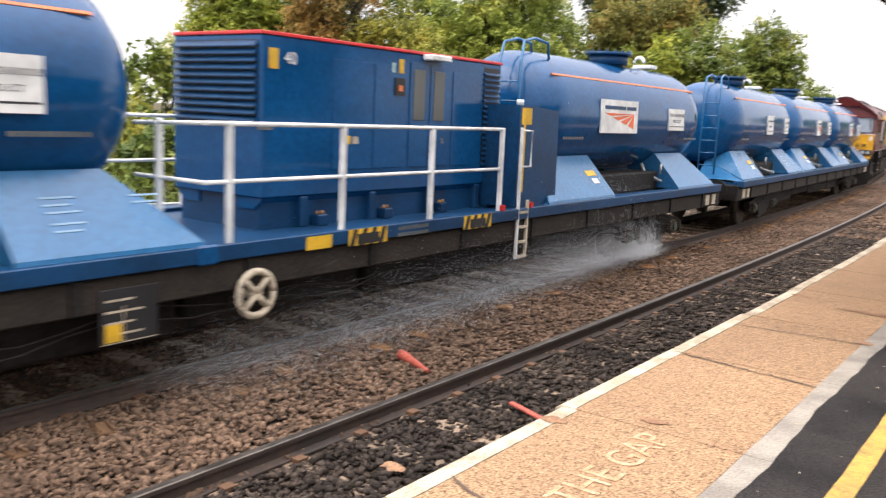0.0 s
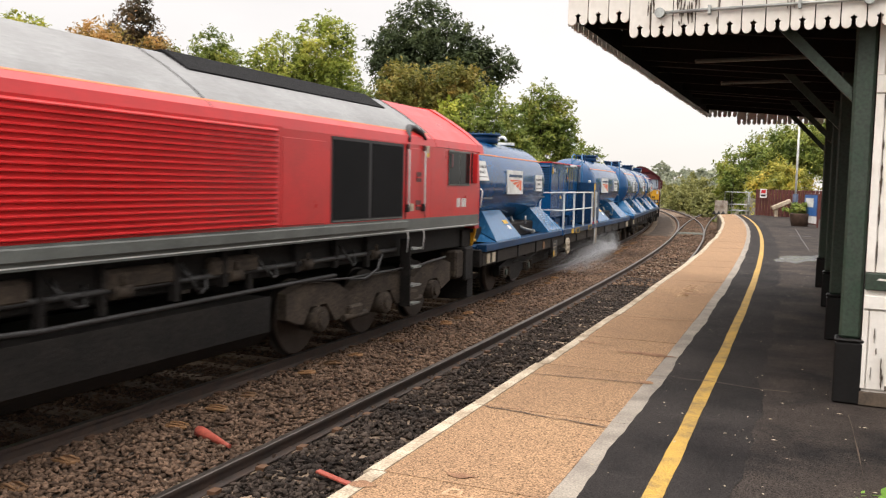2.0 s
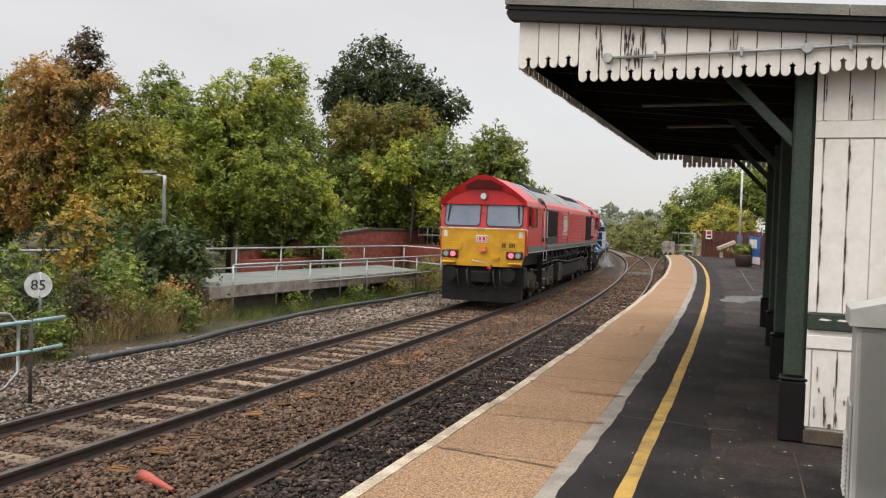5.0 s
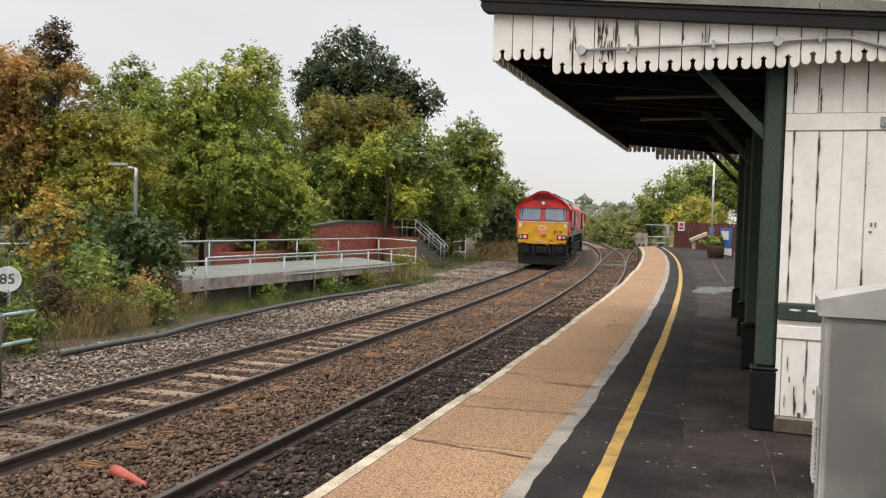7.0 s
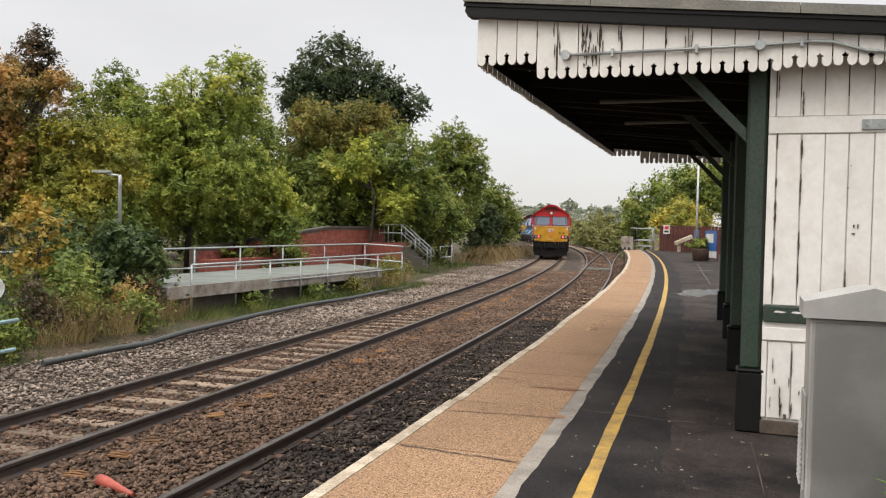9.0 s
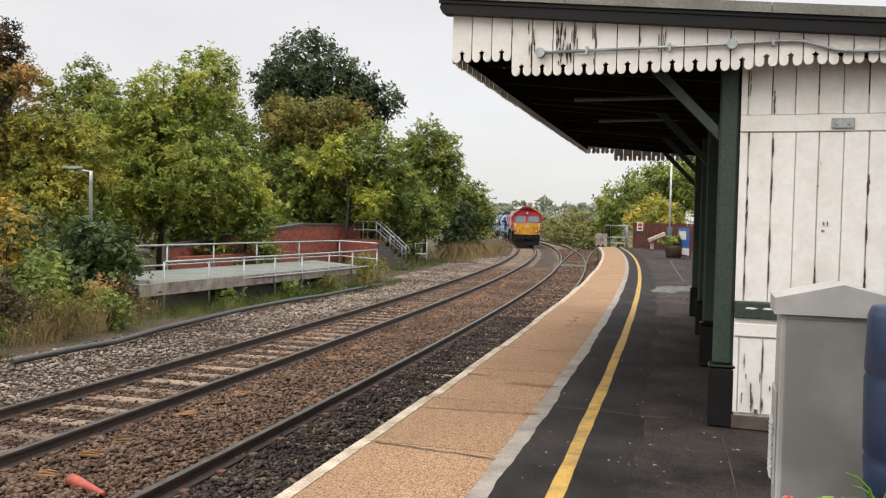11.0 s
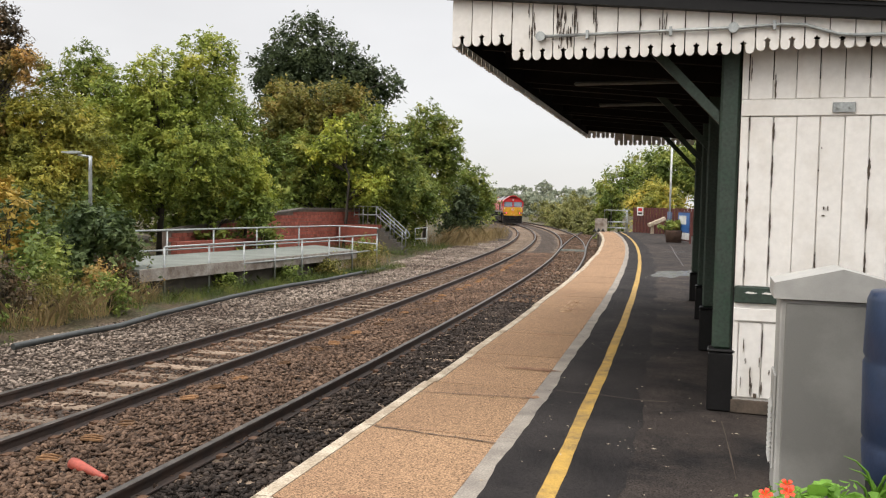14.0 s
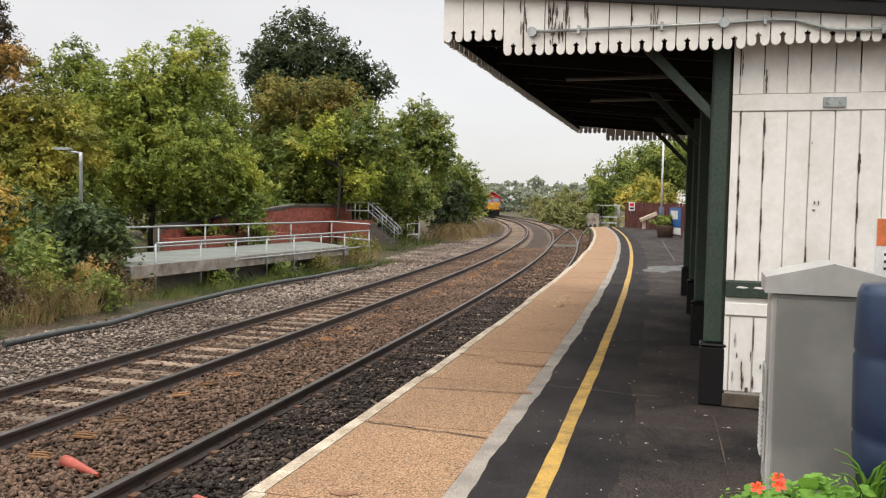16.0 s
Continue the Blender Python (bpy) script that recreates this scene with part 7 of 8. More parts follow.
def grass(name, label, count, spots, height, material, seed):
    """Upright blades in tufts, scattered over round spots (x, y, z, radius)."""
    rg = np.random.default_rng(seed)
    k = rg.integers(0, len(spots), count)
    sp = np.array(spots)[k]
    a, r = rg.uniform(0, 6.283, count), np.sqrt(rg.random(count)) * sp[:, 3]
    p = np.stack([sp[:, 0] + np.cos(a) * r, sp[:, 1] + np.sin(a) * r, sp[:, 2] - 0.03], -1)
    h = height * rg.uniform(0.45, 1.25, count)
    d = rg.normal(0, 0.50, (count, 2)) * h[:, None]
    b = rg.uniform(0, 6.283, count)
    w = np.stack([np.cos(b), np.sin(b), 0 * b], -1) * (0.002 + 0.0035 * height)
    tip = p + np.concatenate([d, h[:, None]], 1)
    mid = p + np.concatenate([d * 0.3, h[:, None] * 0.55], 1)
    v = np.stack([p - w, p + w, mid + w * 0.7, tip, mid - w * 0.7], 1).reshape(-1, 3)
    return tagged(new(name, quick_mesh(name, v, np.arange(5 * count).reshape(-1, 5), material)), label, "grass", kind="stuff")


spots = [(-12.3 - 0.07 * i, 10 + 0.75 * i, 0.02, 0.75) for i in range(26)]
grass("dry_grass", "tufts of dry straw-coloured grass along the bank", 800, [(-12.3, 14.2, 0, 0.55), (-12.8, 15.6, 0, 0.6), (-12.2, 13.2, 0, 0.4), (-13.3, 17.0, 0, 0.4), (-13.2, 30.0, 0, 1.0), (-13.8, 33.0, 0, 0.8)], 0.75, M["straw"], 1)
grass("dead_stems", "rusty dead stems and brambles along the bank", 1500, [(-12.6, 12.2, 0, 0.9), (-13.1, 13.8, 0, 0.8), (-13.4, 15.6, 0, 0.7), (-12.2, 10.6, 0, 0.8), (-14.0, 11.6, 0.05, 1.2), (-11.4, 9.6, 0, 0.8)], 0.45, M["leaf_umber"], 5)
shrub("low brown bramble above the pipe", -12.9, 12.9, 0.0, 0.95, 1.3, "leaf_umber", 81, 26, 90, 0.05)
shrub("green weeds above the pipe", -13.3, 14.4, 0.0, 1.15, 1.5, "leaf_mid", 82, 28, 90, 0.06)
shrub("reddish bramble at the ramp's corner", -13.2, 15.7, 0.0, 0.85, 1.1, "leaf_rust", 83, 24, 90, 0.05)
shrub("dark weeds on the bank", -14.2, 12.4, 0.05, 1.3, 1.6, "leaf_dark", 84, 28, 90, 0.06)
shrub("tangled green bramble on the bank", -13.9, 14.9, 0.05, 1.5, 1.4, "leaf_mid", 85, 28, 100, 0.07)
for k, (x, y, top, w, lv) in enumerate(((-12.0, 11.4, 0.62, 1.1, "leaf_mid"), (-12.5, 13.6, 0.8, 1.2, "leaf_brown"), (-12.4, 15.2, 0.7, 1.0, "leaf_mid"), (-13.3, 12.0, 1.2, 1.4, "leaf_dark"), (-12.2, 9.6, 0.9, 1.3, "leaf_brown"), (-14.6, 15.6, 1.9, 1.6, "leaf_mid"), (-15.6, 14.6, 2.2, 1.8, "leaf_dark"), (-13.6, 18.0, 0.5, 0.7, "leaf_rust"), (-12.9, 20.6, 0.34, 0.7, "leaf_mid"), (-12.6, 23.4, 0.34, 0.8, "leaf_mid"), (-12.4, 26.0, 0.4, 0.8, "leaf_brown"), (-12.7, 29.6, 0.8, 1.0, "leaf_brown"), (-13.4, 31.4, 0.9, 1.2, "leaf_mid"), (-14.0, 33.6, 0.8, 1.4, "leaf_brown"))):
    shrub("tangled weeds and brambles on the bank", x, y, -0.02, top, w, lv, 300 + k, 30, 80, 0.045)
grass("verge_grass", "green grass along the foot of the ramp", 5200, [(-12.3 + 0.015 * i, 17.2 + i * 0.55, -0.02, 0.42) for i in range(26)], 0.24, M["weed"], 8)
grass("dry_grass", "long dry grass in front of the ramp", 900, [(-12.5, 15.8, 0, 0.5), (-12.3, 14.4, 0, 0.5), (-12.0, 12.6, 0, 0.5), (-12.4, 28.8, 0, 0.5), (-12.9, 30.6, 0, 0.7), (-12.8, 17.0, 0, 0.3)], 0.55, M["straw"], 9)
grass("dry_grass", "pale dry grass at the bend", 4200, [(-15.6, 50.0, 0, 1.6), (-16.0, 54.0, 0, 1.6), (-16.4, 58.0, 0, 1.6), (-17.0, 62.5, 0, 1.8), (-18.2, 68.0, 0, 1.8)], 0.95, M["straw"], 2)
grass("verge_grass", "green verge grass and weeds beside the ballast", 6000, spots + [(-14 - 0.1 * i, 31 + i * 1.2, 0.05, 1.0) for i in range(14)], 0.26, M["weed"], 3)
grass("verge_grass", "weeds under the trees", 16000, [(-15 - (i % 5) * 1.8, 9 + i * 1.1, 0.12, 1.6) for i in range(34)], 0.45, M["weed"], 4)

# ---- the old loading ramp with its railings, brick wall and stairs ----
def fence_line(label, pts, posts, z, height, r=0.028, material="steel"):
    """A tubular fence: a post at each foot, two rails through them all."""
    fe = thing("railing", label, "railing")
    for (x, y) in posts:
        part("post", tubed([(x, y, z - 0.1), (x, y, z + height)], r), M[material], fe)
    part("rail", tubed([(x, y, z + height) for x, y in pts], r * 1.05), M[material], fe)
    part("rail", tubed([(x, y, z + height * 0.52) for x, y in pts], r * 0.95), M[material], fe)
    return fe


front = [(-12.98, 17.9), (-12.92, 19.75), (-12.8, 21.3), (-12.68, 22.85), (-12.58, 24.4), (-12.5, 26.2), (-12.45, 28.0), (-12.5, 30.4)]
fence_line("grey tubular railing along the concrete ramp", front, front, 0.0, 1.22)
back = [(-16.4, 18.0), (-16.2, 20.0), (-16.0, 22.2), (-15.8, 24.4), (-15.6, 26.8), (-15.3, 29.4), (-14.9, 32.2)]
fence_line("grey tubular railing at the back of the ramp", [(-17.6, 13.5)] + back + [(-12.5, 30.45)], back, 0.2, 1.26)
ramp = thing("loading_ramp", "pale concrete ramp deck on a dark brick base", "ramp", kind="structure")
part("deck", prismed([(-13.0, 17.0), (-12.5, 28.4), (-15.2, 30.6), (-16.3, 17.2)], "z", 0.52, 0.72), M["concrete"], ramp, "pale concrete deck")
part("deck_edge", prismed([(-12.97, 16.97), (-12.47, 28.42), (-12.50, 28.43), (-13.01, 16.98)], "z", 0.42, 0.722), M["concrete_edge"], ramp, "stained concrete edge")
part("base", prismed([(-13.25, 17.4), (-12.85, 27.3), (-15.2, 29.7), (-16.1, 17.6)], "z", -0.2, 0.518), M["coping_dark"], ramp)

brick_wall = thing("brick_wall", "red brick wall of an old platform with a dark coping", "wall", kind="structure")
BW0, BW1 = Vector((-18.3, 25.5)), Vector((-17.9, 41.2))


def wall_top(u):
    return 1.25 + 0.80 * min(1, u / 0.62)


prof = [(0.0, 0.0), (1.0, 0.0), (1.0, wall_top(1)), (0.62, wall_top(0.62)), (0.0, wall_top(0))]
bm = bmesh.new()
d = (BW1 - BW0)
nn = Vector((d.y, -d.x)).normalized()
r0 = [bm.verts.new((*(BW0 + d * u - nn * 0.3), z)) for u, z in prof]
r1 = [bm.verts.new((*(BW0 + d * u - nn * 0.012), z)) for u, z in prof]
bm.faces.new(r0)
bm.faces.new(r1[::-1])
for i in range(5):
    bm.faces.new((r0[i], r1[i], r1[(i + 1) % 5], r0[(i + 1) % 5]))
bmesh.ops.recalc_face_normals(bm, faces=bm.faces)
part("wall_core", bm, M["mortar"], brick_wall)
bm = bmesh.new()
for a, b in ((0.0, 0.62), (0.62, 1.0)):
    pa, pb = BW0 + d * a, BW0 + d * b
    v = [bm.verts.new((*(p + nn * o), wall_top(u) + z)) for p, u in ((pa, a), (pb, b)) for o, z in ((-0.34, 0), (0.06, 0), (0.06, 0.09), (-0.34, 0.09))]
    for q in ((0, 1, 2, 3), (7, 6, 5, 4), (0, 4, 5, 1), (1, 5, 6, 2), (2, 6, 7, 3), (3, 7, 4, 0)):
        bm.faces.new([v[i] for i in q])
bmesh.ops.recalc_face_normals(bm, faces=bm.faces)
part("coping", bm, M["coping_dark"], brick_wall, "dark sloping coping")
LEN = d.length
bm = bmesh.new()
rg = random.Random(3)
for row in range(int(2.35 / 0.15)):
    z = 0.02 + row * 0.15
    u = (row % 2) * 0.15
    while u < LEN - 0.3:
        if z + 0.15 < wall_top((u + 0.15) / LEN):
            o = rg.uniform(0, 0.008)
            p0, p1 = BW0 + d * (u / LEN), BW0 + d * ((u + 0.287) / LEN)
            v = [bm.verts.new((*(p + nn * w), zz)) for p in (p0, p1) for w, zz in ((-0.02, z), (o, z), (o, z + 0.137), (-0.02, z + 0.137))]
            for q in ((1, 5, 6, 2), (0, 4, 5, 1), (2, 6, 7, 3), (0, 1, 2, 3), (7, 6, 5, 4)):
                bm.faces.new([v[i] for i in q])
        u += 0.30
bmesh.ops.recalc_face_normals(bm, faces=bm.faces)
tagged(part("bricks", bm, M["brick"], brick_wall, "weathered red bricks"), kind="stuff")
# a short return wall below the ramp's rail
part("low_wall", prismed([(-16.9, 24.0), (-16.6, 31.5), (-16.85, 31.5), (-17.15, 24.0)], "z", 0.0, 1.0), M["brick"], brick_wall)

stairs = thing("stairs", "concrete steps with grey tubular handrails", "stairs", kind="structure", m=pose(-16.95, 38.6, 0, 0, 0, 10))
for k in range(7):
    part("step", boxed(1.0 + k * 0.2, 1.2 + k * 0.2, 0.0, 1.1, 0.0, 1.19 - k * 0.17), M["coping_dark"], stairs)
part("landing", boxed(-0.95, 0.998, -0.02, 1.12, 0.0, 1.36), M["brick"], stairs, "brick landing")
for yy in (0.05, 1.05):
    pts = [(-0.15, yy, 1.75), (-0.15, yy, 2.26), (0.95, yy, 2.26), (2.35, yy, 1.05), (2.45, yy, 0.88), (2.35, yy, 0.70), (0.95, yy, 1.85), (-0.15, yy, 1.85)]
    hr = part("handrail", tubed(pts, 0.028), M["steel"], stairs, "grey looped handrail")
    for xk, z0, z1 in ((0.30, 1.36, 2.25), (0.95, 1.36, 2.25), (1.65, 0.70, 1.65), (2.25, 0.2, 1.12)):
        part("baluster", tubed([(xk, yy, z0), (xk, yy, z1)], 0.024), M["steel"], hr)
hoop = thing("marker_hoop", "small white tubular hoop beside the track", "hoop")
part("frame", tubed([(-16.0, 44.4, 0.0), (-16.0, 44.4, 1.08), (-15.4, 44.6, 1.15), (-15.4, 44.6, 0.0)], 0.035), M["white_rail"], hoop)
part("crossbar", tubed([(-16.0, 44.4, 0.5), (-15.4, 44.6, 0.55)], 0.03), M["white_rail"], hoop)


def street_lamp(label, x, y, z, top, arm, dark):
    lp = thing("street_lamp", label, "street lamp")
    part("pole", tubed([(x, y, z), (x, y, top - 0.3), (x, y, top)], [0.06, 0.045, 0.045]), M["black_paint" if dark else "steel"], lp)
    ax, ay = arm
    part("arm", tubed([(x, y, top - 0.03), (x + ax * 0.5, y + ay * 0.5, top + 0.02)], 0.03), M["steel"], lp)
    m = pose(x + ax * 0.75, y + ay * 0.75, top + 0.06, 0, 0, math.degrees(math.atan2(ay, ax)))
    hd = part("lamp_head", prismed([(-0.5, 0.0), (-0.5, 0.07), (-0.2, 0.13), (0.5, 0.09), (0.55, 0.02), (0.1, -0.03)], "y", -0.11, 0.11), M["steel"], lp, "pale grey lamp head")
    hd.matrix_basis = m @ Matrix.Diagonal((math.hypot(ax, ay) * 0.75,) * 3 + (1,))
    return lp


street_lamp("grey street lamp in the bushes", -15.48, 18.25, 0.1, 3.47, (-0.66, -0.12), False)
street_lamp("dark street lamp behind the brick wall", -18.80, 39.5, 0.3, 5.6, (-0.55, -0.2), True)

speed_sign = thing("speed_sign", "round white speed sign with black numerals", "sign")
SGX, SGY = -12.75, 11.7
part("post", tubed([(SGX, SGY + 0.04, 0.0), (SGX, SGY + 0.04, 1.3)], 0.03), M["steel"], speed_sign)
fa = math.degrees(math.atan2(-SGX, SGY))
bm = tubed([(0, 0, -0.012), (0, 0, 0.0)], 0.235, 28)
dsk = part("disc", bm, M["sign_white"], speed_sign, "round white disc")
dsk.matrix_basis = pose(SGX, SGY, 1.06, 90, 0, fa)
lettering("numerals", "85", 0.26, M["ink"], speed_sign, pose(SGX + 0.003, SGY - 0.003, 1.06, 90, 0, fa) @ pose(0, 0, 0.003))

near_rail = thing("railing", "pale blue tubular railing at the edge of the ballast", "railing")
part("post", tubed([(-9.27, 8.40, -0.15), (-9.27, 8.40, 1.0)], 0.026), M["coping_dark"], near_rail)
part("rail", tubed([(-9.29, 8.98, 0.965), (-9.27, 8.40, 0.955), (-9.25, 5.6, 0.93)], 0.027), M["steel_blue"], near_rail)
part("rail", tubed([(-9.29, 8.93, 0.575), (-9.27, 8.40, 0.56), (-9.25, 5.6, 0.52)], 0.027), M["steel_blue"], near_rail)
part("bent_rail", tubed([(-9.42, 5.6, 1.12), (-9.40, 7.9, 1.10), (-9.38, 8.15, 1.06), (-9.36, 8.28, 0.92), (-9.36, 8.28, 0.30), (-9.40, 8.12, 0.10), (-9.46, 7.9, 0.02)], 0.024), M["steel"], near_rail)

duct = thing("cable_duct", "long black plastic pipe lying on the ballast shoulder", "pipe")
pts = [(-10.75, 10.9, -0.02), (-10.65, 12.2, 0.02), (-10.7, 13.4, 0.0), (-11.0, 15.0, 0.02), (-11.3, 16.8, 0.0), (-11.48, 18.7, 0.02), (-11.68, 20.4, 0.0), (-11.64, 22.0, 0.02), (-11.62, 24.0, 0.0), (-11.66, 26.0, 0.02), (-11.85, 28.6, 0.0), (-11.95, 29.8, -0.02)]
part("pipe", tubed(pts, 0.055, 10), M["cable"], duct)

cone = thing("traffic_cone", "faded orange traffic cone lying on the ballast", "traffic cone")
part("cone_body", tubed([(-5.66, 6.44, -0.075), (-5.60, 6.425, -0.075), (-5.22, 6.31, -0.105), (-5.16, 6.295, -0.108)], [0.058, 0.055, 0.024, 0.020], 14), M["orange"], cone)
plank = thing("plastic_strip", "broken orange plastic strip against the platform", "plastic strip")
part("strip", boxed(-0.26, 0.26, -0.028, 0.028, -0.012, 0.012, 0.006), M["orange"], plank).matrix_basis = pose(-3.75, 5.98, -0.09, 3, 4, -12)


# ---- things on the platform ----
cabinet = thing("utility_cabinet", "grey metal utility cabinet with a gabled lid on the platform", "cabinet")
CX0, CX1, CY0, CY1 = 0.285, 0.90, 4.72, 5.10
part("body", boxed(CX0 + 0.02, CX1 - 0.02, CY0 + 0.02, CY1 - 0.02, 0.9, 1.955, 0.008), M["cab_grey_pale"], cabinet)
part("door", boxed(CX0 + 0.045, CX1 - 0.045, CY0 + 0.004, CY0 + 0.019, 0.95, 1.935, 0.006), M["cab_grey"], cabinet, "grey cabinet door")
mx = (CX0 + CX1) / 2
part("lid", prismed([(CX0 - 0.015, 1.958), (CX0 - 0.015, 2.04), (mx, 2.12), (CX1 + 0.015, 2.04), (CX1 + 0.015, 1.958)], "y", CY0 - 0.02, CY1 + 0.02), M["cab_grey_pale"], cabinet, "pale grey gabled lid")
vent = part("side_vent", boxed(CX0 + 0.006, CX0 + 0.019, CY0 + 0.06, CY1 - 0.06, 1.05, 1.55, 0.004), M["cab_grey_pale"], cabinet)
for k in range(12):
    part("vent_slat", prismed([(CX0 - 0.008, 1.08 + k * 0.026), (CX0 + 0.005, 1.095 + k * 0.026), (CX0 + 0.005, 1.085 + k * 0.026)], "y", CY0 + 0.08, CY1 - 0.08), M["cab_grey_pale"], vent)
for q in (0.0, 0.06):
    part("lock", tubed([(CX0 + 0.44 + q, CY0 + 0.004, 1.90), (CX0 + 0.44 + q, CY0 - 0.012, 1.90)], 0.012, 10), M["ink"], cabinet)

butt = thing("water_butt", "navy blue plastic water butt on a dark stand", "water butt")
BX, BYY = 0.915, 4.20
prof = [(0.0, 0.265), (0.02, 0.275), (0.16, 0.285), (0.18, 0.276), (0.20, 0.286), (0.52, 0.292), (0.54, 0.282), (0.56, 0.292), (0.80, 0.285), (0.84, 0.27), (0.86, 0.12)]
bm = bmesh.new()
tube(bm, [(BX, BYY, 1.22 + h) for h, r in prof], [r for h, r in prof], 32)
part("barrel", bm, M["navy"], butt)
part("stand", tubed([(BX, BYY, 0.9), (BX, BYY, 1.218)], 0.26, 24), M["black_paint"], butt)


def planter(label, x, y, z, r, h, wood, seed, leaves, top, flowers, leaf=0.05):
    p = thing("planter", label, "planter")
    bm = tubed([(x, y, z), (x, y, z + h * 0.9), (x, y, z + h)], [r * 0.82, r, r * 1.03], 24)
    part("tub", bm, M[wood], p)
    rg = np.random.default_rng(seed)
    n = 26
    cen = [(x + rg.normal() * r * 0.55, y + rg.normal() * r * 0.55, z + h + rg.uniform(0.0, top)) for _ in range(n)]
    leaf_cloud("foliage", cen, [r * 0.32] * n, 26, leaf, M[leaves], p, rg, 0.7)
    for k in range(flowers):
        fx, fy, fz = x + rg.normal() * r * 0.6, y + rg.normal() * r * 0.5, z + h + top * rg.uniform(0.8, 1.15)
        bm = bmesh.new()
        for q in range(5):
            a = q * 1.2566
            c = bm.verts.new((fx, fy, fz - 0.008))
            v = [bm.verts.new((fx + 0.030 * math.cos(a + o) * w, fy + 0.030 * math.sin(a + o) * w, fz + 0.008 * w)) for o, w in ((-0.5, 0.7), (-0.25, 1.0), (0.25, 1.0), (0.5, 0.7))]
            bm.faces.new([c] + v)
        part("flower", bm, M["petal"], p, "orange-red flower")
    return p


near = planter("tub of bright nasturtiums with orange flowers", 0.40, 3.02, 0.9, 0.27, 0.42, "wood_tub", 5, "leaf_bright", 0.08, 0, 0.018)
rgf = np.random.default_rng(12)
bm = bmesh.new()
for k in range(210):  # round leaves on thin stalks
    a, q = rgf.uniform(0, 6.283), rgf.random() ** 0.5
    px_, py_, pz_ = 0.40 + 0.33 * q * math.cos(a), 3.02 + 0.27 * q * math.sin(a), 1.36 + 0.12 * (1 - q * q) + rgf.uniform(-0.05, 0.03)
    tilt = Euler((rgf.normal() * 0.45, rgf.normal() * 0.45, rgf.uniform(0, 6.28))).to_matrix()
    r_ = rgf.uniform(0.016, 0.034)
    rim = [bm.verts.new(Vector((px_, py_, pz_)) + tilt @ Vector((r_ * math.cos(b_), r_ * math.sin(b_), 0.004 * math.cos(3 * b_)))) for b_ in (2 * math.pi * w_ / 9 for w_ in range(9))]
    mid = bm.verts.new(Vector((px_, py_, pz_ - 0.005)))
    for w_ in range(9):
        bm.faces.new((rim[w_], rim[(w_ + 1) % 9], mid))
part("round_leaves", bm, M["leaf_bright"], near, "round bright green leaves")
for fx, fy, fz in ((0.17, 2.98, 1.475), (0.235, 2.95, 1.50), (0.24, 3.06, 1.49)):
    bm = bmesh.new()
    for q in range(5):
        a = q * 1.2566 + fx * 30
        c = bm.verts.new((fx, fy, fz - 0.006))
        v = [bm.verts.new((fx + 0.024 * math.cos(a + o) * w, fy + 0.012 * math.sin(a + o) * w - 0.008, fz + 0.018 * math.sin(a + o) * w)) for o, w in ((-0.5, 0.7), (-0.25, 1.0), (0.25, 1.0), (0.5, 0.7))]
        bm.faces.new([c] + v)
    part("flower", bm, M["petal"], near, "orange-red flower")
for k in range(16):  # long drooping blades of an onion-like plant
    a = rgf.uniform(-2.6, 0.4)
    L0 = rgf.uniform(0.16, 0.30)
    bx, by, bz = 0.52 + rgf.normal() * 0.02, 3.05 + rgf.normal() * 0.02, 1.42
    pts = [(bx + math.cos(a) * 0.10 * q ** 2 * (L0 / 0.25), by + math.sin(a) * 0.06 * q ** 2, bz + L0 * (q - 0.32 * q * q)) for q in (0, 0.35, 0.7, 1.0, 1.25)]
    part("blade", tubed(pts, [0.006, 0.006, 0.005, 0.003, 0.001], 5), M["leaf_bright"], near, "long drooping green blade")

planter("wooden tub with a leafy shrub", -2.10, 41.4, 0.9, 0.42, 0.55, "wood_tub", 31, "leaf_mid", 0.42, 0, 0.08)
trough = thing("plant_trough", "tilted pale wooden trough beside the planter", "trough")
part("box", boxed(-0.55, 0.55, -0.18, 0.18, 0, 0.22, 0.02), M["coping"], trough).matrix_basis = pose(-3.75, 54.3, 1.55, 0, -24, 20)
part("leg", boxed(-4.15, -3.95, 54.2, 54.4, 0.9, 1.5, 0.02), M["coping"], trough)

fence = thing("board_fence", "dark maroon boarded fence at the platform's end", "fence", kind="structure")
for k in range(22):
    u = k / 22
    x, y = -5.45 + 4.4 * u, 57.4 - 5.3 * u
    b = part("board", boxed(-0.10, 0.128, -0.03, 0.03, 0.9, 2.52 - 0.02 * (k % 2), 0.008), M["maroon_wood"], fence)
    b.matrix_basis = pose(x, y, 0, 0, 0, -50)
sg = thing("warning_sign", "white warning sign on the maroon fence", "sign")
b = part("panel", boxed(-0.20, 0.20, -0.075, -0.055, 2.0, 2.55), M["sign_white"], sg)
b.matrix_basis = pose(-5.0, 56.6, 0, 0, 0, -10)
b = part("symbol", boxed(-0.13, 0.13, -0.079, -0.076, 2.28, 2.48), M["red"], sg)
b.matrix_basis = pose(-5.0, 56.6, 0, 0, 0, -10)
b = part("text_bars", boxed(-0.14, 0.14, -0.079, -0.076, 2.08, 2.20), M["ink"], sg)
b.matrix_basis = pose(-5.0, 56.6, 0, 0, 0, -10)

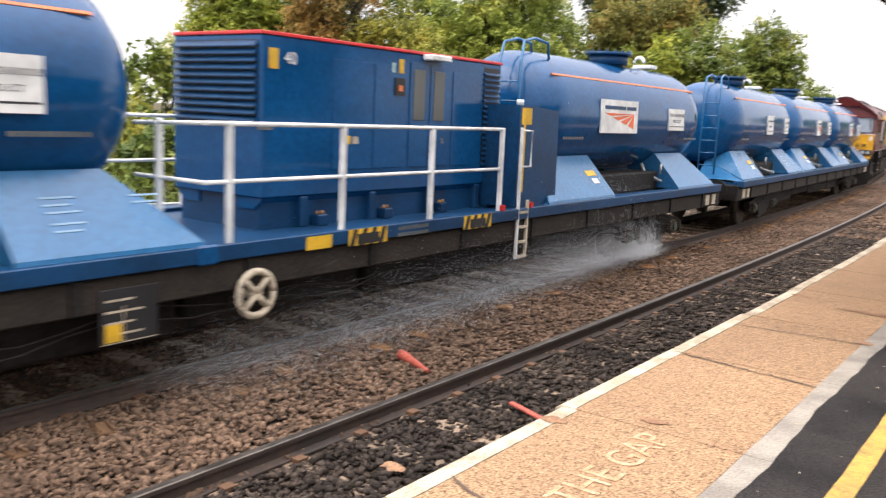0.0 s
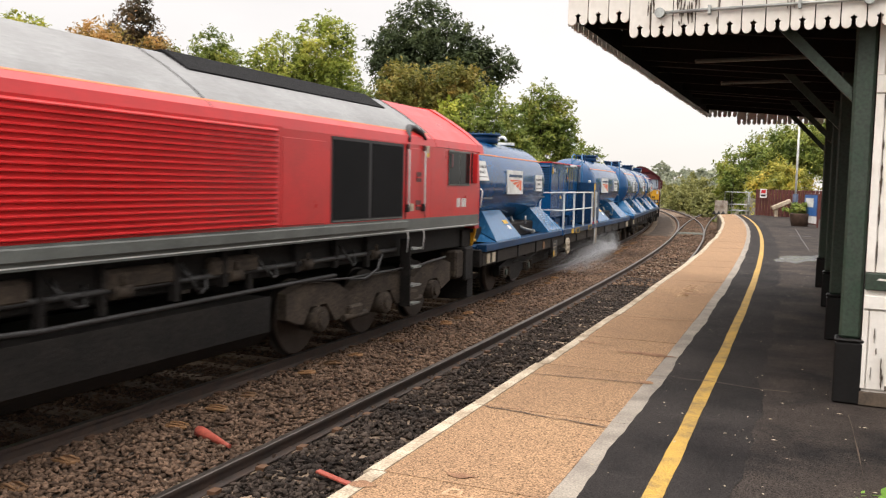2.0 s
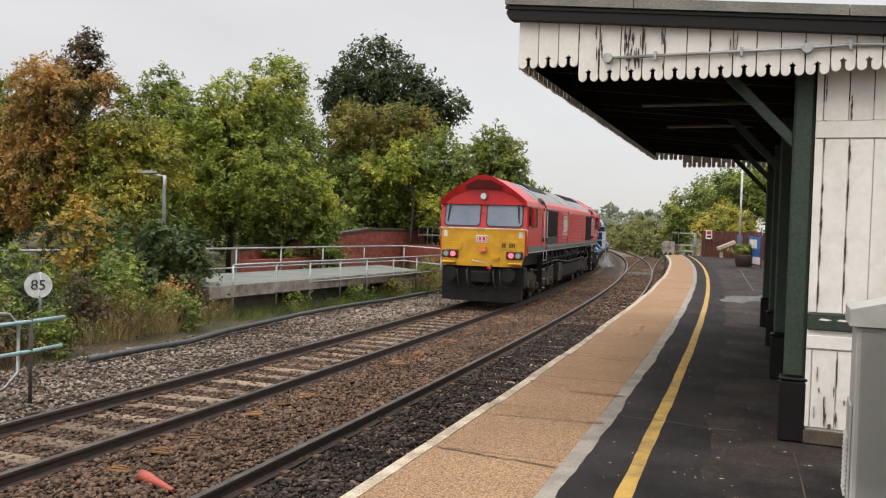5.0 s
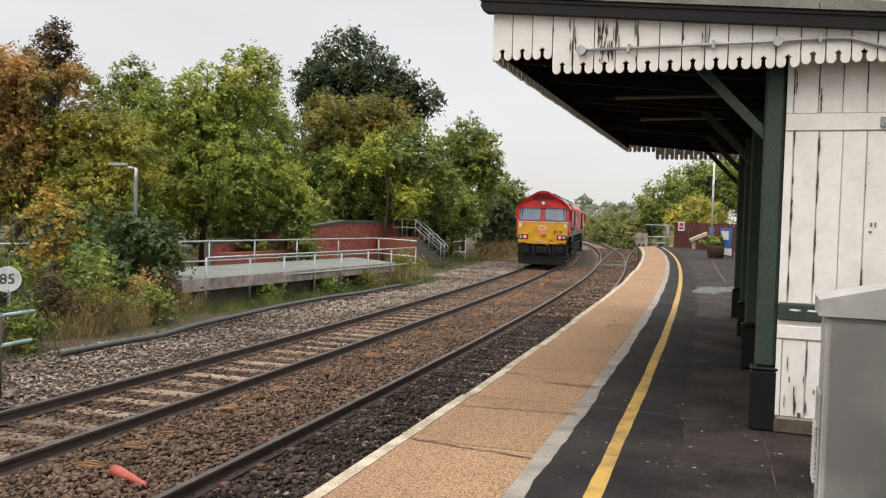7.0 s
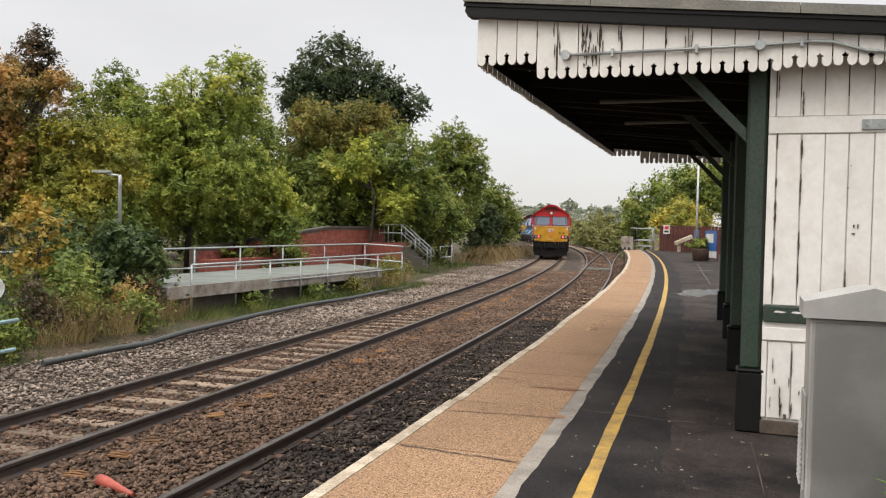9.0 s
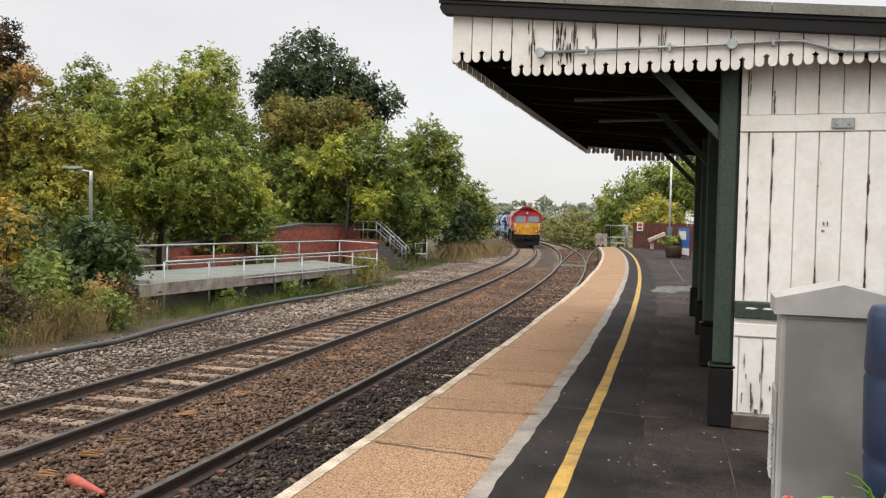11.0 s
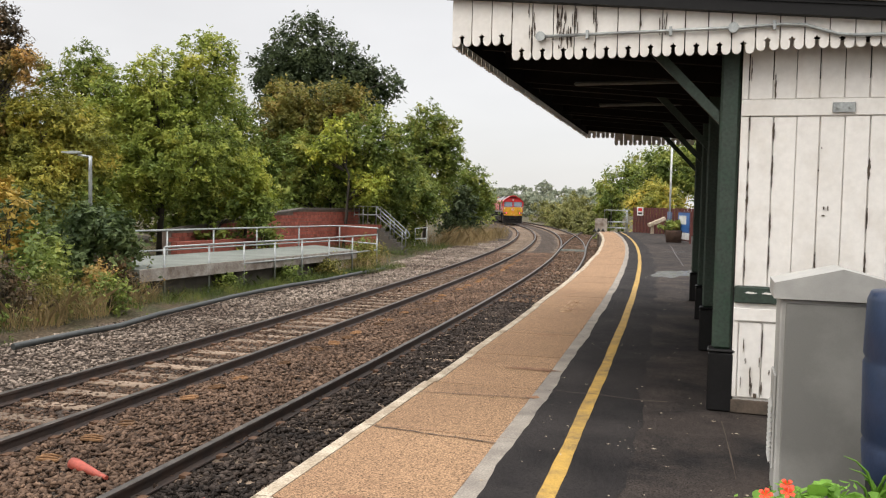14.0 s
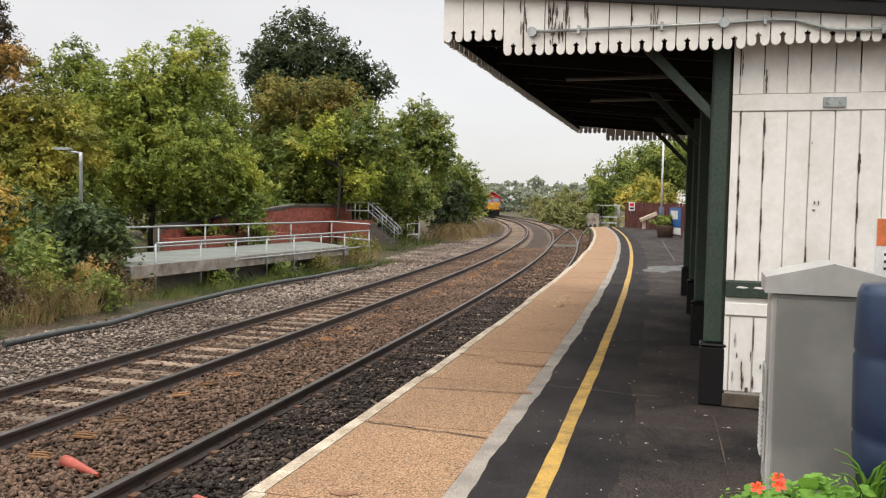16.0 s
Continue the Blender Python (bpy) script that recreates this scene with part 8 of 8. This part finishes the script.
gate = thing("metal_gate", "grey-green tubular gate at the platform ramp", "gate")
for x0, y0, x1, y1 in ((-7.6, 59.0, -6.0, 58.4), (-7.4, 61.0, -6.3, 60.5)):
    part("gate_frame", tubed([(x0, y0, 0.8), (x0, y0, 2.3), (x1, y1, 2.3), (x1, y1, 0.8)], 0.035), M["steel"], gate)
    part("gate_bar", tubed([(x0, y0, 1.5), (x1, y1, 1.5)], 0.025), M["steel"], gate)
    part("gate_bar", tubed([(x0, y0, 1.1), (x1, y1, 1.1)], 0.025), M["steel"], gate)
stop = thing("ramp_barrier", "grey barrier panel with three dark wedges at the platform end", "barrier")
part("panel", boxed(-7.95, -7.15, 57.0, 57.08, 0.9, 1.75, 0.02), M["concrete_edge"], stop)
for k in range(3):
    x = -7.95 + k * 0.27
    part("wedge", prismed([(x, 0.88), (x + 0.26, 0.88), (x + 0.13, 1.12)], "y", 55.9, 56.2), M["ink"], stop)

pole = thing("lamp_pole", "tall white pole with a dark blue base", "pole")
part("shaft", tubed([(-2.80, 50.0, 1.9), (-2.80, 50.0, 6.9)], 0.055, 12), M["white_rail"], pole)
part("base", tubed([(-2.80, 50.0, 0.9), (-2.80, 50.0, 2.3)], 0.14, 12), M["navy"], pole, "dark blue pole base")
board = thing("poster_board", "blue and white poster board in a maroon frame", "poster board")
for nm, q in (("frame", ("maroon_wood", -1.15, 1.15, -0.03, 0.03, 1.0, 2.35)), ("poster", ("sign_blue", -1.05, 1.05, -0.05, -0.031, 1.38, 2.29)), ("notice", ("sign_white", -1.05, 1.05, -0.05, -0.031, 1.06, 1.372)), ("text_bars", ("sign_white", -0.85, 0.5, -0.056, -0.051, 1.75, 2.15))):
    b = part(nm, boxed(*q[1:]), M[q[0]], board)
    b.matrix_basis = pose(-1.62, 41.0, 0, 0, 0, -74)
for q in (-1.1, 1.1):
    b = part("leg", boxed(q - 0.04, q + 0.04, -0.03, 0.03, 0.9, 1.0), M["maroon_wood"], board)
    b.matrix_basis = pose(-1.62, 41.0, 0, 0, 0, -74)

# ---- wear on the platform: cracks, stains, faded marks ----
wear = thing("platform_wear", "cracks and dark stains on the platform slabs", "stain", kind="structure")


def crack(pts, w, z=0.9062, material="dirt_line"):
    bm = bmesh.new()
    rg_ = random.Random(int(abs(pts[0][0]) * 1000))
    rows = []
    for i, (x, y) in enumerate(pts):
        ww = w * rg_.uniform(0.5, 1.3)
        rows.append((bm.verts.new((x, y - ww / 2, z)), bm.verts.new((x + rg_.uniform(-0.01, 0.01), y + ww / 2, z))))
    for (a, b), (c, d_) in zip(rows, rows[1:]):
        bm.faces.new((a, c, d_, b))
    return part("crack", bm, M[material], wear)


def stain(x, y, a, b, seed):
    """A flat, ragged blot."""
    rg_ = random.Random(seed)
    bm = bmesh.new()
    c = bm.verts.new((x, y, 0.9058))
    ring = [bm.verts.new((x + a * math.cos(t) * rg_.uniform(0.5, 1.1), y + b * math.sin(t) * rg_.uniform(0.5, 1.1), 0.9058)) for t in (2 * math.pi * k / 14 for k in range(14))]
    for k in range(14):
        bm.faces.new((c, ring[k], ring[(k + 1) % 14]))
    return part("stain", bm, M["stain"], wear)


for k, (x, y, a, b) in enumerate(((-2.12, 3.6, 0.07, 0.06), (-1.75, 3.95, 0.10, 0.05), (-1.60, 7.75, 0.26, 0.09), (-2.2, 8.05, 0.16, 0.05), (-1.36, 6.6, 0.07, 0.06), (-2.0, 12.6, 0.2, 0.1), (-1.9, 9.9, 0.2, 0.06), (-2.5, 15.2, 0.2, 0.12), (-2.3, 2.6, 0.1, 0.05))):
    stain(x, y, a, b, k)
rg = random.Random(77)
for y0, y1 in ((2.70, 2.35), (5.30, 5.22), (6.43, 6.55), (10.2, 10.1)):
    x0 = on_line(y0, EDGE + 0.12)[0]
    x1 = on_line(y1, EDGE + 0.99)[0]
    n = 12
    crack([(x0 + (x1 - x0) * i / n, y0 + (y1 - y0) * i / n + rg.uniform(-0.012, 0.012)) for i in range(n + 1)], 0.016)
crack([(-1.25, 6.95), (-1.1, 6.90), (-0.95, 6.93), (-0.6, 6.85), (-0.35, 6.86)], 0.015, 0.9022)
crack([(0.05, 6.4), (0.08, 6.0), (0.10, 5.5), (0.13, 5.0)], 0.02, 0.9022)


for pts, w in (([(-1.90, 31.6), (-1.55, 31.7), (-1.2, 31.9)], 0.25), ([(-2.05, 37.6), (-1.75, 34.0), (-1.45, 30.0), (-1.15, 26.5), (-0.95, 24.0)], 0.16)):
    crack(pts, w, 0.9025, "white_line")
marks = thing("wall_marks", "dark nail marks in the white boards", "mark", kind="structure")
for x0, x1, z0, z1 in ((0.688, 0.697, 2.425, 2.448), (0.716, 0.722, 2.42, 2.452), (0.680, 0.700, 2.38, 2.388), (0.66, 0.664, 2.86, 2.872), (0.645, 0.649, 2.70, 2.712)):
    part("nail_mark", boxed(x0, x1, W0 - 0.034, W0 - 0.020, z0, z1), M["bare_wood"], marks)
poster = thing("wall_poster", "orange and white poster on the white boards", "poster")
part("sheet", boxed(1.105, 1.52, W0 - 0.0365, W0 - 0.031, 1.92, 2.335), M["sign_white"], poster)
part("orange_field", boxed(1.108, 1.517, W0 - 0.0385, W0 - 0.0366, 2.14, 2.332), M["poster_orange"], poster, "orange field")
for q in range(3):
    part("text_bar", boxed(1.16, 1.45 - 0.06 * q, W0 - 0.0372, W0 - 0.0366, 1.97 + q * 0.05, 1.99 + q * 0.05), M["ink"], poster)

# leaf litter and pale flecks on the asphalt
rgl = np.random.default_rng(4)
n = 420
yy = 3.2 + rgl.random(n) ** 1.5 * 18
xx = np.array([on_line(q, EDGE + o)[0] for q, o in zip(yy, rgl.uniform(1.05, 3.0, n))])
sz = (0.003 + 0.010 * rgl.random(n) ** 2.5)[:, None]
ang = rgl.uniform(0, 6.283, n)
quad = np.stack([np.stack([xx + np.cos(ang + o) * sz[:, 0] * w, yy + np.sin(ang + o) * sz[:, 0] * w, 0 * xx + z], -1) for o, w, z in ((0, 1.5, 0.9045), (1.5, 0.7, 0.9075), (3.14, 1.3, 0.9045), (4.6, 0.8, 0.906))], 1)
tagged(new("leaf_litter", quick_mesh("leaf_litter", quad.reshape(-1, 3), np.arange(4 * n).reshape(-1, 4), M["coping"])), "small pale leaves and flecks on the asphalt", "litter", kind="stuff")

# faded lettering along the slabs
for y, sz in ((2.95, 0.24), (13.0, 0.24)):
    x = on_line(y, EDGE + 0.60)[0]
    lettering("faded_lettering", "MIND THE GAP", sz, M["faint"], wear, pose(x, y, 0.9035, 0, 0, 90 + math.degrees(math.atan(-line_slope(y)))), "faded pale lettering")


# ---- what moves: the train, pulling away round the curve ----
REAR = [(0.0, -24.1), (1.0, -14.8), (2.0, -5.4), (3.0, 4.1), (3.5, 9.25), (4.2, 16.4), (6.3, 36.2), (7.0, 42.7), (8.0, 52.4), (9.0, 61.9), (11.5, 87.0), (12.5, 97.4), (13.5, 108.0), (14.5, 118.6), (16.0, 134.0)]


def rear_at(t):
    return float(np.interp(t, [r[0] for r in REAR], [r[1] for r in REAR]))


def riding(s, reach):
    """The pose of a vehicle whose middle is at s and whose bogies stand at s - reach and s + reach."""
    (xa, ya), (xb, yb) = along(s - reach), along(s + reach)
    return pose((xa + xb) / 2, (ya + yb) / 2, 0, 0, 0, math.degrees(math.atan2(xa - xb, yb - ya)))


def motions():
    times = [i * 0.5 for i in range(33)]
    for ob, mid, reach in ((tail_loco, 10.45, 6.5), (wagon_rear, 31.9, 7.4), (wagon_front, 53.2, 7.4), (lead_loco, 74.9, 6.5), (mist, 31.9, 7.4)):
        walk(ob, [(t, riding(rear_at(t) + mid, reach)) for t in times])


motions()
